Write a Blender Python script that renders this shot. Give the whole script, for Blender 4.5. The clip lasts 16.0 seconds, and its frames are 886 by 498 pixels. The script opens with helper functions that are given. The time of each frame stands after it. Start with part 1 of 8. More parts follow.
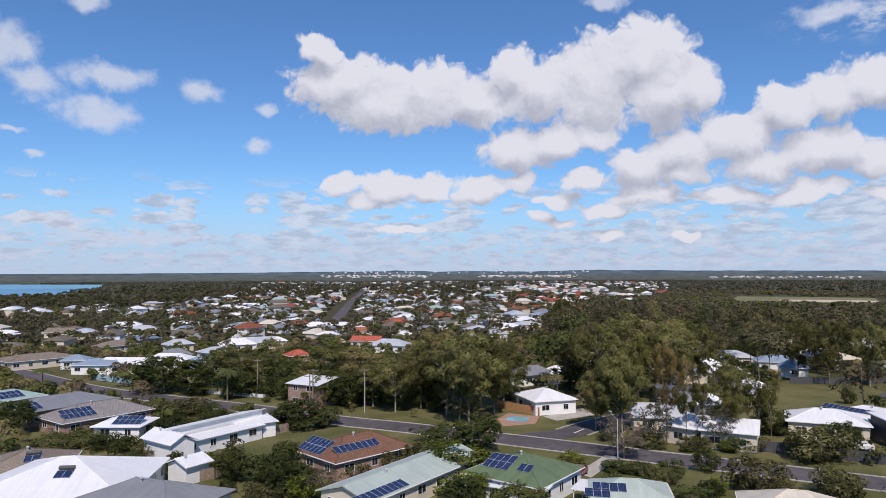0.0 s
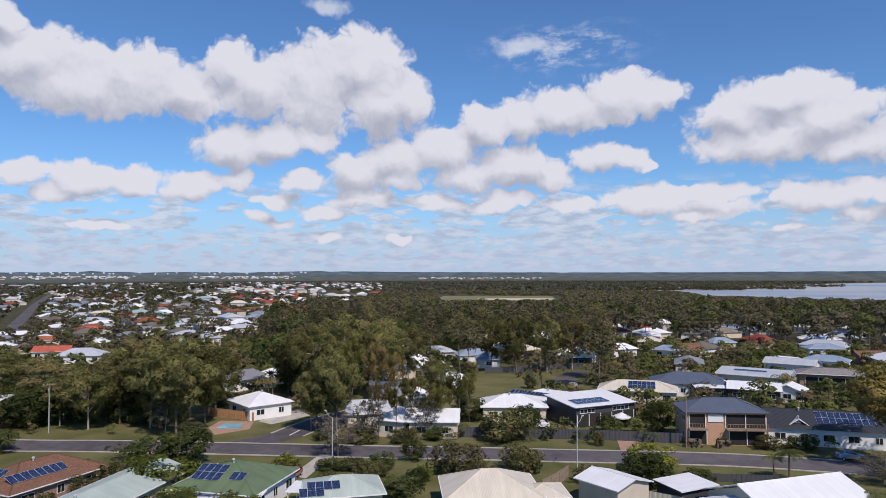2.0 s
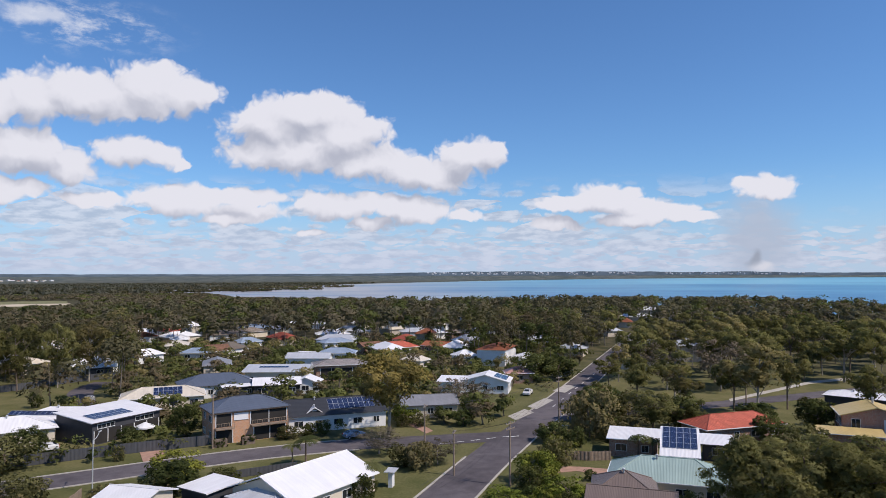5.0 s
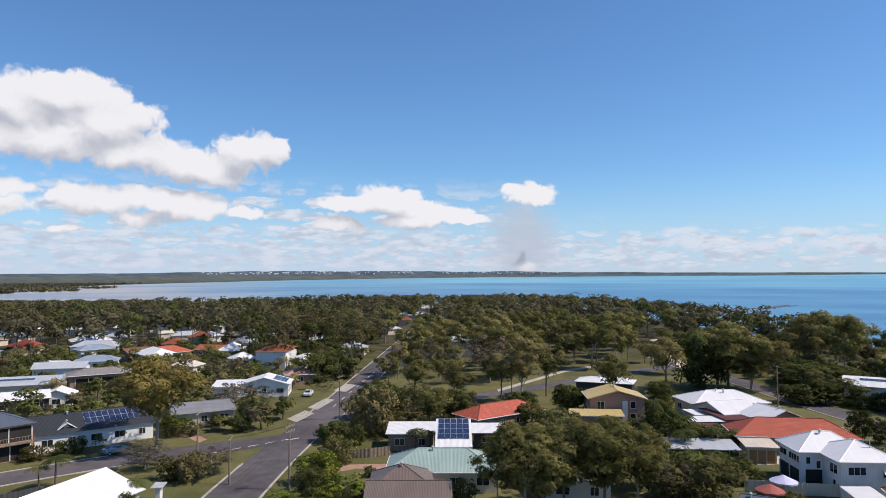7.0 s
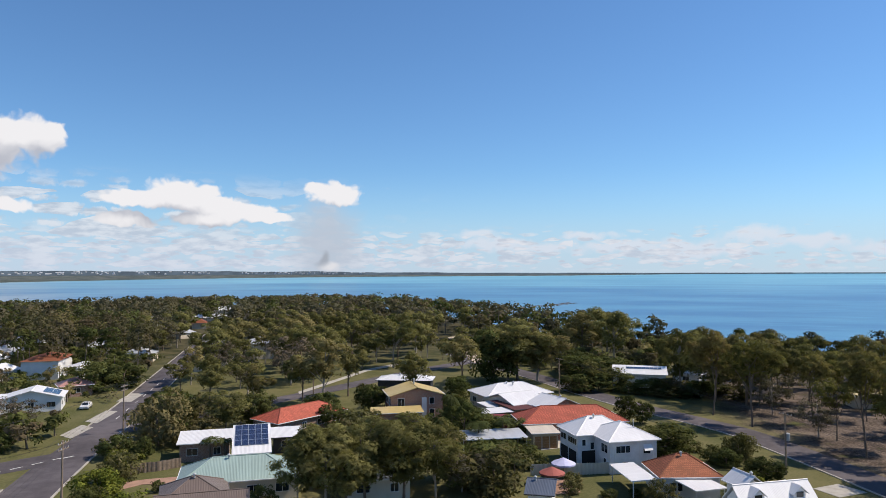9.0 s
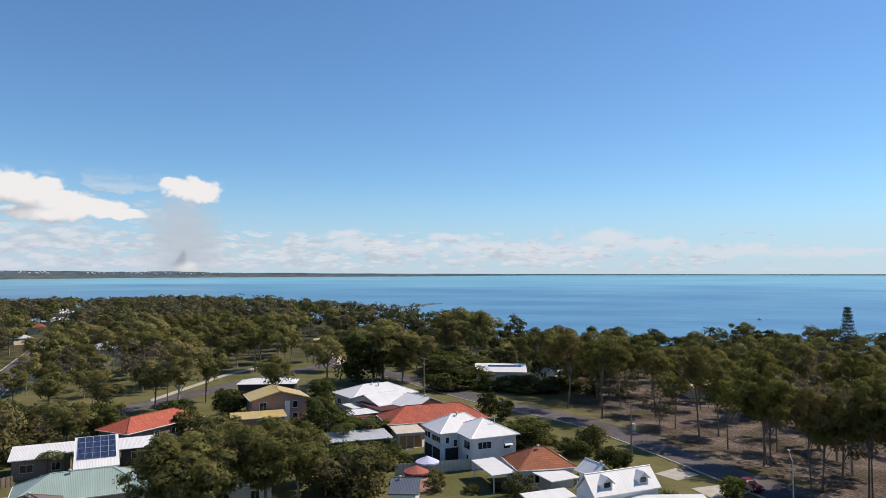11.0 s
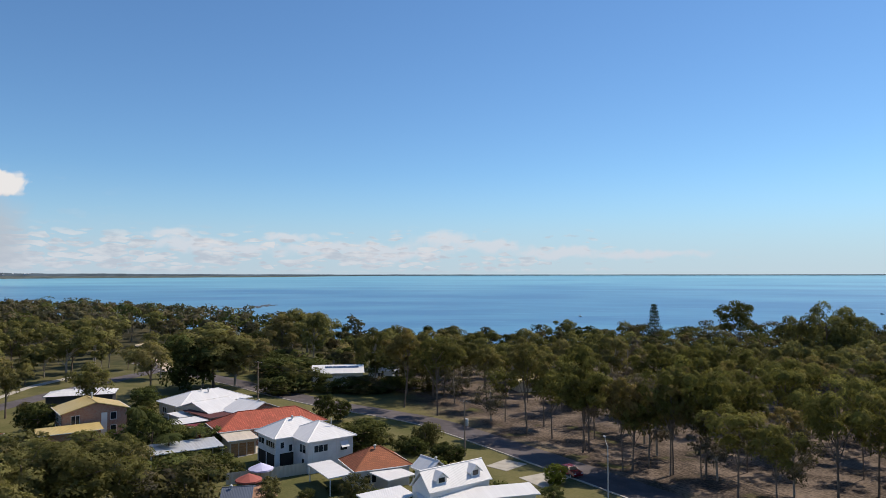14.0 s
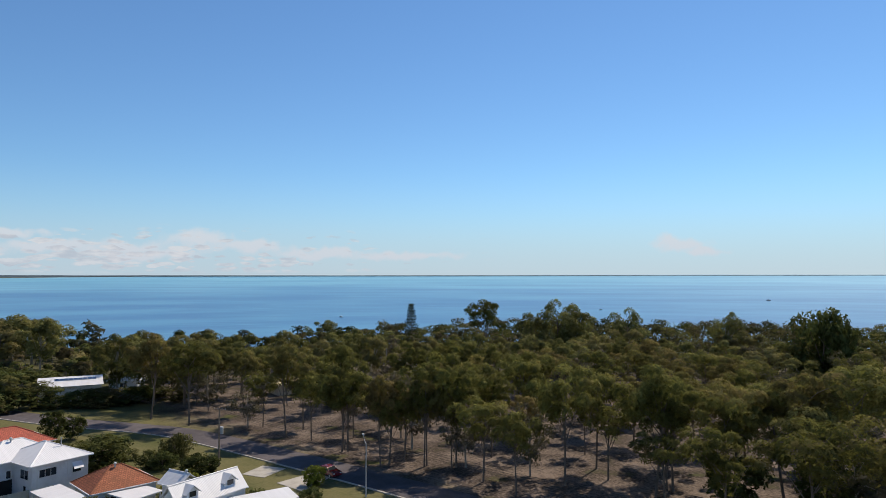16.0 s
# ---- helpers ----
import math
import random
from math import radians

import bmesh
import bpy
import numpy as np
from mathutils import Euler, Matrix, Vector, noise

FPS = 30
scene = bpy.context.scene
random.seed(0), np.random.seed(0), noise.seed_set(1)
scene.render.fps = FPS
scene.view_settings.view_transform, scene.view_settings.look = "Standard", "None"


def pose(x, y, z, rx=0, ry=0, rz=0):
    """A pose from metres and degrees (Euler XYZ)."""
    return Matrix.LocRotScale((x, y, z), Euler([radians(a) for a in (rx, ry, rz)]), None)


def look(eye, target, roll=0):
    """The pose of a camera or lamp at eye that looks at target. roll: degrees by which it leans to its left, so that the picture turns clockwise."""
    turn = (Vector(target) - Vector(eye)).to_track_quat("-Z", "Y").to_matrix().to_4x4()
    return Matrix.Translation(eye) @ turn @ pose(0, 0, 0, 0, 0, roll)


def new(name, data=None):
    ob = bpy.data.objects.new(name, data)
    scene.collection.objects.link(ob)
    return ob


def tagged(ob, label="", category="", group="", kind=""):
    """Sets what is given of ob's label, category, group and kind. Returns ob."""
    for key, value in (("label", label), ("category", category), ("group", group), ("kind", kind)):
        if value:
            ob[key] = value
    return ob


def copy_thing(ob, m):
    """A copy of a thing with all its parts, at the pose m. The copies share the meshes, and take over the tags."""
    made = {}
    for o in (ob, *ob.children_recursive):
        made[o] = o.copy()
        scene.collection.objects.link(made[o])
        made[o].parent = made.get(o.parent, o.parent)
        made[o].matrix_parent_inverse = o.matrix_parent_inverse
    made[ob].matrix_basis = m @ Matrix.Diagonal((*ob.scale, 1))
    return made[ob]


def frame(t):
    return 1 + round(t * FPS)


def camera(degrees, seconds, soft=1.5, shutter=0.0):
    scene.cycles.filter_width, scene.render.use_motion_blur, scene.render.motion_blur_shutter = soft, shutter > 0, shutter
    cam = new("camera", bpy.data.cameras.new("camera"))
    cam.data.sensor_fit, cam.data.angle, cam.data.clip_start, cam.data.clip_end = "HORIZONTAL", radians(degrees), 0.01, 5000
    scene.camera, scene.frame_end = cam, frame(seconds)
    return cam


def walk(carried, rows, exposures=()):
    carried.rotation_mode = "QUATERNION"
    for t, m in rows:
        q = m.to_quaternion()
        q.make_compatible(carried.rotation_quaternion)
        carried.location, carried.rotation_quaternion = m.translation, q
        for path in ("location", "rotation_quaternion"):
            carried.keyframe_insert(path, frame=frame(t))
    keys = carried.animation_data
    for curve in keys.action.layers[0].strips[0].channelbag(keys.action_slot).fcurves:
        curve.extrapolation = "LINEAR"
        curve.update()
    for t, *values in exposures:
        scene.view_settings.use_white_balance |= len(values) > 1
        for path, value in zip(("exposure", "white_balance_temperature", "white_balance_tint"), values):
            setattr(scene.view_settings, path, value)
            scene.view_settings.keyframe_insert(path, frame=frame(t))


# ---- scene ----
cam = camera(65.2, 16.0, 0.8)
PATH = [
    (0, pose(0, 0, 30, 92.03, 0.19, -0.00)),
    (0.5, pose(0, 0, 30, 92.03, 0.13, -3.09)),
    (1, pose(0, 0, 30, 92.03, 0.18, -10.83)),
    (1.5, pose(0, 0, 30, 92.04, 0.16, -14.97)),
    (2, pose(0, 0, 30, 92.07, 0.12, -23.01)),
    (2.5, pose(0, 0, 30, 92.10, 0.02, -31.48)),
    (3, pose(0, 0, 30, 92.14, 0.04, -39.14)),
    (3.5, pose(0, 0, 30, 92.15, 0.07, -43.98)),
    (4, pose(0, 0, 30, 92.14, 0.03, -48.40)),
    (4.5, pose(0, 0, 30, 92.15, 0.07, -54.51)),
    (4.7, pose(0, 0, 30, 92.15, 0.08, -56.97)),
    (6.8, pose(0, 0, 30, 92.12, 0.23, -76.79)),
    (7, pose(0, 0, 30, 92.09, 0.17, -78.29)),
    (7.5, pose(0, 0, 30, 92.08, 0.18, -82.29)),
    (8, pose(0, 0, 30, 92.09, 0.14, -86.33)),
    (8.5, pose(0, 0, 30, 92.07, 0.13, -90.39)),
    (9, pose(0, 0, 30, 92.06, 0.15, -94.45)),
    (9.2, pose(0, 0, 30, 92.07, 0.08, -96.05)),
    (11.3, pose(0, 0, 30, 92.08, 0.00, -107.33)),
    (11.5, pose(0, 0, 30, 92.06, -0.01, -108.79)),
    (12, pose(0, 0, 30, 92.09, -0.05, -112.39)),
    (12.5, pose(0, 0, 30, 92.10, -0.04, -115.72)),
    (13, pose(0, 0, 30, 92.13, 0.03, -117.71)),
    (13.5, pose(0, 0, 30, 92.14, 0.04, -117.73)),
    (14, pose(0, 0, 30, 92.15, 0.06, -118.76)),
    (14.5, pose(0, 0, 30, 92.17, 0.01, -123.75)),
    (15, pose(0, 0, 30, 92.17, -0.00, -129.28)),
    (15.5, pose(0, 0, 30, 92.18, -0.01, -134.06)),
    (16, pose(0, 0, 30, 92.20, 0.06, -138.28)),
]
EXPOSURES = [(0, -0.15, 6350, 17), (1.5, -0.18, 6350, 17), (3, -0.19, 6350, 17), (4.7, -0.12, 6400, 17), (7, 0.06, 6700, 14), (8.5, 0.06, 6750, 13), (11.5, 0.02, 7000, 12), (16, -0.09, 7000, 12)]
walk(cam, PATH, EXPOSURES)

# ---- world, sun, exposure ----
SUN_AZ, SUN_EL = 174.0, 50.0
world = bpy.data.worlds.new("world")
scene.world = world
world.use_nodes = True
NT = world.node_tree
NT.nodes.clear()


def node(tree, kind, values=()):
    n = tree.nodes.new(kind)
    for k, v in values:
        if isinstance(v, bpy.types.NodeSocket):
            tree.links.new(v, n.inputs[k])
        else:
            n.inputs[k].default_value = v
    return n


def mth(tree, op, a, b=0.0, c=0.0, clamp=False):
    n = node(tree, "ShaderNodeMath", ((0, a), (1, b), (2, c)))
    n.operation, n.use_clamp = op, clamp
    return n.outputs[0]


def vec(tree, op, a, b=(0, 0, 0), c=(0, 0, 0)):
    n = node(tree, "ShaderNodeVectorMath", ((0, a), (1, b), (2, c)))
    n.operation = op
    return n.outputs["Value"] if op in ("LENGTH", "DOT_PRODUCT") else n.outputs["Vector"]


def ramp(tree, x, lo, hi, a=0.0, b=1.0):
    n = node(tree, "ShaderNodeMapRange", ((0, x), (1, lo), (2, hi), (3, a), (4, b)))
    n.interpolation_type = "SMOOTHSTEP"
    return n.outputs[0]


def mix(tree, f, a, b, blend="MIX"):
    n = node(tree, "ShaderNodeMix")
    n.data_type, n.blend_type = "RGBA", blend
    for k, v in ((0, f), (6, a), (7, b)):
        if isinstance(v, bpy.types.NodeSocket):
            tree.links.new(v, n.inputs[k])
        else:
            n.inputs[k].default_value = v
    return n.outputs[2]


def wave_tex(tree, p, scale, axis, profile="SIN"):
    n = node(tree, "ShaderNodeTexWave", (("Vector", p), ("Scale", scale)))
    n.bands_direction, n.wave_profile = axis, profile
    return n.outputs[1]


def fbm(tree, p, scale, detail=4.0, rough=0.55):
    return node(tree, "ShaderNodeTexNoise", (("Vector", p), ("Scale", scale), ("Detail", detail), ("Roughness", rough))).outputs[0]


# cumulus heads: azimuth and elevation of the middle, half width, half height, in degrees
PUFFS = []
WISPS = []
# tall cloud
PUFFS += [(-10.2, 17.8, 2.4, 1.5), (-7.6, 15.3, 5.4, 2.7), (-4.4, 13.8, 7.0, 2.8), (-1.1, 14.7, 5.4, 3.0), (2.7, 13.8, 3.8, 2.3), (6.0, 16.4, 2.9, 2.2), (8.3, 14.8, 4.7, 3.0), (12.8, 15.0, 4.6, 4.2), (16.4, 16.4, 4.6, 4.3), (18.1, 13.8, 4.8, 3.1), (20.2, 14.4, 2.4, 2.9)]
# cloud under it
PUFFS += [(6.2, 10.1, 3.7, 2.0), (9.6, 10.5, 3.1, 1.8), (12.3, 10.8, 2.3, 1.5), (15.9, 8.2, 3.0, 1.9), (18.9, 9.4, 3.3, 2.4), (23.4, 10.4, 3.6, 2.4), (19.3, 7.6, 2.8, 0.9)]
# neighbours
PUFFS += [(26.5, 12.1, 3.0, 2.1), (29.5, 12.6, 3.2, 1.8), (32.1, 13.4, 2.3, 1.7), (24.9, 8.1, 3.0, 1.6), (29.0, 8.9, 4.4, 2.1), (31.8, 8.0, 2.3, 1.6), (-8.3, 7.4, 1.7, 1.1), (-3.9, 7.2, 3.8, 1.4), (-1.1, 7.0, 2.4, 1.3), (-6.7, 5.9, 1.6, 0.6), (2.9, 7.0, 2.7, 1.3), (6.1, 7.6, 2.1, 1.0), (-3.4, 3.6, 2.3, 0.5)]
# small ones
PUFFS += [(9.4, 5.9, 2.1, 0.7), (8.2, 4.6, 1.5, 0.5), (10.0, 4.3, 1.3, 0.5), (11.4, 7.5, 2.3, 1.0), (26.8, 5.7, 2.9, 0.7), (20.9, 6.2, 1.9, 0.6), (15.8, 6.0, 3.0, 0.6), (13.6, 3.2, 1.4, 0.5), (19.6, 3.0, 1.2, 0.5)]
# left ones
WISPS += [(-32.2, 15.8, 2.4, 2.1), (-26.0, 14.6, 4.1, 1.4), (-30.7, 13.4, 2.5, 1.5), (-26.9, 11.8, 3.8, 1.7), (-19.2, 14.2, 1.9, 1.0), (-14.6, 13.0, 1.3, 0.7), (-15.1, 10.0, 1.5, 0.8), (-32.1, 10.1, 1.2, 0.4), (-30.8, 8.6, 0.7, 0.3), (13.8, 21.1, 2.5, 0.7), (29.6, 18.4, 3.2, 0.9), (-27.2, 19.5, 1.7, 0.8), (-29.5, 3.7, 4.2, 0.7), (-25.5, 3.0, 6.4, 0.8), (-20.7, 2.7, 3.8, 0.5)]
# second tall cloud
PUFFS += [(33.6, 13.3, 5.3, 2.1), (37.2, 14.1, 4.3, 2.3), (40.0, 13.7, 3.2, 1.4), (36.3, 9.3, 3.7, 1.4), (39.6, 8.7, 1.1, 0.6), (49.4, 13.2, 4.8, 2.1), (46.2, 12.1, 4.3, 2.0), (52.2, 11.3, 4.7, 2.2), (48.5, 9.8, 6.4, 2.0), (54.5, 9.2, 5.1, 1.7), (58.9, 8.4, 5.9, 1.5), (62.4, 9.8, 3.3, 1.6), (64.5, 10.3, 1.8, 1.1)]
# low ones
PUFFS += [(40.1, 6.1, 3.2, 0.6), (43.8, 6.4, 4.3, 0.8), (42.9, 4.5, 2.7, 0.5), (54.4, 4.4, 2.1, 0.5), (56.7, 5.9, 4.5, 0.9), (62.3, 4.7, 1.2, 0.5), (49.4, 3.5, 1.6, 0.3)]
# rows of flat based clouds under them
PUFFS += [(39.5, 5.9, 4.3, 1.3), (45.0, 5.1, 3.8, 1.0), (51.6, 5.7, 4.6, 1.2), (58.0, 5.4, 4.3, 1.1), (62.6, 4.9, 2.0, 0.7), (17.0, 6.4, 2.8, 0.8), (22.6, 5.9, 3.2, 0.8), (28.6, 6.1, 2.9, 0.8), (13.2, 5.1, 2.4, 0.7), (33.4, 5.6, 2.6, 0.7), (69.8, 4.0, 2.6, 0.6), (75.4, 4.4, 3.0, 0.6)]
# sea clouds
PUFFS += [(70.7, 5.7, 3.2, 0.8), (73.9, 6.3, 3.2, 1.3), (77.2, 5.2, 3.8, 1.0), (80.5, 4.6, 2.1, 0.5), (84.2, 7.0, 1.2, 0.6), (85.6, 6.5, 2.4, 1.1)]
# sea band
WISPS += [(97.3, 3.0, 2.8, 0.5), (98.7, 2.3, 4.6, 0.6), (103.0, 2.2, 4.0, 0.6), (108.9, 2.1, 4.8, 0.6), (114.0, 2.3, 4.1, 0.7), (118.9, 2.9, 3.4, 1.0), (122.6, 2.3, 4.8, 0.7), (128.2, 1.9, 5.9, 0.6), (134.7, 1.7, 6.8, 0.5), (157.1, 2.5, 3.1, 0.7), (159.2, 2.0, 2.4, 0.5)]
# sea band west
WISPS += [(99.9, 2.6, 3.7, 0.6), (106.3, 3.0, 3.1, 0.5), (108.9, 2.0, 5.9, 0.7), (114.9, 1.7, 5.5, 0.7)]
SMOKE_AZ = 84.9
WISP_AZ = 32.8


field = bpy.data.node_groups.new("cumulus", "ShaderNodeTree")
field.interface.new_socket("P", in_out="INPUT", socket_type="NodeSocketVector")
field.interface.new_socket("F", in_out="OUTPUT", socket_type="NodeSocketFloat")
gi, go = field.nodes.new("NodeGroupInput"), field.nodes.new("NodeGroupOutput")
total = None
for az, el, rw, rh in PUFFS:
    q = vec(field, "MULTIPLY_ADD", gi.outputs[0], (1 / rw, 1 / rh, 0), (-az / rw, -el / rh, 0))
    r = vec(field, "LENGTH", q)
    total = r if total is None else mth(field, "SMOOTH_MIN", total, r, 0.25)
field.links.new(mth(field, "SUBTRACT", 1.0, total), go.inputs[0])

way = node(NT, "ShaderNodeTexCoord").outputs["Generated"]
sep = node(NT, "ShaderNodeSeparateXYZ", ((0, way),)).outputs
az_deg = mth(NT, "MULTIPLY", mth(NT, "ARCTAN2", sep[0], sep[1]), 57.2958)
el_deg = mth(NT, "MULTIPLY", mth(NT, "ARCSINE", sep[2]), 57.2958)
P = node(NT, "ShaderNodeCombineXYZ", ((0, az_deg), (1, el_deg), (2, 0.0))).outputs[0]
warp = node(NT, "ShaderNodeTexNoise", (("Vector", P), ("Scale", 0.45), ("Detail", 2.5), ("Roughness", 0.5))).outputs["Color"]
warped = vec(NT, "MULTIPLY_ADD", vec(NT, "SUBTRACT", warp, (0.5, 0.5, 0.5)), (2.4, 1.8, 0), P)


def cumulus(p):
    g = NT.nodes.new("ShaderNodeGroup")
    g.node_tree = field
    NT.links.new(p, g.inputs[0])
    return g.outputs[0]


def bulges(p, scale):
    n = node(NT, "ShaderNodeTexVoronoi", (("Vector", p), ("Scale", scale)))
    n.feature, n.voronoi_dimensions = "SMOOTH_F1", "2D"
    n.inputs["Smoothness"].default_value = 0.35
    return n.outputs["Distance"]


def heap(p):
    return mth(NT, "MULTIPLY_ADD", bulges(p, 0.40), -0.36, cumulus(p))


def density(p, h):
    """Rounded heads swelling out of the heaps, the finer on the larger."""
    d = mth(NT, "MULTIPLY_ADD", bulges(p, 1.0), -0.24, h)
    d = mth(NT, "MULTIPLY_ADD", bulges(p, 2.6), -0.13, d)
    return mth(NT, "ADD", d, 0.31)


base, upper = heap(warped), heap(vec(NT, "ADD", warped, (0.3, 1.5, 0)))
dens = density(warped, base)
fine_above = density(vec(NT, "ADD", warped, (0.12, 0.4, 0)), base)
fray = mth(NT, "MULTIPLY", mth(NT, "SUBTRACT", fbm(NT, P, 1.4, 6.0, 0.62), 0.5), 0.20)
cover = ramp(NT, mth(NT, "ADD", dens, fray), 0.01, 0.32)
lit = mth(NT, "MULTIPLY_ADD", mth(NT, "SUBTRACT", base, upper), 0.80, 0.54)
lit = mth(NT, "MULTIPLY_ADD", mth(NT, "SUBTRACT", dens, fine_above), 0.55, lit)
lit = mth(NT, "MULTIPLY_ADD", mth(NT, "SUBTRACT", fbm(NT, P, 0.3, 3.0), 0.5), 0.5, lit)
white = mix(NT, ramp(NT, lit, -0.05, 0.92), (0.45, 0.49, 0.57, 1), (0.81, 0.835, 0.875, 1))

sky = node(NT, "ShaderNodeTexSky")
sky.sky_type, sky.sun_disc, sky.sun_elevation, sky.sun_rotation = "NISHITA", False, radians(SUN_EL), radians(SUN_AZ)
sky.altitude, sky.air_density, sky.dust_density, sky.ozone_density = 30.0, 1.0, 0.05, 2.5
SKY_GAIN = 0.104
blue = mix(NT, 1.0, sky.outputs[0], (SKY_GAIN * 0.66, SKY_GAIN * 0.99, SKY_GAIN * 1.27, 1), "MULTIPLY")
# rows of small fair weather clouds low over the land, thinning out over the sea


def puffs(sx, sy, seed, drop):
    """Scattered flat based puffs; drop is the share of them left out."""
    q = vec(NT, "ADD", vec(NT, "MULTIPLY_ADD", vec(NT, "SUBTRACT", warp, (0.5, 0.5, 0.5)), (1.6, 0.7, 0), P), (seed, seed * 1.7, 0))
    n = node(NT, "ShaderNodeTexVoronoi", (("Vector", vec(NT, "MULTIPLY", q, (sx, sy, 0))), ("Scale", 1.0)))
    n.voronoi_dimensions = "2D"
    pick = node(NT, "ShaderNodeSeparateXYZ", ((0, n.outputs["Color"]),)).outputs[0]
    size = ramp(NT, pick, drop, 1.0, 0.0, 0.62)
    up = mth(NT, "MULTIPLY", mth(NT, "SUBTRACT", fbm(NT, P, 2.4, 5.0, 0.6), 0.5), 0.55)
    return mth(NT, "ADD", mth(NT, "SUBTRACT", size, n.outputs["Distance"]), up)


region = ramp(NT, az_deg, 118.0, 66.0)
west = ramp(NT, az_deg, -32.0, 6.0, 0.6, 1.0)
more = mth(NT, "MULTIPLY_ADD", mth(NT, "MULTIPLY", region, west), 0.68, -0.36)
more = mth(NT, "ADD", more, mth(NT, "MULTIPLY", mth(NT, "MULTIPLY", ramp(NT, az_deg, 70.0, 95.0), ramp(NT, az_deg, 142.0, 118.0)), mth(NT, "MULTIPLY", ramp(NT, el_deg, 3.4, 2.0), 0.40)))
patchy = mth(NT, "MULTIPLY", mth(NT, "SUBTRACT", fbm(NT, P, 0.16, 2.0), 0.5), 0.9)
wide = mth(NT, "ADD", mth(NT, "ADD", puffs(0.36, 1.15, 3.0, 0.25), more), patchy)
small = mth(NT, "ADD", mth(NT, "ADD", puffs(0.62, 2.6, 11.0, 0.15), mth(NT, "ADD", more, 0.10)), mth(NT, "MULTIPLY", patchy, 0.7))
wide = mth(NT, "MULTIPLY", ramp(NT, wide, -0.05, 0.22), ramp(NT, az_deg, 96.0, 70.0))
wide = mth(NT, "MULTIPLY", wide, mth(NT, "MULTIPLY", ramp(NT, el_deg, 1.6, 3.0), ramp(NT, el_deg, 8.2, 5.6)))
small = mth(NT, "MULTIPLY", ramp(NT, small, -0.05, 0.25), mth(NT, "MULTIPLY", ramp(NT, el_deg, 0.0, 0.7), ramp(NT, el_deg, 4.2, 2.6)))
small = mth(NT, "MULTIPLY", small, ramp(NT, az_deg, 146.0, 122.0))
thin = mth(NT, "MAXIMUM", wide, small)
thin_lit = ramp(NT, fbm(NT, vec(NT, "MULTIPLY", P, (0.5, 1.6, 1)), 1.1, 4.0), 0.36, 0.62)
haze = mth(NT, "MULTIPLY", ramp(NT, el_deg, 9.0, -0.5), 0.62)
tint = mix(NT, haze, blue, (0.42, 0.60, 0.82, 1))
milky = mth(NT, "MULTIPLY", mth(NT, "MULTIPLY", ramp(NT, el_deg, 5.5, 0.3), ramp(NT, az_deg, 110.0, 50.0, 0.65, 1.0)), 0.5)
veil = ramp(NT, vec(NT, "LENGTH", vec(NT, "MULTIPLY_ADD", warped, (1 / 8.5, 1 / 2.6, 0), (-WISP_AZ / 8.5, -18.0 / 2.6, 0))), 1.0, 0.2)
veil = mth(NT, "MULTIPLY", veil, ramp(NT, fbm(NT, vec(NT, "MULTIPLY", P, (0.5, 1.2, 1)), 0.9, 6.0, 0.65), 0.44, 0.72))
gauze = None
for az, el, rw, rh in WISPS:
    r = vec(NT, "LENGTH", vec(NT, "MULTIPLY_ADD", warped, (1 / rw, 1 / rh, 0), (-az / rw, -el / rh, 0)))
    gauze = r if gauze is None else mth(NT, "SMOOTH_MIN", gauze, r, 0.3)
gauze = mth(NT, "ADD", mth(NT, "SUBTRACT", 1.0, gauze), mth(NT, "MULTIPLY", mth(NT, "SUBTRACT", fbm(NT, P, 0.8, 5.0, 0.6), 0.5), 1.1))
gauze = mth(NT, "MULTIPLY", ramp(NT, gauze, 0.02, 0.75), 0.78)
tint = mix(NT, gauze, tint, (0.70, 0.76, 0.84, 1))
tint = mix(NT, mth(NT, "MULTIPLY", veil, 0.75), tint, (0.74, 0.80, 0.87, 1))
tint = mix(NT, mth(NT, "MULTIPLY", thin, 0.74), tint, mix(NT, thin_lit, (0.47, 0.53, 0.62, 1), (0.76, 0.79, 0.83, 1)))
tint = mix(NT, milky, tint, (0.51, 0.60, 0.79, 1))
smoke = ramp(NT, vec(NT, "LENGTH", vec(NT, "MULTIPLY_ADD", warped, (1 / 3.4, 1 / 4.8, 0), (-SMOKE_AZ / 3.4, -2.6 / 4.8, 0))), 1.1, 0.25)
tint = mix(NT, mth(NT, "MULTIPLY", smoke, 0.88), tint, (0.46, 0.54, 0.65, 1))
soot = ramp(NT, vec(NT, "LENGTH", vec(NT, "MULTIPLY_ADD", warped, (1 / 0.55, 1 / 1.0, 0), (-(SMOKE_AZ - 0.2) / 0.55, -1.1, 0))), 1.1, 0.2)
tint = mix(NT, mth(NT, "MULTIPLY", soot, 0.7), tint, (0.30, 0.34, 0.40, 1))
steam = ramp(NT, vec(NT, "LENGTH", vec(NT, "MULTIPLY_ADD", warped, (1 / 0.9, 1 / 0.5, 0), (-(SMOKE_AZ + 0.4) / 0.9, -0.7, 0))), 1.1, 0.2)
tint = mix(NT, mth(NT, "MULTIPLY", steam, 0.8), tint, (0.74, 0.76, 0.80, 1))
final = mix(NT, cover, tint, white)
under = mix(NT, ramp(NT, el_deg, -0.25, -0.02), (0.10, 0.20, 0.28, 1), final)
bg = node(NT, "ShaderNodeBackground", (("Color", under), ("Strength", 1.0)))
NT.links.new(bg.outputs[0], node(NT, "ShaderNodeOutputWorld").inputs[0])

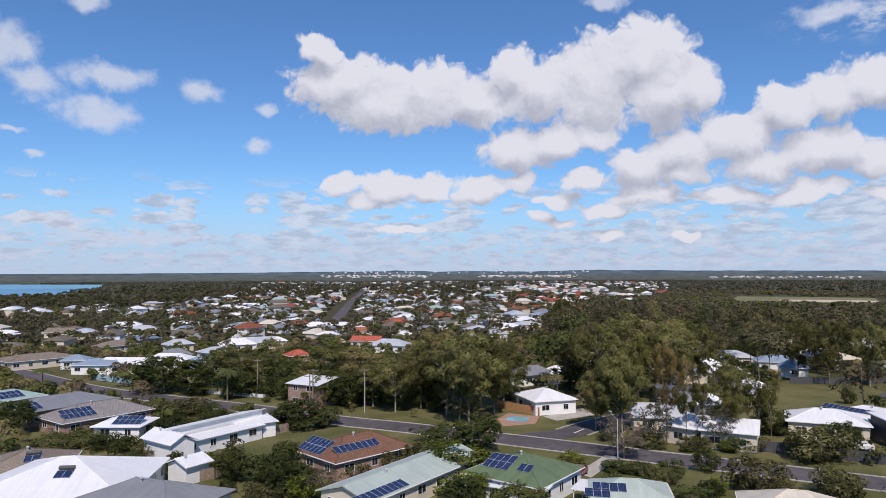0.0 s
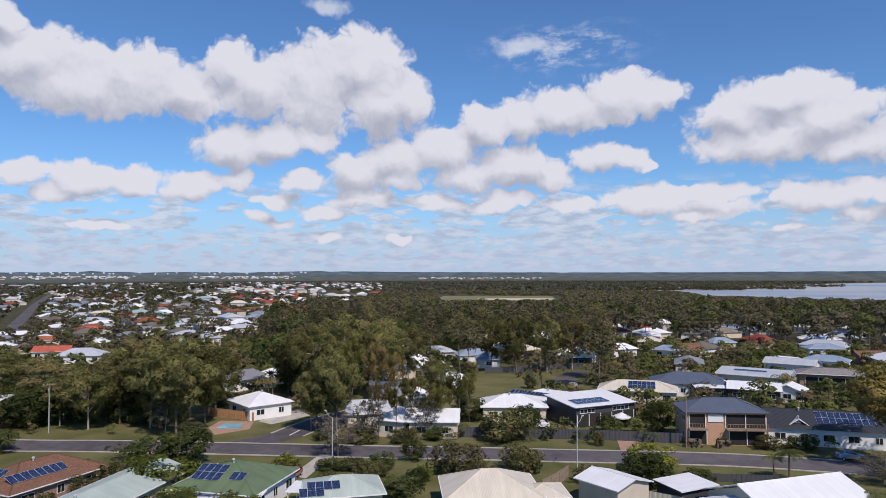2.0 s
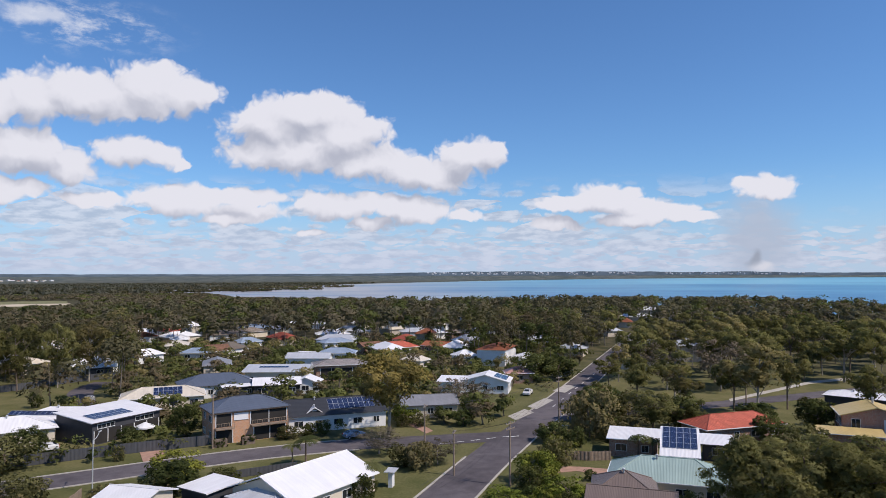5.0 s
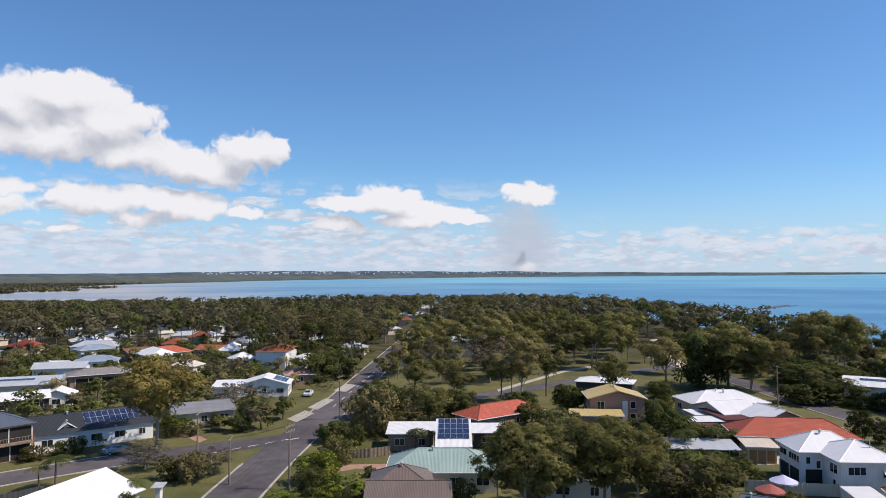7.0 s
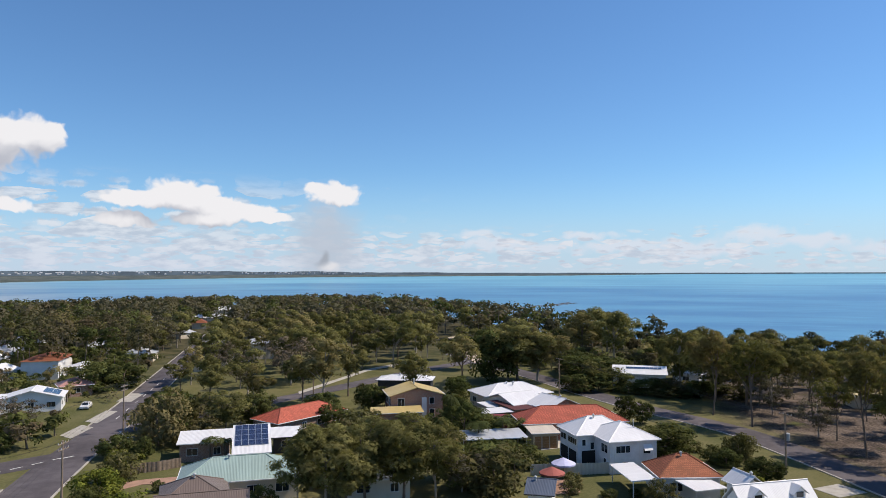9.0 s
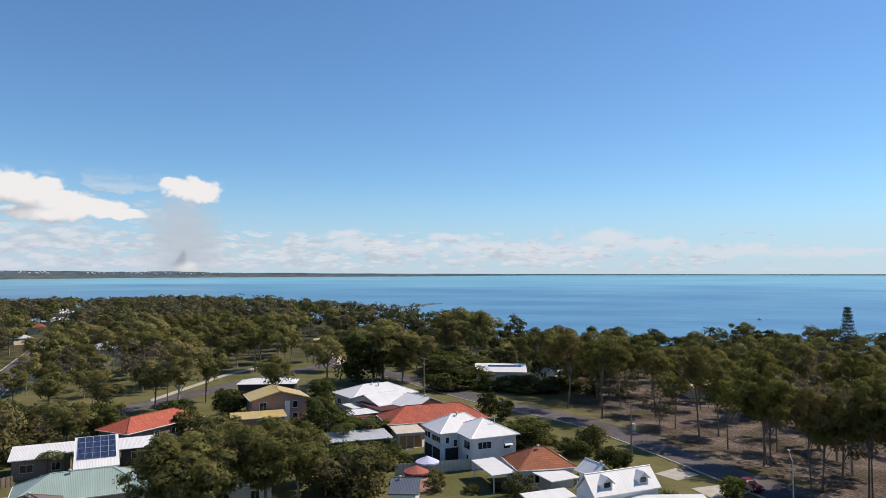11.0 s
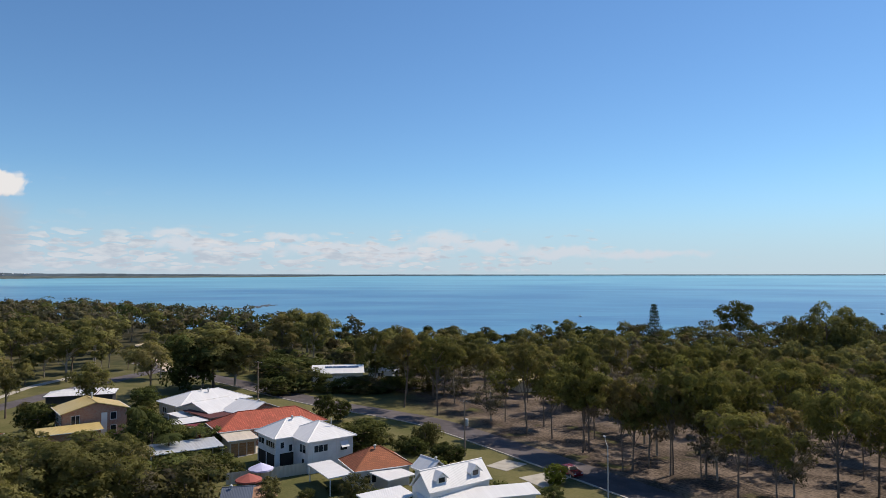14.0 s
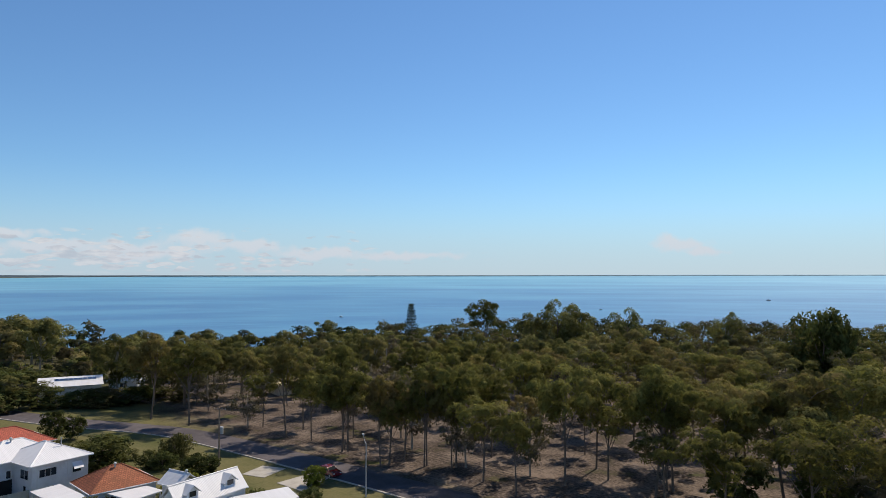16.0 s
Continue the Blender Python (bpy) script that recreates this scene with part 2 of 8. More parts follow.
sun = new("sun", bpy.data.lights.new("sun", "SUN"))
sun.data.energy, sun.data.angle, sun.data.color = 4.8, radians(0.53), (1.0, 0.91, 0.78)
s_az, s_el = radians(SUN_AZ), radians(SUN_EL)
sun.matrix_basis = look((0, 0, 300), (-math.sin(s_az) * math.cos(s_el) * 100, -math.cos(s_az) * math.cos(s_el) * 100, 300 - math.sin(s_el) * 100))
scene.view_settings.exposure = 0.0

# ---- materials ----


def material(name, rough=0.8, metal=0.0, spec=0.3):
    m = bpy.data.materials.new(name)
    m.use_nodes = True
    t = m.node_tree
    b = t.nodes["Principled BSDF"]
    b.inputs["Roughness"].default_value, b.inputs["Metallic"].default_value = rough, metal
    b.inputs["Specular IOR Level"].default_value = spec
    return m, t, b


def shades(t, rgb, f):
    return tuple(min(1, c * f) for c in rgb) + (1,)


def coord(t, kind="Object"):
    return node(t, "ShaderNodeTexCoord").outputs[kind]


def bump(t, b, h, strength, dist):
    n = node(t, "ShaderNodeBump", (("Height", h), ("Strength", strength), ("Distance", dist)))
    t.links.new(n.outputs[0], b.inputs["Normal"])


def painted(name, rgb, rough=0.6, vary=0.18, scale=0.6, spec=0.3):
    m, t, b = material(name, rough, 0.0, spec)
    p = coord(t)
    big, fine = fbm(t, p, scale, 4.0), fbm(t, p, scale * 14, 3.0)
    k = mth(t, "ADD", mth(t, "MULTIPLY", big, 0.7), mth(t, "MULTIPLY", fine, 0.3))
    t.links.new(mix(t, ramp(t, k, 0.3, 0.7), shades(t, rgb, 1 - vary), shades(t, rgb, 1 + vary * 0.6)), b.inputs["Base Color"])
    return m


def metal_roof(name, rgb, rough=0.42, vary=0.14, pitch=0.19):
    """Painted corrugated sheet, ribs running down the slope."""
    m, t, b = material(name, rough, 0.0, 0.4)
    uv, ob = coord(t, "UV"), coord(t)
    streak = fbm(t, vec(t, "MULTIPLY", uv, (1.3, 0.12, 1)), 1.0, 4.0)
    patch = fbm(t, ob, 0.35, 4.0)
    k = mth(t, "ADD", mth(t, "MULTIPLY", streak, 0.55), mth(t, "MULTIPLY", patch, 0.45))
    sheet = mth(t, "GREATER_THAN", mth(t, "FRACT", mth(t, "MULTIPLY", node(t, "ShaderNodeSeparateXYZ", ((0, uv),)).outputs[0], 1 / 0.76)), 0.95)
    base = mix(t, ramp(t, k, 0.32, 0.68), shades(t, rgb, 1 - vary), shades(t, rgb, 1.05))
    base = mix(t, mth(t, "MULTIPLY", sheet, 0.25), base, shades(t, rgb, 0.7))
    t.links.new(base, b.inputs["Base Color"])
    wave = wave_tex(t, uv, 0.314 / pitch, "X")
    bump(t, b, wave, 0.5, 0.03)
    return m


def tile_roof(name, rgb, vary=0.3):
    m, t, b = material(name, 0.75, 0.0, 0.25)
    uv, ob = coord(t, "UV"), coord(t)
    br = node(t, "ShaderNodeTexBrick", (("Vector", uv), ("Color1", shades(t, rgb, 1.1)), ("Color2", shades(t, rgb, 1 - vary)), ("Mortar", shades(t, rgb, 0.45)),
                                       ("Scale", 1.0), ("Mortar Size", 0.035), ("Brick Width", 0.3), ("Row Height", 0.33), ("Bias", 0.0)))
    stain = fbm(t, ob, 0.5, 5.0)
    t.links.new(mix(t, ramp(t, stain, 0.35, 0.75, 0.0, 0.6), br.outputs[0], shades(t, (rgb[0] * 0.5, rgb[1] * 0.6, rgb[2] * 0.6), 1)), b.inputs["Base Color"])
    wave = wave_tex(t, uv, 0.314 / 0.33, "Y", "SAW")
    bump(t, b, wave, 0.7, 0.05)
    return m


def brick_wall(name, rgb):
    m, t, b = material(name, 0.85)
    uv = coord(t, "UV")
    br = node(t, "ShaderNodeTexBrick", (("Vector", uv), ("Color1", shades(t, rgb, 1.1)), ("Color2", shades(t, rgb, 0.75)), ("Mortar", (0.4, 0.37, 0.33, 1)),
                                       ("Scale", 1.0), ("Mortar Size", 0.01), ("Brick Width", 0.24), ("Row Height", 0.086)))
    t.links.new(br.outputs[0], b.inputs["Base Color"])
    return m


def board_wall(name, rgb, pitch=0.15):
    m, t, b = material(name, 0.55)
    uv, ob = coord(t, "UV"), coord(t)
    k = fbm(t, ob, 0.8, 4.0)
    t.links.new(mix(t, ramp(t, k, 0.3, 0.7), shades(t, rgb, 0.88), shades(t, rgb, 1.03)), b.inputs["Base Color"])
    wave = wave_tex(t, uv, 0.314 / pitch, "Y", "SAW")
    bump(t, b, wave, 0.8, 0.03)
    return m


M_white = metal_roof("white_roof_sheet", (0.70, 0.70, 0.705), vary=0.07)
M_lgrey = metal_roof("light_grey_roof_sheet", (0.44, 0.46, 0.49))
M_grey = metal_roof("grey_roof_sheet", (0.215, 0.22, 0.235))
M_cream = metal_roof("cream_roof_sheet", (0.6, 0.54, 0.44))
M_pale = metal_roof("pale_green_roof_sheet", (0.4, 0.46, 0.41))
M_teal = metal_roof("teal_roof_sheet", (0.3, 0.4, 0.37))
M_moss = metal_roof("moss_green_roof_sheet", (0.13, 0.18, 0.09), vary=0.3)
M_blue = metal_roof("slate_blue_roof_sheet", (0.085, 0.105, 0.145), rough=0.55)
M_sky = metal_roof("mid_blue_roof_sheet", (0.25, 0.31, 0.39))
M_black = metal_roof("charcoal_roof_sheet", (0.030, 0.033, 0.040), rough=0.6)
M_brown = metal_roof("dark_brown_roof_sheet", (0.17, 0.13, 0.11))
M_mustard = metal_roof("mustard_roof_sheet", (0.52, 0.40, 0.17))
M_pink = metal_roof("faded_pink_roof_sheet", (0.45, 0.25, 0.22))
T_beige = tile_roof("beige_roof_tiles", (0.30, 0.24, 0.19))
T_grey = tile_roof("mauve_grey_roof_tiles", (0.30, 0.27, 0.26), 0.15)
T_brown = tile_roof("brown_roof_tiles", (0.24, 0.12, 0.075))
T_red = tile_roof("red_roof_tiles", (0.56, 0.135, 0.085), 0.2)
T_terra = tile_roof("terracotta_roof_tiles", (0.45, 0.150, 0.075))
W_white = painted("white_render", (0.74, 0.74, 0.73), 0.6, 0.08)
W_cream = painted("cream_render", (0.62, 0.55, 0.44), 0.7, 0.1)
W_beige = painted("beige_steel_cladding", (0.55, 0.49, 0.40), 0.55, 0.1)
W_dark = painted("charcoal_cladding", (0.05, 0.052, 0.06), 0.6, 0.2)
W_brown = brick_wall("warm_brown_brick", (0.37, 0.17, 0.11))
W_brick = brick_wall("brown_brick", (0.28, 0.15, 0.10))
W_orange = brick_wall("orange_brick", (0.55, 0.27, 0.13))
M_maroon = painted("maroon_shade_cloth", (0.10, 0.035, 0.035), 0.9, 0.2)
RED_STEEL = painted("dark_red_ribbed_steel", (0.20, 0.025, 0.025), 0.5, 0.2)
W_board = board_wall("white_weatherboard", (0.76, 0.77, 0.78))
# near-black colour that stands in for the shade inside verandahs and undercrofts
SHADE = painted("painted_recess_shade", (0.03, 0.028, 0.026), 0.9, 0.2)
FASCIA = painted("white_fascia_paint", (0.75, 0.75, 0.74), 0.5, 0.06)
FASCIA_DARK = painted("dark_fascia_paint", (0.08, 0.08, 0.085), 0.5, 0.1)
FRAME = painted("window_frame_paint", (0.7, 0.7, 0.69), 0.4, 0.05)
PANEL_FRAME = painted("panel_frame_aluminium", (0.42, 0.44, 0.47), 0.4, 0.05)
TIMBER = painted("weathered_timber", (0.26, 0.20, 0.15), 0.85, 0.3, 2.0)
TIMBER_NEW = painted("oiled_pine_timber", (0.38, 0.21, 0.10), 0.8, 0.25, 2.0)
DARK_FENCE = painted("charcoal_fence_steel", (0.075, 0.078, 0.085), 0.5, 0.12)
CREAM_FENCE = painted("cream_fence_steel", (0.50, 0.48, 0.40), 0.5, 0.1)
CONCRETE = painted("pale_concrete", (0.40, 0.375, 0.33), 0.9, 0.2, 0.5)
PINK_PAVE = painted("pink_brown_paving", (0.36, 0.22, 0.16), 0.9, 0.22, 0.8)
GALV = painted("galvanised_steel", (0.40, 0.42, 0.43), 0.45, 0.12)
CABLE = painted("black_cable", (0.03, 0.03, 0.03), 0.6, 0.05)
RED_CLOTH = painted("faded_red_canvas", (0.36, 0.11, 0.09), 0.9, 0.15)
BLUE_FENCE = painted("pale_blue_fence_steel", (0.30, 0.42, 0.52), 0.5, 0.1)
POOL = painted("pool_water", (0.16, 0.42, 0.52), 0.1, 0.1, 1.0, 0.5)
DRY = painted("dry_straw_grass", (0.17, 0.165, 0.075), 0.95, 0.25, 0.05)
LILAC_CLOTH = painted("pale_lilac_canvas", (0.55, 0.55, 0.75), 0.9, 0.12)

GLASS, gt, gb = material("dark_window_glass", 0.06, 0.0, 0.6)
gb.inputs["Base Color"].default_value = (0.02, 0.025, 0.03, 1)
CELL, ct, cb = material("solar_cells", 0.12, 0.0, 0.6)
cuv = coord(ct, "UV")
cbr = node(ct, "ShaderNodeTexBrick", (("Vector", cuv), ("Color1", (0.012, 0.02, 0.06, 1)), ("Color2", (0.015, 0.028, 0.075, 1)), ("Mortar", (0.09, 0.11, 0.17, 1)),
                                     ("Scale", 1.0), ("Mortar Size", 0.006), ("Brick Width", 0.16), ("Row Height", 0.16)))
cbr.offset = 0.0
ct.links.new(cbr.outputs[0], cb.inputs["Base Color"])


def car_paint(name, rgb):
    m, t, b = material(name, 0.25, 0.0, 0.6)
    k = fbm(t, coord(t), 3.0)
    t.links.new(mix(t, k, shades(t, rgb, 0.92), shades(t, rgb, 1.05)), b.inputs["Base Color"])
    b.inputs["Coat Weight"].default_value = 0.6
    return m


CAR_RED, CAR_WHITE, CAR_BLUE, CAR_SILVER = car_paint("dark_red_car_paint", (0.16, 0.008, 0.012)), car_paint("white_car_paint", (0.75, 0.75, 0.75)), car_paint("pale_blue_car_paint", (0.25, 0.33, 0.42)), car_paint("silver_car_paint", (0.4, 0.41, 0.42))
RUBBER = painted("tyre_rubber", (0.02, 0.02, 0.02), 0.9, 0.1)
LAMP_RED = painted("red_lamp_lens", (0.35, 0.01, 0.01), 0.2, 0.05)
LAMP_CLEAR = painted("clear_lamp_lens", (0.6, 0.6, 0.6), 0.15, 0.05)


def leaves(name, dark, bright, warm=None, grain=3.2, gaps=0.46, single=0.45, through_light=0.26):
    """Sprays of small leaves: each card is broken up by gaps."""
    m, t, b = material(name, 0.8, 0.0, 0.03)
    isl = node(t, "ShaderNodeNewGeometry").outputs["Random Per Island"]
    ob = node(t, "ShaderNodeObjectInfo").outputs["Random"]
    p = coord(t)
    big = fbm(t, p, 0.35, 3.0)
    k = mth(t, "ADD", mth(t, "MULTIPLY", isl, single), mth(t, "MULTIPLY", ramp(t, big, 0.3, 0.7), 1.0 - single))
    col = mix(t, k, dark + (1,), bright + (1,))
    each = ramp(t, fbm(t, p, 0.11, 1.0), 0.36, 0.64)
    col = mix(t, mth(t, "MULTIPLY", mth(t, "SUBTRACT", 1.0, each), 0.42), col, dark + (1,))
    turn = ramp(t, fbm(t, p, 0.07, 1.0), 0.50, 0.60)
    col = mix(t, mth(t, "MULTIPLY", mth(t, "MAXIMUM", turn, ramp(t, ob, 0.55, 1.0)), 0.55), col, (warm or bright) + (1,))
    tone = ramp(t, mth(t, "FRACT", mth(t, "MULTIPLY", ob, 7.31)), 0.0, 1.0, 0.68, 1.22)
    col = mix(t, 1.0, col, node(t, "ShaderNodeCombineColor", ((0, tone), (1, tone), (2, tone))).outputs[0], "MULTIPLY")
    t.links.new(col, b.inputs["Base Color"])
    tr = node(t, "ShaderNodeBsdfTranslucent", (("Color", mix(t, 0.5, col, (0.19, 0.20, 0.04, 1))),))
    ms = node(t, "ShaderNodeMixShader", ((0, through_light), (1, b.outputs[0]), (2, tr.outputs[0])))
    if gaps:
        hole = mth(t, "GREATER_THAN", fbm(t, p, grain, 1.0, 0.5), gaps)
        ms = node(t, "ShaderNodeMixShader", ((0, hole), (1, node(t, "ShaderNodeBsdfTransparent").outputs[0]), (2, ms.outputs[0])))
    t.links.new(ms.outputs[0], t.nodes["Material Output"].inputs[0])
    return m


LEAF_GUM = leaves("gum_leaves", (0.054, 0.053, 0.022), (0.345, 0.332, 0.122), (0.310, 0.240, 0.118), 8.0, 0.46, 0.45, 0.42)
LEAF_OLIVE = leaves("olive_shrub_leaves", (0.034, 0.036, 0.014), (0.215, 0.205, 0.085), (0.210, 0.165, 0.085), 7.0, 0.32, 0.4, 0.26)
LEAF_PARK = leaves("park_gum_leaves", (0.044, 0.044, 0.016), (0.300, 0.290, 0.088), (0.270, 0.170, 0.085), 8.0, 0.49, 0.45, 0.42)
LEAF_GOLD = leaves("golden_olive_leaves", (0.060, 0.048, 0.016), (0.340, 0.270, 0.085), (0.330, 0.240, 0.090), 8.0, 0.42, 0.4, 0.3)
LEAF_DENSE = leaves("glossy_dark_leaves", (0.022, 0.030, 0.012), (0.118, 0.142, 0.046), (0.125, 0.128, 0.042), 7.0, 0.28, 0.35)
LEAF_BRIGHT = leaves("bright_green_leaves", (0.045, 0.062, 0.012), (0.230, 0.275, 0.045), (0.24, 0.230, 0.045), 7.0, 0.28, 0.35)
LEAF_GREY = leaves("grey_green_needles", (0.060, 0.055, 0.042), (0.185, 0.165, 0.120), (0.200, 0.150, 0.115), 9.0, 0.47)
LEAF_SCRUB = leaves("woodland_leaves", (0.034, 0.032, 0.019), (0.155, 0.144, 0.078), (0.145, 0.105, 0.068), 2.6, 0.36, 0.25)
# haze put into the colour: flatter far off, paler and greyer farthest
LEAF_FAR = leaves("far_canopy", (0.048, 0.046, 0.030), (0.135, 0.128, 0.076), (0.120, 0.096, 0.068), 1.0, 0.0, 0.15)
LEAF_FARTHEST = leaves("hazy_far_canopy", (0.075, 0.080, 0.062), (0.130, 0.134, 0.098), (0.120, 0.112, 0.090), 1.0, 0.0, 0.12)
LEAF_PALM = leaves("palm_fronds", (0.04, 0.055, 0.02), (0.12, 0.14, 0.05), (0.12, 0.115, 0.05), 4.0, 0.0)
LEAF_PINE = leaves("dark_pine_needles", (0.012, 0.020, 0.011), (0.040, 0.055, 0.026), None, 3.0, 0.0)
BARK = painted("grey_brown_bark", (0.17, 0.13, 0.10), 0.9, 0.35, 1.5)
BARK_PARK = painted("dark_fissured_bark", (0.17, 0.138, 0.112), 0.9, 0.35, 1.2)
BARK_WOOD = painted("grey_gum_bark", (0.22, 0.19, 0.155), 0.9, 0.4, 0.3)
BARK_PALE = painted("pale_gum_bark", (0.34, 0.30, 0.25), 0.85, 0.3, 1.2)


def asphalt():
    m, t, b = material("worn_asphalt", 0.9, 0.0, 0.2)
    p = coord(t)
    big, mid, fine = fbm(t, p, 0.06, 4.0), fbm(t, p, 0.5, 5.0), fbm(t, p, 9.0, 3.0)
    k = mth(t, "ADD", mth(t, "ADD", mth(t, "MULTIPLY", big, 0.45), mth(t, "MULTIPLY", mid, 0.35)), mth(t, "MULTIPLY", fine, 0.2))
    t.links.new(mix(t, ramp(t, k, 0.35, 0.65), (0.064, 0.057, 0.062, 1), (0.128, 0.114, 0.121, 1)), b.inputs["Base Color"])
    bump(t, b, fine, 0.3, 0.02)
    return m


ASPHALT = asphalt()
PAINT_LINE = painted("worn_road_paint", (0.62, 0.62, 0.60), 0.8, 0.3, 3.0)


def ground_mat():
    m, t, b = material("lawn_earth_and_far_haze", 0.95, 0.0, 0.1)
    p = coord(t)
    big, mid, fine = fbm(t, p, 0.018, 5.0), fbm(t, p, 0.14, 5.0), fbm(t, p, 2.2, 4.0)
    k = mth(t, "ADD", mth(t, "ADD", mth(t, "MULTIPLY", big, 0.4), mth(t, "MULTIPLY", mid, 0.4)), mth(t, "MULTIPLY", fine, 0.25))
    lawn = mix(t, ramp(t, k, 0.38, 0.66), (0.072, 0.080, 0.027, 1), (0.155, 0.140, 0.064, 1))
    earth = mix(t, ramp(t, mth(t, "ADD", mth(t, "MULTIPLY", mid, 0.8), mth(t, "MULTIPLY", fine, 0.7)), 0.58, 0.98), (0.044, 0.034, 0.028, 1), (0.200, 0.158, 0.130, 1))
    # the gum park has bare, littered earth between patches of thin grass
    off = vec(t, "MULTIPLY", vec(t, "SUBTRACT", p, (85, -152, 0)), (1 / 185, 1 / 84, 0))
    park = ramp(t, mth(t, "ADD", vec(t, "LENGTH", off), mth(t, "MULTIPLY", mth(t, "SUBTRACT", mid, 0.5), 0.3)), 1.06, 0.92)
    bare = mth(t, "MULTIPLY", park, ramp(t, mid, 0.26, 0.42))
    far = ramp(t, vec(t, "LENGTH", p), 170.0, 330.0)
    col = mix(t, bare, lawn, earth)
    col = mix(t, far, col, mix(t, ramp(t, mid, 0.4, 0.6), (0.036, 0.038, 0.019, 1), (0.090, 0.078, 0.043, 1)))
    # haze painted in: the far plain goes blue-grey beyond 1900 m
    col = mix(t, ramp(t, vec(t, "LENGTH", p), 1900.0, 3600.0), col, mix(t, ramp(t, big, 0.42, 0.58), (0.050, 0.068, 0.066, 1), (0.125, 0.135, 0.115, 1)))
    t.links.new(col, b.inputs["Base Color"])
    bump(t, b, fine, 0.6, 0.08)
    return m


GROUND = ground_mat()


def sea_mat():
    m, t, b = material("bay_water", 0.30, 0.0, 0.22)
    p = coord(t)
    at = node(t, "ShaderNodeSeparateXYZ", ((0, p),)).outputs
    round_ = mth(t, "ARCTAN2", at[0], at[1])
    reach = vec(t, "LENGTH", p)
    depth = mth(t, "LOGARITHM", reach, 2.718)
    # slicks and current lines lie along the shore
    q = node(t, "ShaderNodeCombineXYZ", ((0, mth(t, "MULTIPLY", round_, 3.0)), (1, mth(t, "MULTIPLY", depth, 7.0)), (2, 0.0))).outputs[0]
    slick = fbm(t, vec(t, "ADD", q, (3.0, 1.0, 0)), 1.0, 4.0, 0.6)
    q2 = node(t, "ShaderNodeCombineXYZ", ((0, mth(t, "MULTIPLY", round_, 9.0)), (1, mth(t, "MULTIPLY", depth, 40.0)), (2, 0.0))).outputs[0]
    ripple = fbm(t, q2, 1.0, 4.0, 0.6)
    k = mth(t, "ADD", mth(t, "MULTIPLY", slick, 0.65), mth(t, "MULTIPLY", ripple, 0.35))
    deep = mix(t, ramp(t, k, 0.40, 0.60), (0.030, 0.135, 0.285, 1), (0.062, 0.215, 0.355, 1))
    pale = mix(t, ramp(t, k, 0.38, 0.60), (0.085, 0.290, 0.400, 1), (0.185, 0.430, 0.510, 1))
    # the water turns paler with distance, unevenly along the slicks
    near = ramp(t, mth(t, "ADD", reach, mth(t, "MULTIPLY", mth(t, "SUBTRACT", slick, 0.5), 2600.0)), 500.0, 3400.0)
    flats = mth(t, "MULTIPLY", ramp(t, round_, radians(74.0), radians(50.0)), 0.95)
    flats = mth(t, "MULTIPLY", flats, ramp(t, round_, 0.0, 0.4))
    flats = mth(t, "MULTIPLY", flats, ramp(t, mth(t, "SUBTRACT", slick, mth(t, "MULTIPLY", round_, 0.22)), 0.12, 0.32))
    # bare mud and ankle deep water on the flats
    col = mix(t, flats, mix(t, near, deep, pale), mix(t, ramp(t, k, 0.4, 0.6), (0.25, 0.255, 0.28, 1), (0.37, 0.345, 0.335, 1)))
    line = mth(t, "MULTIPLY", ramp(t, ripple, 0.62, 0.70), 0.35)
    col = mix(t, line, col, (0.30, 0.52, 0.58, 1))
    t.links.new(col, b.inputs["Base Color"])
    bump(t, b, fbm(t, p, 0.35, 4.0), 0.2, 0.3)
    return m


SEA = sea_mat()
# blue haze is mixed into the colour of the wooded hills
HILLS_HAZED = painted("haze_painted_far_woods", (0.085, 0.115, 0.140), 1.0, 0.35, 0.012, 0.0)
FAR_WHITE = painted("far_pale_buildings", (0.62, 0.62, 0.62), 0.8, 0.2, 0.05)
SAND = painted("pale_sand", (0.50, 0.42, 0.31), 0.95, 0.15, 0.1)

# ---- mesh helpers ----


def part(name, bm, mat, parent, label="", m=None):
    me = bpy.data.meshes.new(name)
    bm.to_mesh(me)
    bm.free()
    me.materials.append(mat)
    ob = new(name, me)
    if parent:
        ob.parent = parent
    if m is not None:
        ob.matrix_basis = m
    return tagged(ob, label)


def shared(name, me, parent, m, label=""):
    ob = new(name, me)
    ob.parent, ob.matrix_basis = parent, m
    return tagged(ob, label)


def thing(name, x, y, rot, label, category, group="", kind="", z=0.0):
    ob = new(name)
    ob.empty_display_size = 0.5
    ob.matrix_basis = pose(x, y, z, 0, 0, rot)
    return tagged(ob, label, category, group, kind)


def box(bm, x0, y0, z0, x1, y1, z1, bevel=0.0):
    vs = bmesh.ops.create_cube(bm, size=1.0, matrix=Matrix.Translation(((x0 + x1) / 2, (y0 + y1) / 2, (z0 + z1) / 2)) @ Matrix.Diagonal((x1 - x0, y1 - y0, z1 - z0, 1)))["verts"]
    if bevel:
        es = list({e for v in vs for e in v.link_edges})
        bmesh.ops.bevel(bm, geom=es, offset=bevel, segments=1, affect="EDGES")
    return bm


def cyl(bm, p, q, r0, r1, n=8):
    p, q = Vector(p), Vector(q)
    d = q - p
    m = Matrix.Translation((p + q) / 2) @ d.to_track_quat("Z", "Y").to_matrix().to_4x4()
    bmesh.ops.create_cone(bm, cap_ends=True, segments=n, radius1=r0, radius2=r1, depth=d.length, matrix=m)
    return bm


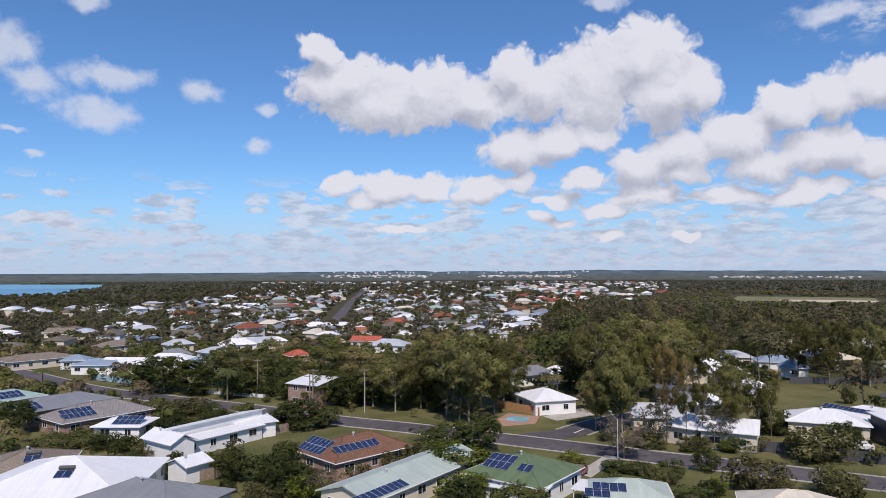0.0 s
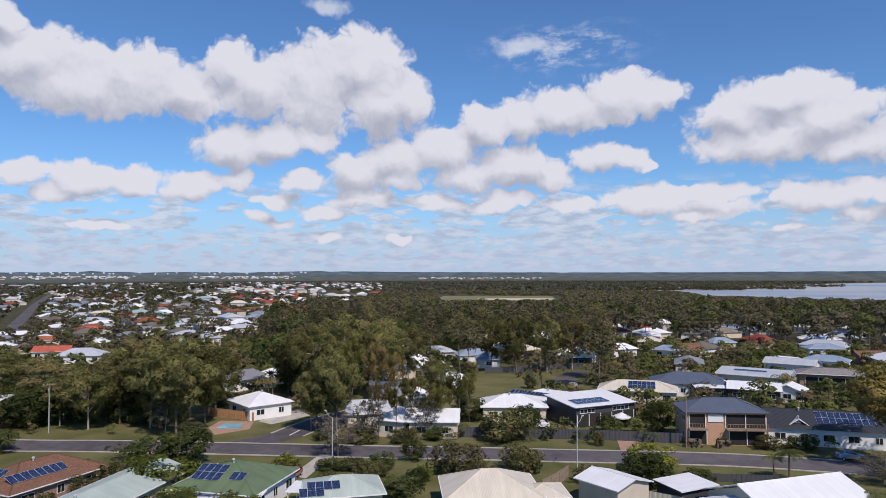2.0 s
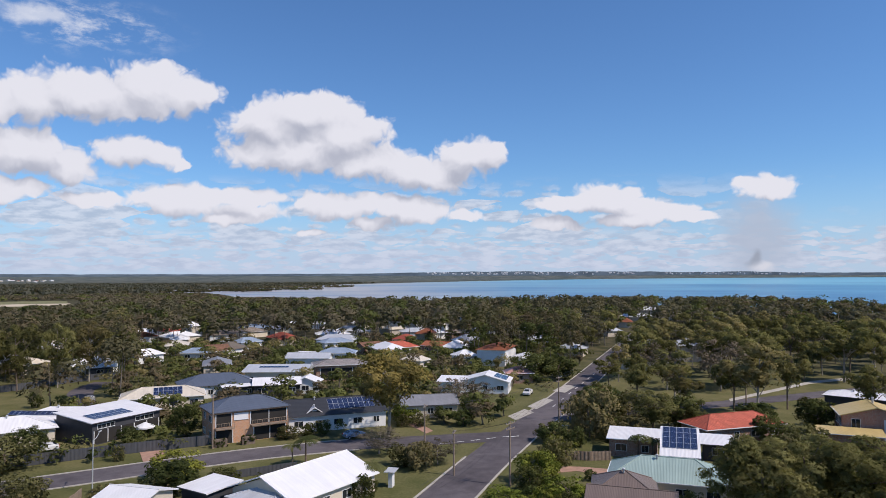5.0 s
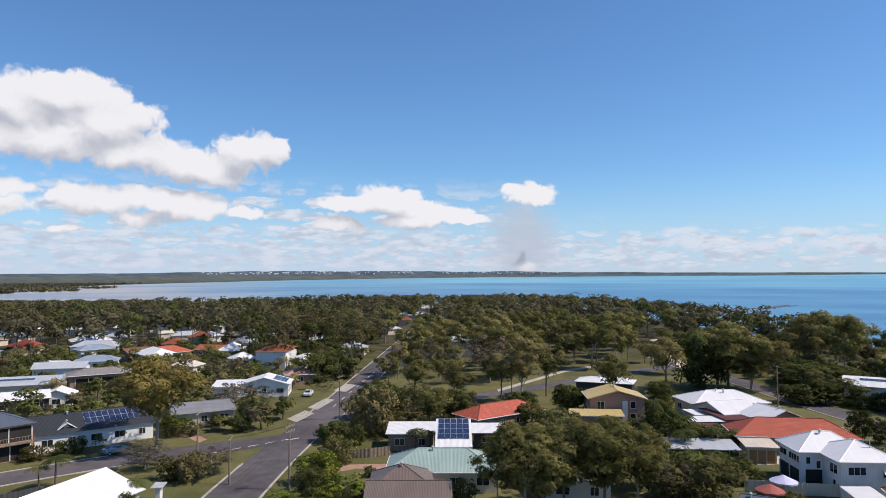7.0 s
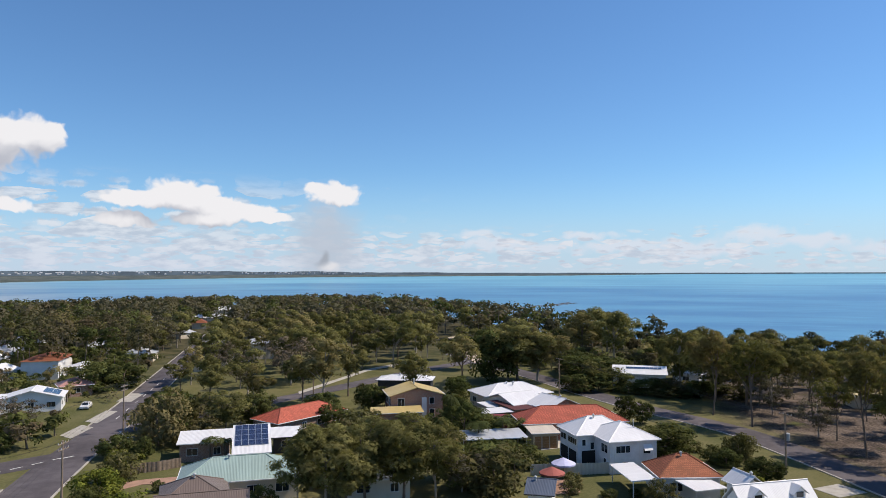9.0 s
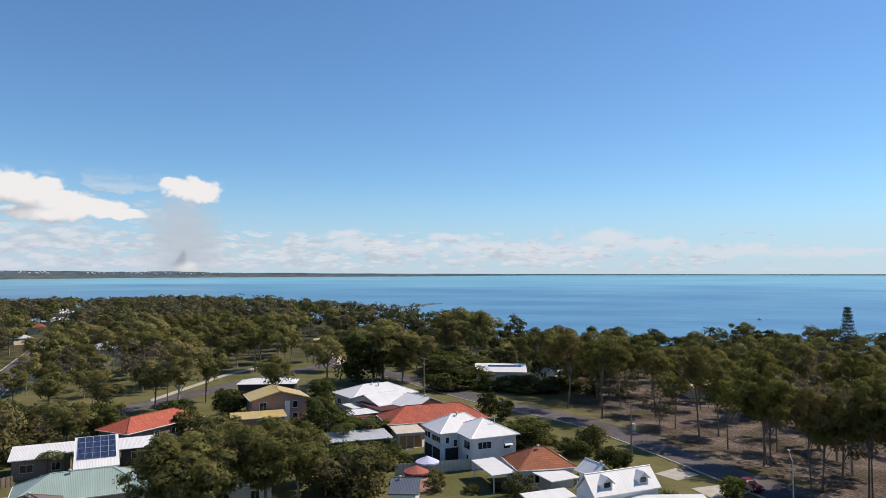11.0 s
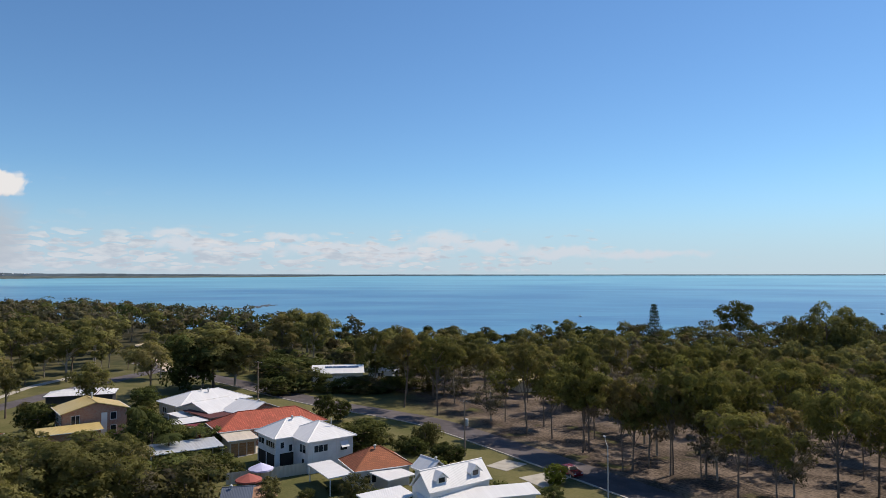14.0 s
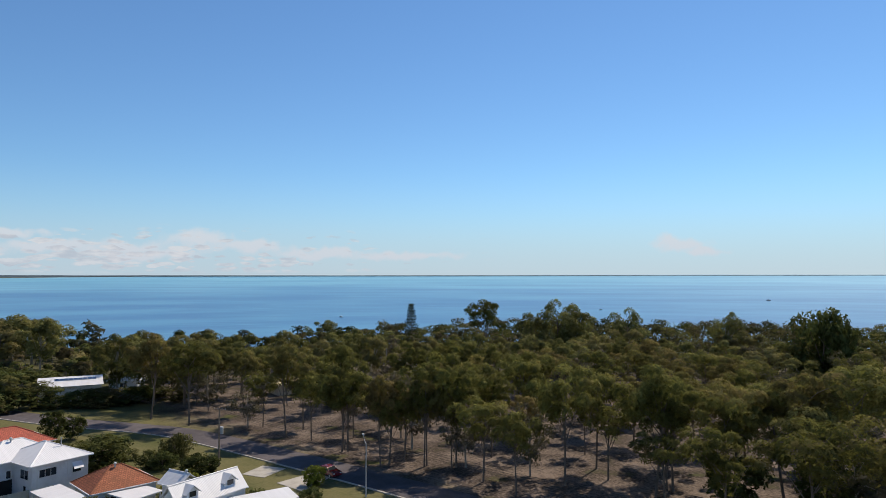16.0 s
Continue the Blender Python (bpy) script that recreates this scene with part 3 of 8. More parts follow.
def uv_by_face(bm):
    """u runs level along each face, v up its slope, in metres."""
    lay = bm.loops.layers.uv.new("uv")
    for f in bm.faces:
        n = f.normal
        u = Vector((-n.y, n.x, 0))
        u = u.normalized() if u.length > 1e-4 else Vector((1, 0, 0))
        v = n.cross(u)
        for l in f.loops:
            l[lay].uv = (l.vert.co.dot(u), l.vert.co.dot(v))
    return bm


def quads_mesh(name, verts, quads, mats, mat_index=None, normals=None, flat=False):
    me = bpy.data.meshes.new(name)
    n, k = len(quads), quads.shape[1]
    me.vertices.add(len(verts))
    me.vertices.foreach_set("co", np.asarray(verts, dtype=np.float32).ravel())
    me.loops.add(n * k)
    me.loops.foreach_set("vertex_index", np.asarray(quads, dtype=np.int32).ravel())
    me.polygons.add(n)
    me.polygons.foreach_set("loop_start", np.arange(0, n * k, k, dtype=np.int32))
    if mat_index is not None:
        me.polygons.foreach_set("material_index", np.asarray(mat_index, dtype=np.int32))
    for m in mats:
        me.materials.append(m)
    me.update(calc_edges=True)
    me.validate()
    if normals is not None:
        me.polygons.foreach_set("use_smooth", np.ones(len(me.polygons), bool))
        me.normals_split_custom_set_from_vertices(np.asarray(normals, dtype=np.float32))
    elif flat:
        me.polygons.foreach_set("use_smooth", np.zeros(len(me.polygons), bool))
    return me


# ---- large structure: ground, sea, far land ----
RIM = 4850.0


def true_range(r):
    """Far distances are drawn in, so that the whole country to the horizon lies within reach."""
    q = np.clip((np.asarray(r, float) - 1800) / (RIM - 1800), 0, 1)
    return np.where(np.asarray(r) < 1800, r, 1800 + 3050 * q / (1 - 0.985 * q))


def lift(r, level=0.0):
    return 30 - (30 - level) * np.asarray(r, float) / np.maximum(true_range(r), 1e-6) if np.min(r) > 0 else lift(np.maximum(r, 0.001), level)


def drawn(R):
    R = np.asarray(R, float)
    return np.where(R < 1800, R, 1800 + 3050 * (R - 1800) / (3050 + 0.985 * (R - 1800)))


# where the land ends and where the far shore begins, by azimuth
SHORE_AZ = [-180, -60, -40, -33, -29, -26, -25, 37, 39, 44, 50, 58, 68, 78, 86, 92, 98, 104, 112, 125, 140, 155, 172, 180]
SHORE_R = [9e5, 1100, 1100, 1120, 1250, 1700, 9e5, 9e5, 1300, 900, 680, 600, 640, 720, 700, 560, 430, 350, 310, 300, 320, 330, 340, 350]
FAR_AZ = [-180, -60, -33, -26, -25, 38, 44, 48, 52, 60, 68, 76, 90, 105, 112, 125, 135, 140, 180]
FAR_R = [9e6, 5000, 2700, 2400, 2300, 1600, 1650, 1900, 2350, 3100, 4200, 5600, 8200, 1.1e4, 2e4, 6e4, 1.5e5, 9e6, 9e6]


def shore(az):
    return np.interp(az, SHORE_AZ, SHORE_R)


def far_shore(az):
    return np.interp(az, FAR_AZ, FAR_R)


def is_land(az, R):
    a, b = shore(az), far_shore(az)
    return (R < a) | (R > b)


def polar(rings, azs, height):
    A, Rr = np.meshgrid(np.radians(azs), rings)
    X, Y = Rr * np.sin(A), Rr * np.cos(A)
    Z = height(np.degrees(A), Rr)
    v = np.stack([X, Y, Z], -1).reshape(-1, 3)
    n, m = len(rings), len(azs)
    i, j = np.meshgrid(np.arange(n - 1), np.arange(m - 1), indexing="ij")
    a = (i * m + j).ravel()
    return v, np.stack([a, a + m, a + m + 1, a + 1], -1)


rings = np.concatenate([[0.0, 6, 20, 40], np.arange(60, 260, 8), np.geomspace(260, 1800, 50), np.linspace(1830, RIM, 60)])
azs = np.concatenate([np.arange(-180, -40, 4), np.arange(-40, 178, 0.9), [178, 180]])


def land_height(az, r):
    R = np.maximum(true_range(r), 0.001)
    a, b = shore(az), far_shore(az)
    wet = np.clip((R - a) / 15.0, 0, 1) * np.clip((b - R) / (0.02 * b + 10), 0, 1)
    return lift(r) - wet * (4.0 * np.asarray(r) / R + 0.5)


gv, gq = polar(rings, azs, land_height)
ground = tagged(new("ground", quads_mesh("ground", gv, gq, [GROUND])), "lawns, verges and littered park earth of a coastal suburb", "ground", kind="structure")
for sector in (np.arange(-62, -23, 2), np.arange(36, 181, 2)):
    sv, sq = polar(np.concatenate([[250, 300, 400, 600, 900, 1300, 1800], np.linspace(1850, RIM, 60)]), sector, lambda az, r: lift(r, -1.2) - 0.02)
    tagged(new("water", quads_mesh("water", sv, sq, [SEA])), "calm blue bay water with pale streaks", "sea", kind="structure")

# ---- roads ----


def along(pts, step=4.0):
    """A smooth line through the points."""
    P = [Vector((x, y, 0)) for x, y in pts]
    P = [2 * P[0] - P[1]] + P + [2 * P[-1] - P[-2]]
    res = []
    for k in range(1, len(P) - 2):
        a, b, c, d = P[k - 1:k + 3]
        n = max(1, int((c - b).length / step))
        for s in range(n):
            u = s / n
            res.append(0.5 * ((2 * b) + (c - a) * u + (2 * a - 5 * b + 4 * c - d) * u * u + (3 * b - a - 3 * c + d) * u ** 3))
    return res + [P[-2]]


def ribbon(name, pts, off, width, z0, z1, mat, label="", parent=None, category=""):
    """A flat band with edges, off metres to the right of a line."""
    line = along(pts)
    bm = bmesh.new()
    rows = []
    for k, p in enumerate(line):
        d = (line[min(k + 1, len(line) - 1)] - line[max(k - 1, 0)]).normalized()
        n = Vector((d.y, -d.x, 0))
        a, b = p + n * (off - width / 2), p + n * (off + width / 2)
        rows.append([bm.verts.new((q.x, q.y, z)) for q, z in ((a, z0), (a, z1), (b, z1), (b, z0))])
    for r, s in zip(rows, rows[1:]):
        for i in range(3):
            bm.faces.new((r[i], r[i + 1], s[i + 1], s[i]))
    for f in bm.faces:
        f.normal_update()
    bmesh.ops.recalc_face_normals(bm, faces=bm.faces[:])
    ob = part(name, bm, mat, parent, label)
    if not parent:
        tagged(ob, kind="structure", category=category)
    return ob


MAIN = [(-165, 242), (-128, 212), (-93, 183), (-63, 166), (-42, 155), (-22, 143), (-8, 136.5), (10, 127), (24, 119.5), (36, 113), (49.6, 106), (63, 98.6), (76, 91.7), (88, 84.5), (100, 75), (112, 62), (120, 53)]
CROSS = [(10, 30), (40, 37), (65, 43), (87, 47.2), (103, 50), (120, 52.5), (140, 55), (168, 59), (200, 64), (255, 72.5), (330, 84), (470, 105), (700, 140)]
SIDE = [(12, 126), (24, 131.5), (32, 140), (42, 147), (54, 150)]
LOOP = [(138, 53), (147, 45), (160, 34), (181, 17), (205, -1), (226, -18), (238, -30)]
DRIVE = [(10, -71), (40, -71), (70, -70.5), (90, -69.5), (113, -68), (128, -66), (141, -61), (155, -55), (175, -49), (195, -44), (215, -38), (238, -30), (262, -24)]
STREET = [(-62, 420), (-72, 475), (-80, 557), (-103, 793), (-137, 1202)]
COURT = [(98, 150), (104, 160), (112, 172), (124, 180)]
ROADS = [(MAIN, 7.4), (CROSS, 7.4), (SIDE, 6.6), (LOOP, 6.2), (DRIVE, 6.8), (COURT, 6.0)]
for k, (pts, wid) in enumerate(ROADS):
    ribbon("road", pts, 0, wid, -0.2, 0.03 + 0.004 * k, ASPHALT, "worn grey asphalt suburban street", category="road")
    if pts is not COURT and pts is not LOOP:
        for sgn in (-1, 1):
            lo, hi = (0, len(pts)) if pts not in (MAIN, SIDE) else ((0, len(pts) - 2) if pts is MAIN else (1, len(pts)))
            if pts is DRIVE and sgn == 1:
                continue
            if pts is CROSS and sgn == -1:
                ribbon("kerb", pts[6:], sgn * (wid / 2 + 0.2), 0.3, -0.2, 0.13, CONCRETE, "pale concrete kerb", category="kerb")
                ribbon("kerb", pts[:5], sgn * (wid / 2 + 0.2), 0.3, -0.2, 0.13, CONCRETE, "pale concrete kerb", category="kerb")
            else:
                ribbon("kerb", pts[lo:hi], sgn * (wid / 2 + 0.2), 0.3, -0.2, 0.13, CONCRETE, "pale concrete kerb", category="kerb")

# ---- houses ----
PW, PH = 1.0, 1.65


def panel_mesh():
    bm = bmesh.new()
    box(bm, -PW / 2, -PH / 2, 0, PW / 2, PH / 2, 0.035)
    bmesh.ops.inset_individual(bm, faces=[f for f in bm.faces if f.normal.z > 0.9], thickness=0.03, depth=-0.004)
    uv_by_face(bm)
    me = bpy.data.meshes.new("solar_panel")
    bm.to_mesh(me)
    bm.free()
    me.materials.append(PANEL_FRAME)
    me.materials.append(CELL)
    for p in me.polygons:
        if p.normal.z > 0.9 and p.area > 0.5:
            p.material_index = 1
    return me


PANEL = panel_mesh()
WINDOWS = {}


def window_meshes(w, h):
    key = (round(w, 1), round(h, 1))
    if key not in WINDOWS:
        bm = bmesh.new()
        for x0, z0, x1, z1 in ((-w / 2, 0, w / 2, 0.07), (-w / 2, h - 0.07, w / 2, h), (-w / 2, 0.07, -w / 2 + 0.07, h - 0.07), (w / 2 - 0.07, 0.07, w / 2, h - 0.07), (-0.03, 0.07, 0.03, h - 0.07)):
            box(bm, x0, -0.06, z0, x1, 0.02, z1)
        f = bpy.data.meshes.new("window_frame")
        bm.to_mesh(f)
        bm.free()
        f.materials.append(FRAME)
        bm = box(bmesh.new(), -w / 2 + 0.06, -0.025, 0.06, w / 2 - 0.06, 0.005, h - 0.06)
        g = bpy.data.meshes.new("pane")
        bm.to_mesh(g)
        bm.free()
        g.materials.append(GLASS)
        WINDOWS[key] = (f, g)
    return WINDOWS[key]


def roof_faces(kind, W, D, rise):
    """Corner points of the upper roof faces over a rectangle W x D, by side."""
    a, b, c, d = Vector((-W / 2, -D / 2, 0)), Vector((W / 2, -D / 2, 0)), Vector((W / 2, D / 2, 0)), Vector((-W / 2, D / 2, 0))
    if kind == "skillion":
        up = Vector((0, 0, rise))
        return {"f": [a, b, c + up, d + up]}, []
    if kind == "rearfall":
        up = Vector((0, 0, rise))
        return {"b": [c, d, a + up, b + up]}, []
    if kind == "gable":
        p, q = Vector((-W / 2, 0, rise)), Vector((W / 2, 0, rise))
        return {"f": [a, b, q, p], "b": [c, d, p, q]}, [(p, q)]
    if kind == "gabley":
        p, q = Vector((0, -D / 2, rise)), Vector((0, D / 2, rise))
        return {"r": [b, c, q, p], "l": [d, a, p, q]}, [(p, q)]
    if W >= D:
        p, q = Vector((-(W - D) / 2 - 0.05, 0, rise)), Vector(((W - D) / 2 + 0.05, 0, rise))
        return {"f": [a, b, q, p], "b": [c, d, p, q], "r": [b, c, q], "l": [d, a, p]}, [(p, q), (a, p), (d, p), (b, q), (c, q)]
    p, q = Vector((0, -(D - W) / 2 - 0.05, rise)), Vector((0, (D - W) / 2 + 0.05, rise))
    return {"f": [a, b, p], "b": [c, d, q], "r": [b, c, q, p], "l": [d, a, p, q]}, [(p, q), (a, p), (b, p), (c, q), (d, q)]


WINGS = []


def wing(h, x, y, rot, w, d, eave, rise, kind, rmat, wmat, solar=(), hotwater="", windows=True, storeys=1, over=0.45, open_sides=False, caps_on=True, keep_clear=()):
    """One rectangular wing: walls, roof with fascia and caps, windows; solar panels on the roof slopes."""
    WINGS.append((x, y, math.radians(rot), w, d))
    m = h.matrix_basis.inverted() @ pose(x, y, 0, 0, 0, rot)
    ww, wd = w - 2 * over, d - 2 * over
    bm = bmesh.new()
    if open_sides:
        for sx in (-1, 1):
            for sy in (-1, 1):
                px, py = sx * (w / 2 - 0.25), sy * (d / 2 - 0.25)
                part("post", box(bmesh.new(), px - 0.06, py - 0.06, 0, px + 0.06, py + 0.06, eave), FRAME, h, m=m)
    else:
        box(bm, -ww / 2, -wd / 2, -0.3, ww / 2, wd / 2, eave - 0.02)
        if kind == "gable":
            for sx in (-1, 1):
                t = [bm.verts.new((sx * ww / 2, yy, zz)) for yy, zz in ((-wd / 2, eave - 0.02), (wd / 2, eave - 0.02), (0, eave + rise * (wd / d) - 0.06))]
                s = [bm.verts.new((v.co.x - sx * 0.2, v.co.y, v.co.z)) for v in t]
                bm.faces.new(t), bm.faces.new(s[::-1])
                for i in range(3):
                    bm.faces.new((t[i], t[(i + 1) % 3], s[(i + 1) % 3], s[i]))
        if kind == "gabley":
            for sy in (-1, 1):
                t = [bm.verts.new((xx, sy * wd / 2, zz)) for xx, zz in ((-ww / 2, eave - 0.02), (ww / 2, eave - 0.02), (0, eave + rise * (ww / w) - 0.06))]
                s = [bm.verts.new((v.co.x, v.co.y - sy * 0.2, v.co.z)) for v in t]
                bm.faces.new(t), bm.faces.new(s[::-1])
                for i in range(3):
                    bm.faces.new((t[i], t[(i + 1) % 3], s[(i + 1) % 3], s[i]))
        if kind == "rearfall":
            t = [bm.verts.new(c) for c in ((-ww / 2, -wd / 2, eave - 0.02), (ww / 2, -wd / 2, eave - 0.02), (ww / 2, -wd / 2, eave + rise * 0.93), (-ww / 2, -wd / 2, eave + rise * 0.93), (-ww / 2, wd / 2, eave - 0.02), (ww / 2, wd / 2, eave - 0.02))]
            bm.faces.new(t[:4]), bm.faces.new((t[0], t[3], t[4])), bm.faces.new((t[1], t[5], t[2]))
        if kind == "skillion":
            t = [bm.verts.new(c) for c in ((-ww / 2, wd / 2, eave - 0.02), (ww / 2, wd / 2, eave - 0.02), (ww / 2, wd / 2, eave + rise * 0.93), (-ww / 2, wd / 2, eave + rise * 0.93), (-ww / 2, -wd / 2, eave - 0.02), (ww / 2, -wd / 2, eave - 0.02))]
            bm.faces.new(t[:4]), bm.faces.new((t[0], t[3], t[4])), bm.faces.new((t[1], t[5], t[2]))
        bmesh.ops.recalc_face_normals(bm, faces=bm.faces[:])
        part("wall", uv_by_face(bm), wmat, h, m=m)
    faces, caps = roof_faces(kind, w, d, rise)
    bm = bmesh.new()
    for pts in faces.values():
        up = [bm.verts.new(p + Vector((0, 0, eave + 0.12))) for p in pts]
        dn = [bm.verts.new(p + Vector((0, 0, eave - 0.03))) for p in pts]
        bm.faces.new(up), bm.faces.new(dn[::-1])
        for i in range(len(up)):
            k = (i + 1) % len(up)
            bm.faces.new((up[i], dn[i], dn[k], up[k]))
    bmesh.ops.recalc_face_normals(bm, faces=bm.faces[:])
    roof = part("roof", uv_by_face(bm), rmat, h, m=m)
    # gutters along the eaves
    e = eave - 0.02
    sides = {"f": (-w / 2, -d / 2 - 0.1, w / 2, -d / 2 + 0.01), "b": (-w / 2, d / 2 - 0.01, w / 2, d / 2 + 0.1), "l": (-w / 2 - 0.1, -d / 2, -w / 2 + 0.01, d / 2), "r": (w / 2 - 0.01, -d / 2, w / 2 + 0.1, d / 2)}
    for s in faces:
        part("gutter", box(bmesh.new(), sides[s][0], sides[s][1], e, sides[s][2], sides[s][3], e + 0.13), FASCIA_DARK if rmat in (M_grey, M_black, M_blue, M_brown) or wmat is W_dark else FASCIA, h, m=m)
    if caps_on:
        for p, q in caps:
            part("ridge_cap", cyl(bmesh.new(), p + Vector((0, 0, eave + 0.12)), q + Vector((0, 0, eave + 0.12)), 0.09, 0.09, 6), rmat, roof)
    if caps and caps_on and math.hypot(x, y) < 170 and int(abs(x * 7 + y * 3)) % 3 != 0:
        p, q = caps[0]
        c = p.lerp(q, 0.3) + Vector((0, -0.5, eave - 0.05))
        bm = cyl(bmesh.new(), c, c + Vector((0, 0, 0.35)), 0.12, 0.12, 8)
        cyl(bm, c + Vector((0, 0, 0.35)), c + Vector((0, 0, 0.5)), 0.2, 0.22, 10)
        cyl(bm, c + Vector((0, 0, 0.5)), c + Vector((0, 0, 0.62)), 0.22, 0.08, 10)
        part("roof_vent", bm, GALV, roof)
    for side, along_m, up_m, nu, nv in solar:
        pts = faces[side]
        e0, e1 = pts[0], pts[1]
        u = (e1 - e0).normalized()
        mid = pts[2] + (pts[3] if len(pts) > 3 else pts[2])
        n = u.cross(mid / 2 - e0).normalized()
        v = n.cross(u)
        base = Matrix((u, v, n)).transposed().to_4x4()
        for i in range(nu):
            for j in range(nv):
                c = e0 + u * (along_m + (i - (nu - 1) / 2) * (PW + 0.02)) + v * (up_m + PH / 2 + j * (PH + 0.02)) + n * 0.07 + Vector((0, 0, eave + 0.12))
                shared("solar_panel", PANEL, roof, Matrix.Translation(c) @ base)
    if hotwater:
        pts = faces[hotwater]
        u = (pts[1] - pts[0]).normalized()
        n = u.cross((pts[2] + pts[-1]) / 2 - pts[0]).normalized()
        v = n.cross(u)
        base = Matrix((u, v, n)).transposed().to_4x4()
        c = (pts[0] + pts[1]) / 2 + v * (d * 0.30) + n * 0.07 + Vector((0, 0, eave + 0.12)) + u * 1.0
        for k in (-0.52, 0.52):
            shared("solar_panel", PANEL, roof, Matrix.Translation(c + u * k) @ base)
        part("water_tank", cyl(bmesh.new(), c - u * 0.95 + v * 1.15 + n * 0.22, c + u * 0.95 + v * 1.15 + n * 0.22, 0.27, 0.27, 12), FASCIA_DARK, roof, "solar hot water tank")
    if windows and not open_sides:
        for s, length, off, turn in (("f", ww, wd / 2, 0), ("b", ww, wd / 2, 180), ("r", wd, ww / 2, 90), ("l", wd, ww / 2, -90)):
            n = max(1, int(length / 3.6))
            for lvl in range(storeys):
                zb = 0.95 + lvl * 2.8
                if zb + 1.2 > eave:
                    continue
                for i in range(n):
                    wwid = 1.8 if (i + lvl) % 3 != 1 else 1.2
                    f, g = window_meshes(wwid, 1.2)
                    mm = m @ pose(0, 0, 0, 0, 0, turn) @ pose((i + 0.5) * length / n - length / 2, -off, zb)
                    if any(abs(((i + 0.5) * length / n - length / 2) - c) < hw and s == "f" for c, hw in keep_clear):
                        continue
                    win = shared("window", f, h, mm)
                    shared("pane", g, win, Matrix())
    return roof


# ---- far hills and towns along the horizon ----
HILL_AZ = [-60, -40, -33, -20, -10, -4, 0, 8, 14, 20, 30, 40, 55, 62, 72, 84, 95, 110, 130, 180]
HILL_EL = [0.15, 0.15, 0.06, 0.10, 0.16, 0.24, 0.16, 0.18, 0.24, 0.18, 0.12, 0.10, 0.14, 0.28, 0.28, 0.20, 0.10, 0.05, 0.025, 0.02]


def hills(name, r0, depth, gain, seed):
    az = np.arange(-60, 180, 0.25)
    ht = np.interp(az, HILL_AZ, HILL_EL) * gain
    wob = np.array([0.5 * noise.noise(Vector((a * 0.22, seed, 0))) + 0.3 * noise.noise(Vector((a * 0.9, seed, 3))) + 0.12 * noise.noise(Vector((a * 4.0, seed, 7))) for a in az])
    top = np.maximum(ht * (1 + 0.7 * wob), 0.012)
    rows_ = []
    for k, s in enumerate((-0.25, 0.25, 0.7, 1.0, 0.6)):
        r = r0 + depth * k / 4
        el = np.radians(np.where(s < 0, -np.minimum(top, 0.2), top * s))
        rows_.append(np.stack([r * np.sin(np.radians(az)), r * np.cos(np.radians(az)), 30 + r * np.tan(el)], -1))
    n = len(az)
    v = np.concatenate(rows_)
    q = np.array([[k * n + i, k * n + i + 1, (k + 1) * n + i + 1, (k + 1) * n + i] for k in range(4) for i in range(n - 1)])
    return tagged(new(name, quads_mesh(name, v, q, [HILLS_HAZED])), "low wooded hills along the horizon", "hills", kind="structure")


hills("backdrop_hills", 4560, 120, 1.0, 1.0)


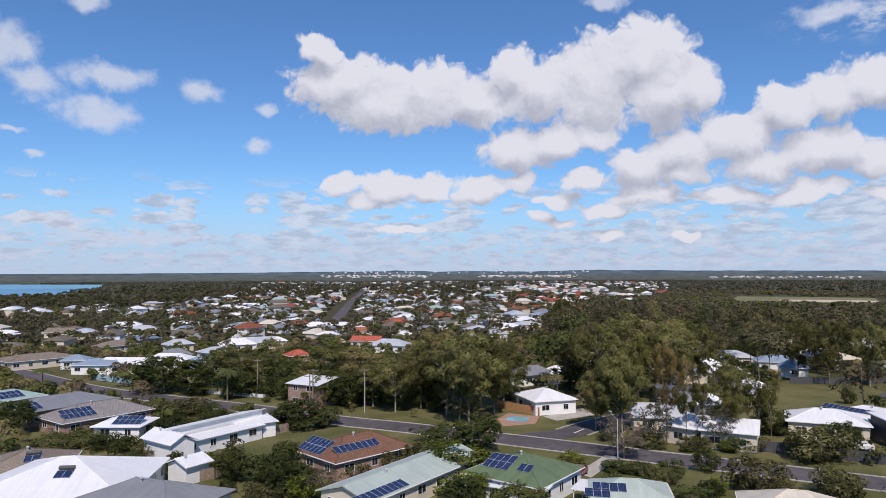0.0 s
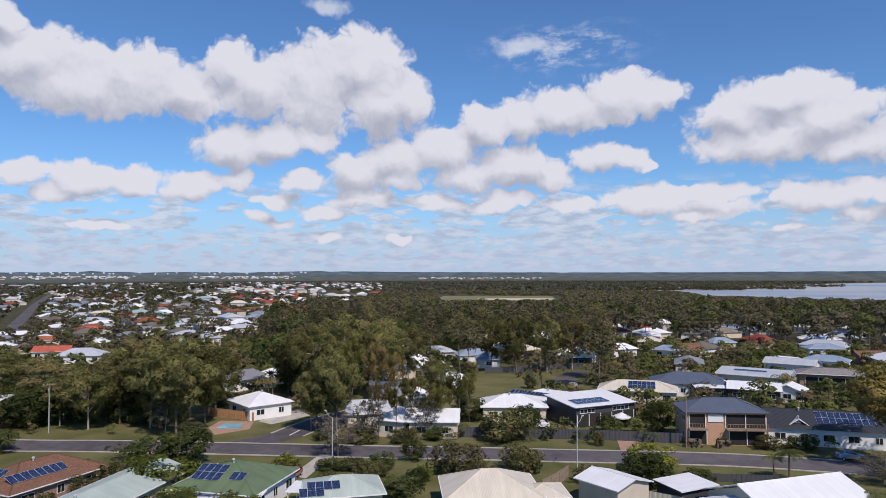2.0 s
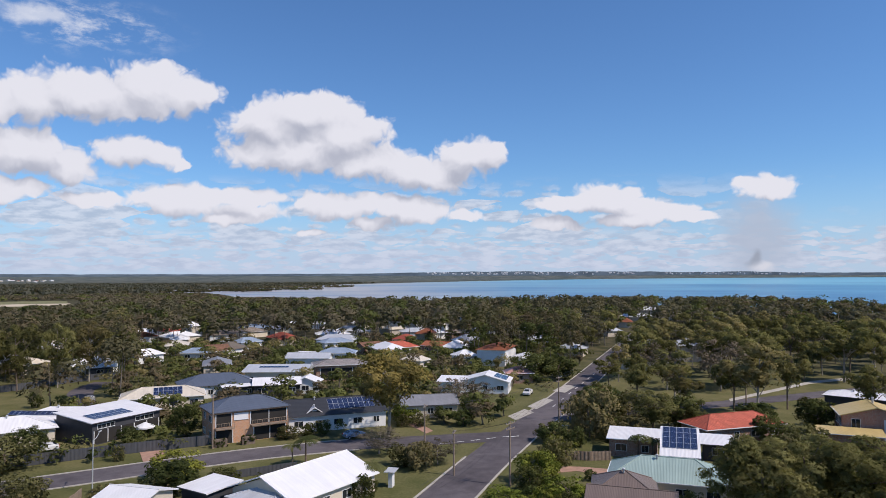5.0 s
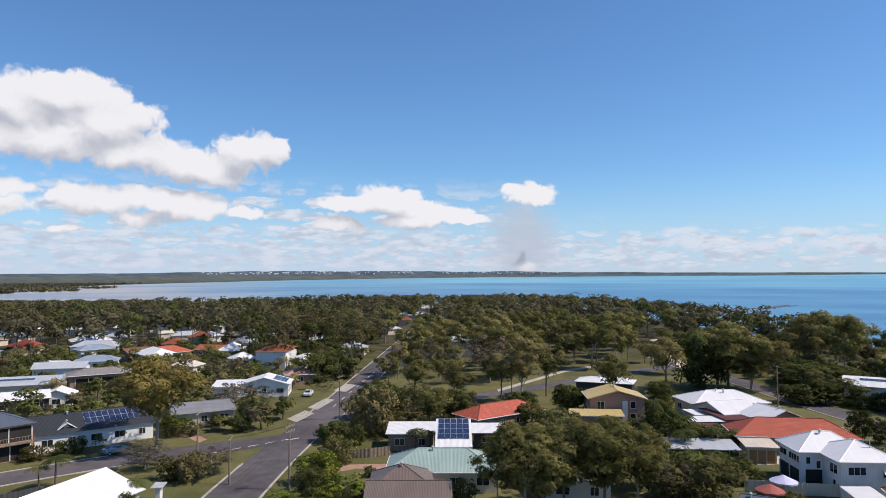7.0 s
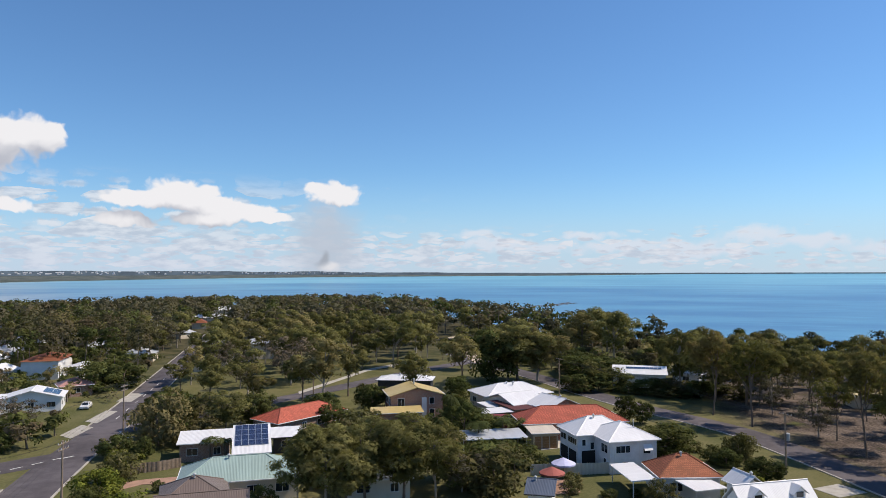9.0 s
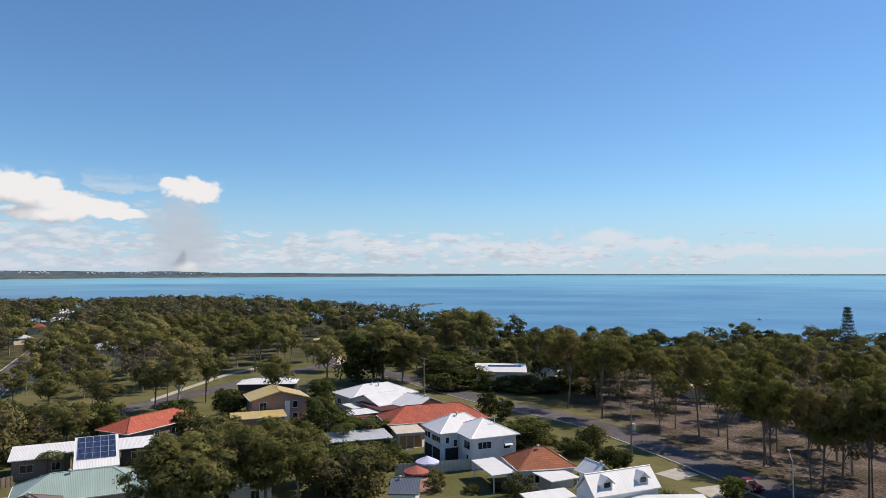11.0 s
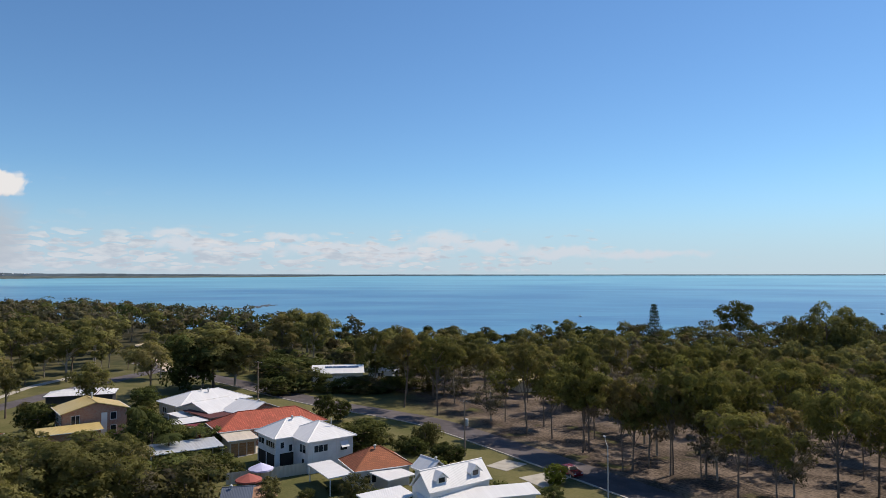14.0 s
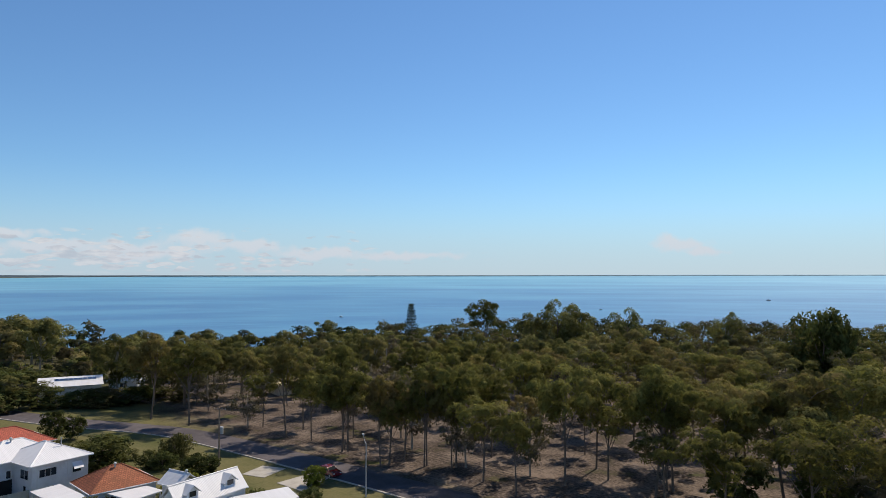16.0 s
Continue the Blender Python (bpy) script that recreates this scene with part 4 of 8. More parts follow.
def facade(h, x, y, rot, d, items):
    """Doors, balconies and dark sheets painted for shaded openings on the front wall of a wing; x along the wall, z up.
    """
    m = h.matrix_basis.inverted() @ pose(x, y, 0, 0, 0, rot) @ pose(0, -d / 2 + 0.45, 0)
    for kind, x0, z0, x1, z1 in items:
        if kind == "opening":
            # flat dark sheet on the wall paints the shade of a recess
            part("opening", box(bmesh.new(), x0, -0.03, z0, x1, 0.05, z1), SHADE, h, "deep shaded verandah opening", m)
            for px in np.linspace(x0, x1, max(2, int((x1 - x0) / 2.6) + 1)):
                part("post", box(bmesh.new(), px - 0.07, -0.14, z0, px + 0.07, 0.02, z1), FRAME, h, m=m)
        elif kind == "garage_door":
            bm = bmesh.new()
            n = 5
            for k in range(n):
                box(bm, x0, -0.05, z0 + (z1 - z0) * k / n + 0.01, x1, 0.02, z0 + (z1 - z0) * (k + 1) / n - 0.01)
            part("garage_door", bm, TIMBER_NEW if z1 < 2.2 else W_beige, h, "panelled garage door", m)
        elif kind == "balcony":
            part("balcony_floor", box(bmesh.new(), x0, -1.3, z0 - 0.15, x1, 0, z0), TIMBER, h, m=m)
            part("handrail", box(bmesh.new(), x0, -1.3, z0 + 0.95, x1, -1.22, z0 + 1.02), TIMBER, h, m=m)
            for px in np.arange(x0, x1 + 0.01, (x1 - x0) / max(2, round((x1 - x0) / 0.45))):
                part("baluster", box(bmesh.new(), px - 0.025, -1.28, z0, px + 0.025, -1.24, z0 + 0.95), TIMBER, h, m=m)
        elif kind == "window":
            bm = bmesh.new()
            box(bm, x0 - 0.08, -0.06, z1, x1 + 0.08, 0.02, z1 + 0.08), box(bm, x0 - 0.08, -0.09, z0 - 0.08, x1 + 0.08, 0.02, z0)
            n = max(1, round((x1 - x0) / 0.9))
            for k in range(n + 1):
                px = x0 + (x1 - x0) * k / n
                box(bm, px - 0.03, -0.05, z0, px + 0.03, 0.02, z1)
            o = part("window", bm, FRAME, h, m=m)
            part("pane", box(bmesh.new(), x0 + 0.02, -0.025, z0 + 0.01, x1 - 0.02, 0.01, z1 - 0.01), GLASS, o)
        elif kind == "seam":
            part("cover_strip", box(bmesh.new(), x0, -0.025, z0, x1, 0.01, z1), W_white, h, m=m)
        elif kind == "panel":
            part("wall_panel", box(bmesh.new(), x0, -0.12, z0, x1, 0.02, z1), W_white, h, m=m)
        elif kind == "hood":
            bm = bmesh.new()
            vs = [bm.verts.new(c) for c in ((x0, -0.03, z1), (x1, -0.03, z1), (x1, -0.7, z0), (x0, -0.7, z0))]
            us = [bm.verts.new((v.co.x, v.co.y, v.co.z - 0.05)) for v in vs]
            bm.faces.new(vs), bm.faces.new(us[::-1])
            for i in range(4):
                bm.faces.new((vs[i], us[i], us[(i + 1) % 4], vs[(i + 1) % 4]))
            bmesh.ops.recalc_face_normals(bm, faces=bm.faces[:])
            part("window_hood", bm, FASCIA, h, m=m)


def chimney(h, x, y, rot, px, py, z, height, wid=0.35):
    m = h.matrix_basis.inverted() @ pose(x, y, 0, 0, 0, rot) @ pose(px, py, 0)
    o = part("flue", cyl(bmesh.new(), (0, 0, z - 0.6), (0, 0, z + height), wid / 2, wid / 2, 10), GALV, h, m=m)
    part("cap", cyl(bmesh.new(), (0, 0, z + height), (0, 0, z + height + 0.16), wid * 0.8, wid * 0.6, 10), GALV, o)


def roof_vent(h, x, y, z):
    m = h.matrix_basis.inverted() @ pose(x, y, 0)
    bm = cyl(bmesh.new(), (0, 0, z - 0.3), (0, 0, z + 0.25), 0.14, 0.14, 10)
    cyl(bm, (0, 0, z + 0.25), (0, 0, z + 0.6), 0.26, 0.18, 12)
    part("roof_vent", bm, GALV, h, m=m)


def dormer(h, x, y, rot, px, d, eave, rise, rmat, width=1.5, height=1.3):
    """A small gabled dormer on the front slope of a gable roof."""
    m = h.matrix_basis.inverted() @ pose(x, y, 0, 0, 0, rot)
    y0 = -d / 2 * 0.72
    z0 = eave + rise * 0.28 + 0.1
    bm = bmesh.new()
    w = width / 2
    y1 = y0 + 2.4
    prof = ((-w, z0), (w, z0), (w, z0 + height * 0.45), (0, z0 + height), (-w, z0 + height * 0.45))
    a = [bm.verts.new((px + u, y0, z)) for u, z in prof]
    c = [bm.verts.new((px + u, y1, z)) for u, z in prof]
    bm.faces.new(a)
    for i in range(5):
        bm.faces.new((a[i], a[(i + 1) % 5], c[(i + 1) % 5], c[i]))
    bmesh.ops.recalc_face_normals(bm, faces=bm.faces[:])
    dm = part("dormer", bm, W_white, h, "small white gabled dormer", m)
    for sg in (-1, 1):
        bm = bmesh.new()
        vs = [bm.verts.new(q) for q in ((px, y0 - 0.25, z0 + height + 0.12), (px, y1, z0 + height + 0.12), (px + sg * (w + 0.3), y1, z0 + height * 0.4), (px + sg * (w + 0.3), y0 - 0.25, z0 + height * 0.4))]
        us = [bm.verts.new((v.co.x, v.co.y, v.co.z - 0.08)) for v in vs]
        bm.faces.new(vs), bm.faces.new(us[::-1])
        for i in range(4):
            bm.faces.new((vs[i], us[i], us[(i + 1) % 4], vs[(i + 1) % 4]))
        bmesh.ops.recalc_face_normals(bm, faces=bm.faces[:])
        part("dormer_roof", uv_by_face(bm), rmat, dm)
    part("pane", box(bmesh.new(), px - 0.45, y0 - 0.04, z0 + 0.12, px + 0.45, y0 + 0.01, z0 + height * 0.55), GLASS, dm)


def marking(x0, y0, x1, y1, wid=0.14):
    d = Vector((x1 - x0, y1 - y0, 0))
    m = pose(x0, y0, 0, 0, 0, math.degrees(math.atan2(d.y, d.x)))
    return tagged(part("road_marking", box(bmesh.new(), 0, -wid / 2, 0.02, d.length, wid / 2, 0.066), PAINT_LINE, None, "worn white road marking", m), category="marking", kind="structure")

# ---- plants ----


def cards(centres, radii, count, size, gen, flat=0.7, shell=0.5, dome=0.0):
    """Sprays of leaves: small slips scattered through clumps."""
    k = gen.integers(0, len(centres), count)
    d = gen.normal(size=(count, 3))
    d /= np.linalg.norm(d, axis=1)[:, None]
    d[:, 2] = np.where(gen.random(count) < dome, np.abs(d[:, 2]), d[:, 2])
    rad = shell + (1 - shell) * gen.random(count) ** 0.6
    c = centres[k] + d * rad[:, None] * radii[k]
    n = d * 0.9 + gen.normal(size=(count, 3)) * 0.42 + np.array([0, 0, flat * 0.8])
    n /= np.linalg.norm(n, axis=1)[:, None]
    u = np.cross(n, gen.normal(size=(count, 3)))
    u /= np.linalg.norm(u, axis=1)[:, None]
    v = np.cross(n, u)
    s = size * (0.6 + 0.8 * gen.random(count))[:, None]
    a = 0.45 + 0.35 * gen.random(count)[:, None]
    verts = np.stack([c - u * s - v * s * a * 0.5, c + u * s * 0.9 - v * s * a * 0.4, c + v * s * a * 1.1 + u * s * 0.2 - n * s * 0.2], 1).reshape(-1, 3)
    axis = np.array([centres[:, 0].mean(), centres[:, 1].mean(), centres[:, 2].min()])
    far = c - axis
    far /= np.linalg.norm(far, axis=1)[:, None] + 1e-6
    soft = d * 0.75 + far * 0.25 + n * 0.28
    soft /= np.linalg.norm(soft, axis=1)[:, None]
    return verts, np.arange(count * 3).reshape(-1, 3), np.repeat(soft, 3, 0)


def limbs(bm, base, top, r, gen, centres, n=9):
    cyl(bm, base, top, r, r * 0.45, 7)
    pick = gen.permutation(len(centres))[:n]
    for k in pick:
        s = 0.45 + 0.5 * gen.random()
        st = Vector(base).lerp(Vector(top), s)
        en = Vector(centres[k])
        if en.z < st.z:
            st = Vector(base).lerp(Vector(top), 0.4)
        mid = st.lerp(en, 0.55) + Vector((0, 0, 0.25))
        cyl(bm, st, mid, r * 0.38, r * 0.25, 5)
        cyl(bm, mid, en, r * 0.25, r * 0.08, 5)


PROTOS = {}


def tree_proto(key, seed, crown, n_blob, n_leaf, size, leaf, bark, height=10.0, width=7.0, low=0.35, blob=0.9, trunk_r=0.16, apart=0.9):
    """A tree 10 m high: trunk with limbs, and a crown of many leaf sprays. crown: 'gum', 'round', 'shrub'."""
    gen = np.random.default_rng(seed)
    root = thing(key, 0, 0, 0, "", "tree", z=-500)
    c = []
    while len(c) < n_blob:
        p = gen.uniform(-1, 1, 3)
        if np.linalg.norm(p) > 1 or np.linalg.norm(p) < (0.45 if crown != "gum" else 0.3):
            continue
        z = low * height + (p[2] + 1) / 2 * (0.93 - low) * height
        f = 1.0
        if crown == "gum":
            f = 0.55 + 0.5 * min(1, (z / height - low) / 0.35)
        if crown == "gum" and any(np.linalg.norm(np.array([p[0] * width / 2 * f, p[1] * width / 2 * f, z]) - q) < apart for q in c):
            continue
        c.append(np.array([p[0] * width / 2 * f, p[1] * width / 2 * f, z]))
    c = np.array(c)
    rad = (blob * (0.6 + 0.7 * gen.random(n_blob)))[:, None] * np.array([[1.12, 1.12, 0.85]])
    v, q, nn = cards(c, rad, n_leaf, size, gen, 0.7, 0.55, 0.7 if crown == "gum" else 0.4)
    ob = new("crown", quads_mesh("crown", v, q, [leaf], None, nn))
    ob.parent = root
    bm = bmesh.new()
    lean = Vector((gen.normal() * 0.4, gen.normal() * 0.4, height * (0.72 if crown == "gum" else 0.55)))
    limbs(bm, (0, 0, -0.3), lean, trunk_r, gen, c, 12 if crown == "gum" else 6)
    part("trunk", bm, bark, root)
    PROTOS.setdefault(key, []).append(root)
    return root


def palm_proto(seed):
    gen = np.random.default_rng(seed)
    root = thing("palm", 0, 0, 0, "", "palm", z=-500)
    bm = bmesh.new()
    cyl(bm, (0, 0, -0.2), (0.1, 0, 7.6), 0.2, 0.13, 8)
    part("trunk", bm, BARK, root)
    vs, qs = [], []
    for k in range(16):
        a, dip = k * 2.4, 0.2 + 0.9 * gen.random()
        p = np.array([0.1, 0, 7.6])
        d = np.array([math.cos(a), math.sin(a), 1.0 - dip])
        for s in range(9):
            d = d / np.linalg.norm(d)
            nxt = p + d * 0.34
            side = np.cross(d, [0, 0, 1])
            side /= np.linalg.norm(side)
            for sg in (-1, 1):
                tip = (p + nxt) / 2 + side * sg * 0.75 * math.sin((s + 1) / 10 * math.pi) ** 0.6 + d * 0.3 - np.array([0, 0, 0.3])
                b = len(vs)
                vs += [p, (p + nxt) / 2 + d * 0.1, tip, p + (tip - p) * 0.4 - d * 0.08]
                qs.append([b, b + 1, b + 2, b + 3])
            p, d = nxt, d + np.array([0, 0, -0.17])
    ob = new("crown", quads_mesh("crown", np.array(vs), np.array(qs), [LEAF_PALM]))
    ob.parent = root
    PROTOS.setdefault("palm", []).append(root)


def pine_proto(seed):
    """A tiered island pine, 10 m high."""
    gen = np.random.default_rng(seed)
    root = thing("pine", 0, 0, 0, "", "tree", z=-500)
    bm = bmesh.new()
    cyl(bm, (0, 0, -0.3), (0, 0, 9.8), 0.16, 0.03, 7)
    c, r = [], []
    for z in np.arange(2.0, 9.7, 0.5):
        reach = (2.3 * (1 - (z - 2.0) / 8.2) + 0.15) * (0.8 + 0.35 * gen.random())
        for a in np.arange(0, 6.28, 1.05):
            a = a + z
            e = (reach * math.cos(a), reach * math.sin(a), z + 0.1)
            cyl(bm, (0, 0, z), e, 0.04, 0.02, 4)
            for s in (0.45, 0.75, 1.0):
                c.append((e[0] * s, e[1] * s, z + 0.12 * s))
                r.append((0.42, 0.42, 0.26))
    v, q, nn = cards(np.array(c), np.array(r), 3000, 0.13, gen)
    ob = new("crown", quads_mesh("crown", v, q, [LEAF_PINE], None, nn))
    ob.parent = root
    part("trunk", bm, BARK, root)
    PROTOS.setdefault("pine", []).append(root)


for s in range(4):
    tree_proto("gum", 20 + s, "gum", 30, 4700, 0.27, LEAF_GUM, BARK_PALE if s % 2 else BARK, low=0.26, width=7.6, blob=1.1)
for s in range(4):
    tree_proto("parkgum", 30 + s, "gum", 22, 3000, 0.275, LEAF_PARK, BARK_PARK, low=0.50, width=7.6, blob=1.0, trunk_r=0.13)
for s in range(3):
    tree_proto("talltree", 35 + s, "gum", 24, 2000, 0.36, LEAF_GUM, BARK_PALE if s % 2 else BARK, low=0.40, width=7.6, blob=1.1)
for s in range(3):
    tree_proto("dense", 40 + s, "round", 60, 3200, 0.36, LEAF_DENSE, BARK, low=0.08, width=10.5, blob=1.25, trunk_r=0.25)
for s in range(2):
    tree_proto("bright", 50 + s, "round", 50, 3000, 0.38, LEAF_BRIGHT, BARK, low=0.06, width=11, blob=1.4, trunk_r=0.25)
for s in range(3):
    tree_proto("feather", 60 + s, "gum", 50, 3000, 0.25, LEAF_GREY, BARK_PALE, low=0.15, width=8.5, blob=0.9)
for s in range(2):
    tree_proto("shrub", 70 + s, "round", 40, 1900, 0.52, LEAF_DENSE, BARK, low=0.03, width=13, blob=1.9, trunk_r=0.3)
for s in range(2):
    tree_proto("oliveshrub", 80 + s, "round", 40, 2200, 0.48, LEAF_OLIVE, BARK, low=0.03, width=13, blob=1.9, trunk_r=0.3)
tree_proto("goldgum", 86, "gum", 34, 7000, 0.22, LEAF_GOLD, BARK_PALE, low=0.36, width=8.0, blob=1.2, trunk_r=0.2)
palm_proto(90), palm_proto(91)
pine_proto(95)
SPREAD = {"goldgum": 9.4, "gum": 8.0, "talltree": 8.0, "parkgum": 8.0, "dense": 10.5, "bright": 11.0, "feather": 8.5, "shrub": 13.0, "oliveshrub": 13.0, "palm": 6.0, "pine": 4.4}
KIND = {"goldgum": ("gum_tree", "broad golden olive gum on several pale trunks", "tree"), "talltree": ("gum_tree", "tall gum with a high crown over mown grass", "tree"), "parkgum": ("gum_tree", "tall park gum with a high crown on a bare trunk", "tree"), "gum": ("gum_tree", "tall gum tree with an airy olive crown and pale trunk", "tree"), "dense": ("shade_tree", "dense dark green shade tree in a garden", "tree"),
        "bright": ("garden_tree", "rounded bright green garden tree", "tree"), "feather": ("feathery_tree", "feathery grey green tree with many fine twigs", "tree"),
        "shrub": ("shrub", "low dark green garden shrub", "shrub"), "oliveshrub": ("shrub", "low olive green garden shrub", "shrub"),
        "palm": ("palm_tree", "slender palm tree with drooping fronds", "palm"), "pine": ("pine_tree", "dark tiered island pine above the tree tops", "tree")}
PLANTED = []
plant_gen = np.random.default_rng(11)


def plant(kind, x, y, height, width=None):
    src = PROTOS[kind][int(plant_gen.integers(0, len(PROTOS[kind])))]
    s = height / (10.0 if kind != "palm" else 8.2)
    ws = (width / SPREAD[kind]) if width else s
    ob = copy_thing(src, pose(x, y, 0, 0, 0, float(plant_gen.uniform(0, 360))) @ Matrix.Diagonal((ws, ws, s, 1)))
    name, label, cat = KIND[kind]
    ob.name = name
    tagged(ob, label, cat, group=name.replace("_", " ") + "s")
    PLANTED.append((x, y, (width or SPREAD[kind] * s) / 2))
    return ob

# ---- small builders ----


def fence(pts, height, mat, label):
    """Panels between posts along a line."""
    ob = thing("fence", pts[0][0], pts[0][1], 0, label, "fence")
    inv = ob.matrix_basis.inverted()
    line = along(pts, 2.4)
    for a, b in zip(line, line[1:]):
        d = b - a
        m = inv @ pose(a.x, a.y, 0, 0, 0, math.degrees(math.atan2(d.y, d.x)))
        bm = bmesh.new()
        n = max(4, int(d.length / 0.3))
        front, back = [], []
        for k in range(2 * n):
            x0 = (k + 0.5 + (0.3 if k % 2 else -0.3)) * d.length / (2 * n)
            y0 = 0.018 if (k // 2) % 2 else -0.018
            sag = 0.03 * math.sin((k // 2) * 7.3) if mat in (TIMBER, TIMBER_NEW) else 0
            front.append([bm.verts.new((x0, y0 - 0.012, z)) for z in (0.02, height + sag)])
            back.append([bm.verts.new((x0, y0 + 0.012, z)) for z in (0.02, height + sag)])
        for p, q, r, s in zip(front, front[1:], back, back[1:]):
            bm.faces.new((p[0], q[0], q[1], p[1])), bm.faces.new((r[1], s[1], s[0], r[0])), bm.faces.new((p[1], q[1], s[1], r[1]))
        part("panel", bm, mat, ob, m=m)
        part("post", box(bmesh.new(), -0.04, -0.04, -0.3, 0.04, 0.04, height + 0.04), mat, ob, m=m)
    return ob


def pave(name, pts, mat, label, top=0.055):
    bm = bmesh.new()
    lo = [bm.verts.new((x, y, -0.1)) for x, y in pts]
    hi = [bm.verts.new((x, y, top)) for x, y in pts]
    bm.faces.new(hi)
    for i in range(len(pts)):
        k = (i + 1) % len(pts)
        bm.faces.new((lo[i], lo[k], hi[k], hi[i]))
    bmesh.ops.recalc_face_normals(bm, faces=bm.faces[:])
    return tagged(part(name, bm, mat, None, label), category="paving", kind="structure")


POLES = []


def power_pole(x, y, kind="plain", height=9.2):
    ob = thing("power_pole", x, y, float(plant_gen.uniform(-8, 8)) + (-10 if kind == "wide" else 20), "weathered timber power pole with crossarm and insulators", "pole", "power poles")
    part("shaft", cyl(bmesh.new(), (0, 0, -0.5), (0, 0, height), 0.16, 0.11, 10), TIMBER, ob)
    arms = (height - 0.35, height - 1.1) if kind == "wide" else (height - 0.35,)
    for z in arms:
        part("crossarm", box(bmesh.new(), -1.15, -0.16, z - 0.06, 1.15, -0.06, z + 0.06, 0.01), TIMBER, ob)
        for k in (-1.05, -0.4, 0.4, 1.05):
            part("insulator", cyl(bmesh.new(), (k, -0.11, z + 0.06), (k, -0.11, z + 0.24), 0.05, 0.035, 8), GALV, ob)
    if kind == "transformer":
        bm = cyl(bmesh.new(), (0, -0.45, height - 4.2), (0, -0.45, height - 3.2), 0.34, 0.34, 14)
        cyl(bm, (0, -0.45, height - 3.2), (0, -0.45, height - 3.1), 0.37, 0.30, 14)
        part("transformer", bm, GALV, ob, "grey drum transformer")
    POLES.append((x, y, height))
    return ob


def street_lamp(x, y, rot):
    ob = thing("street_lamp", x, y, rot, "galvanised street lamp with a curved outreach arm", "lamp post", "street lamps")
    part("shaft", cyl(bmesh.new(), (0, 0, -0.3), (0, 0, 7.2), 0.10, 0.06, 10), GALV, ob)
    bm = bmesh.new()
    p = Vector((0, 0, 7.1))
    for k in range(1, 6):
        a = k / 5 * 1.3
        q = Vector((0, -1.8 * math.sin(a), 7.1 + 0.9 * (1 - math.cos(a)) + 0.25 * math.sin(a)))
        cyl(bm, p, q, 0.04, 0.04, 6)
        p = q
    part("arm", bm, GALV, ob)
    part("lantern", box(bmesh.new(), -0.13, p.y - 0.55, p.z - 0.06, 0.13, p.y + 0.05, p.z + 0.08, 0.04), GALV, ob)
    return ob


def car(x, y, rot, paint, label):
    """A small car: body with cabin, glass, wheels with rims, lamps."""
    ob = thing("car", x, y, rot, label, "car")
    L, W = 4.1, 1.72
    prof = [(-2.05, 0.35), (-2.05, 0.75), (-1.9, 0.92), (-1.0, 0.98), (-0.45, 1.42), (0.95, 1.46), (1.7, 1.05), (2.0, 0.95), (2.05, 0.4)]
    bm = bmesh.new()
    rowsv = []
    for sgn, inset in ((-1, 0), (1, 0)):
        rowsv.append([bm.verts.new((px, sgn * (W / 2 - (0.14 if pz > 1.1 else 0.0)), pz)) for px, pz in prof])
    bm.faces.new(rowsv[0]), bm.faces.new(rowsv[1][::-1])
    for i in range(len(prof)):
        k = (i + 1) % len(prof)
        bm.faces.new((rowsv[0][i], rowsv[1][i], rowsv[1][k], rowsv[0][k]))
    bmesh.ops.recalc_face_normals(bm, faces=bm.faces[:])
    bmesh.ops.bevel(bm, geom=bm.edges[:], offset=0.05, segments=2, affect="EDGES")
    part("body", bm, paint, ob)
    bm = bmesh.new()
    for sgn in (-1, 1):
        vs = [bm.verts.new((px, sgn * (W / 2 - 0.125), pz)) for px, pz in ((-0.85, 1.04), (-0.42, 1.36), (0.9, 1.40), (1.4, 1.08))]
        ws = [bm.verts.new((v.co.x, v.co.y + sgn * 0.012 + (0.10 * sgn if v.co.z < 1.2 else 0), v.co.z)) for v in vs]
        bm.faces.new(ws)
    bmesh.ops.recalc_face_normals(bm, faces=bm.faces[:])
    for k, (nm, pts) in enumerate((("windscreen", ((-1.02, 1.03), (-0.52, 1.42))), ("rear_window", ((1.06, 1.43), (1.62, 1.12))))):
        b2 = bmesh.new()
        (xa, za), (xb, zb) = pts
        vs = [b2.verts.new(c) for c in ((xa, -0.68, za), (xa, 0.68, za), (xb, 0.58, zb), (xb, -0.58, zb))]
        for v in vs:
            v.co.z += 0.02
            v.co.x += -0.02 if k == 0 else 0.02
        b2.faces.new(vs)
        part(nm, b2, GLASS, ob)
    part("side_windows", bm, GLASS, ob)
    for px in (-1.25, 1.3):
        for sgn in (-1, 1):
            wh = part("wheel", cyl(bmesh.new(), (px, sgn * 0.68, 0.31), (px, sgn * 0.88, 0.31), 0.31, 0.31, 14), RUBBER, ob)
            part("rim", cyl(bmesh.new(), (px, sgn * 0.80, 0.31), (px, sgn * 0.89, 0.31), 0.19, 0.17, 12), GALV, wh)
    for sgn in (-1, 1):
        part("headlight", box(bmesh.new(), -2.07, sgn * 0.6 - 0.16, 0.66, -1.98, sgn * 0.6 + 0.16, 0.80, 0.02), LAMP_CLEAR, ob)
        part("tail_light", box(bmesh.new(), 1.98, sgn * 0.66 - 0.1, 0.74, 2.08, sgn * 0.66 + 0.1, 0.94, 0.02), LAMP_RED, ob)
    return ob


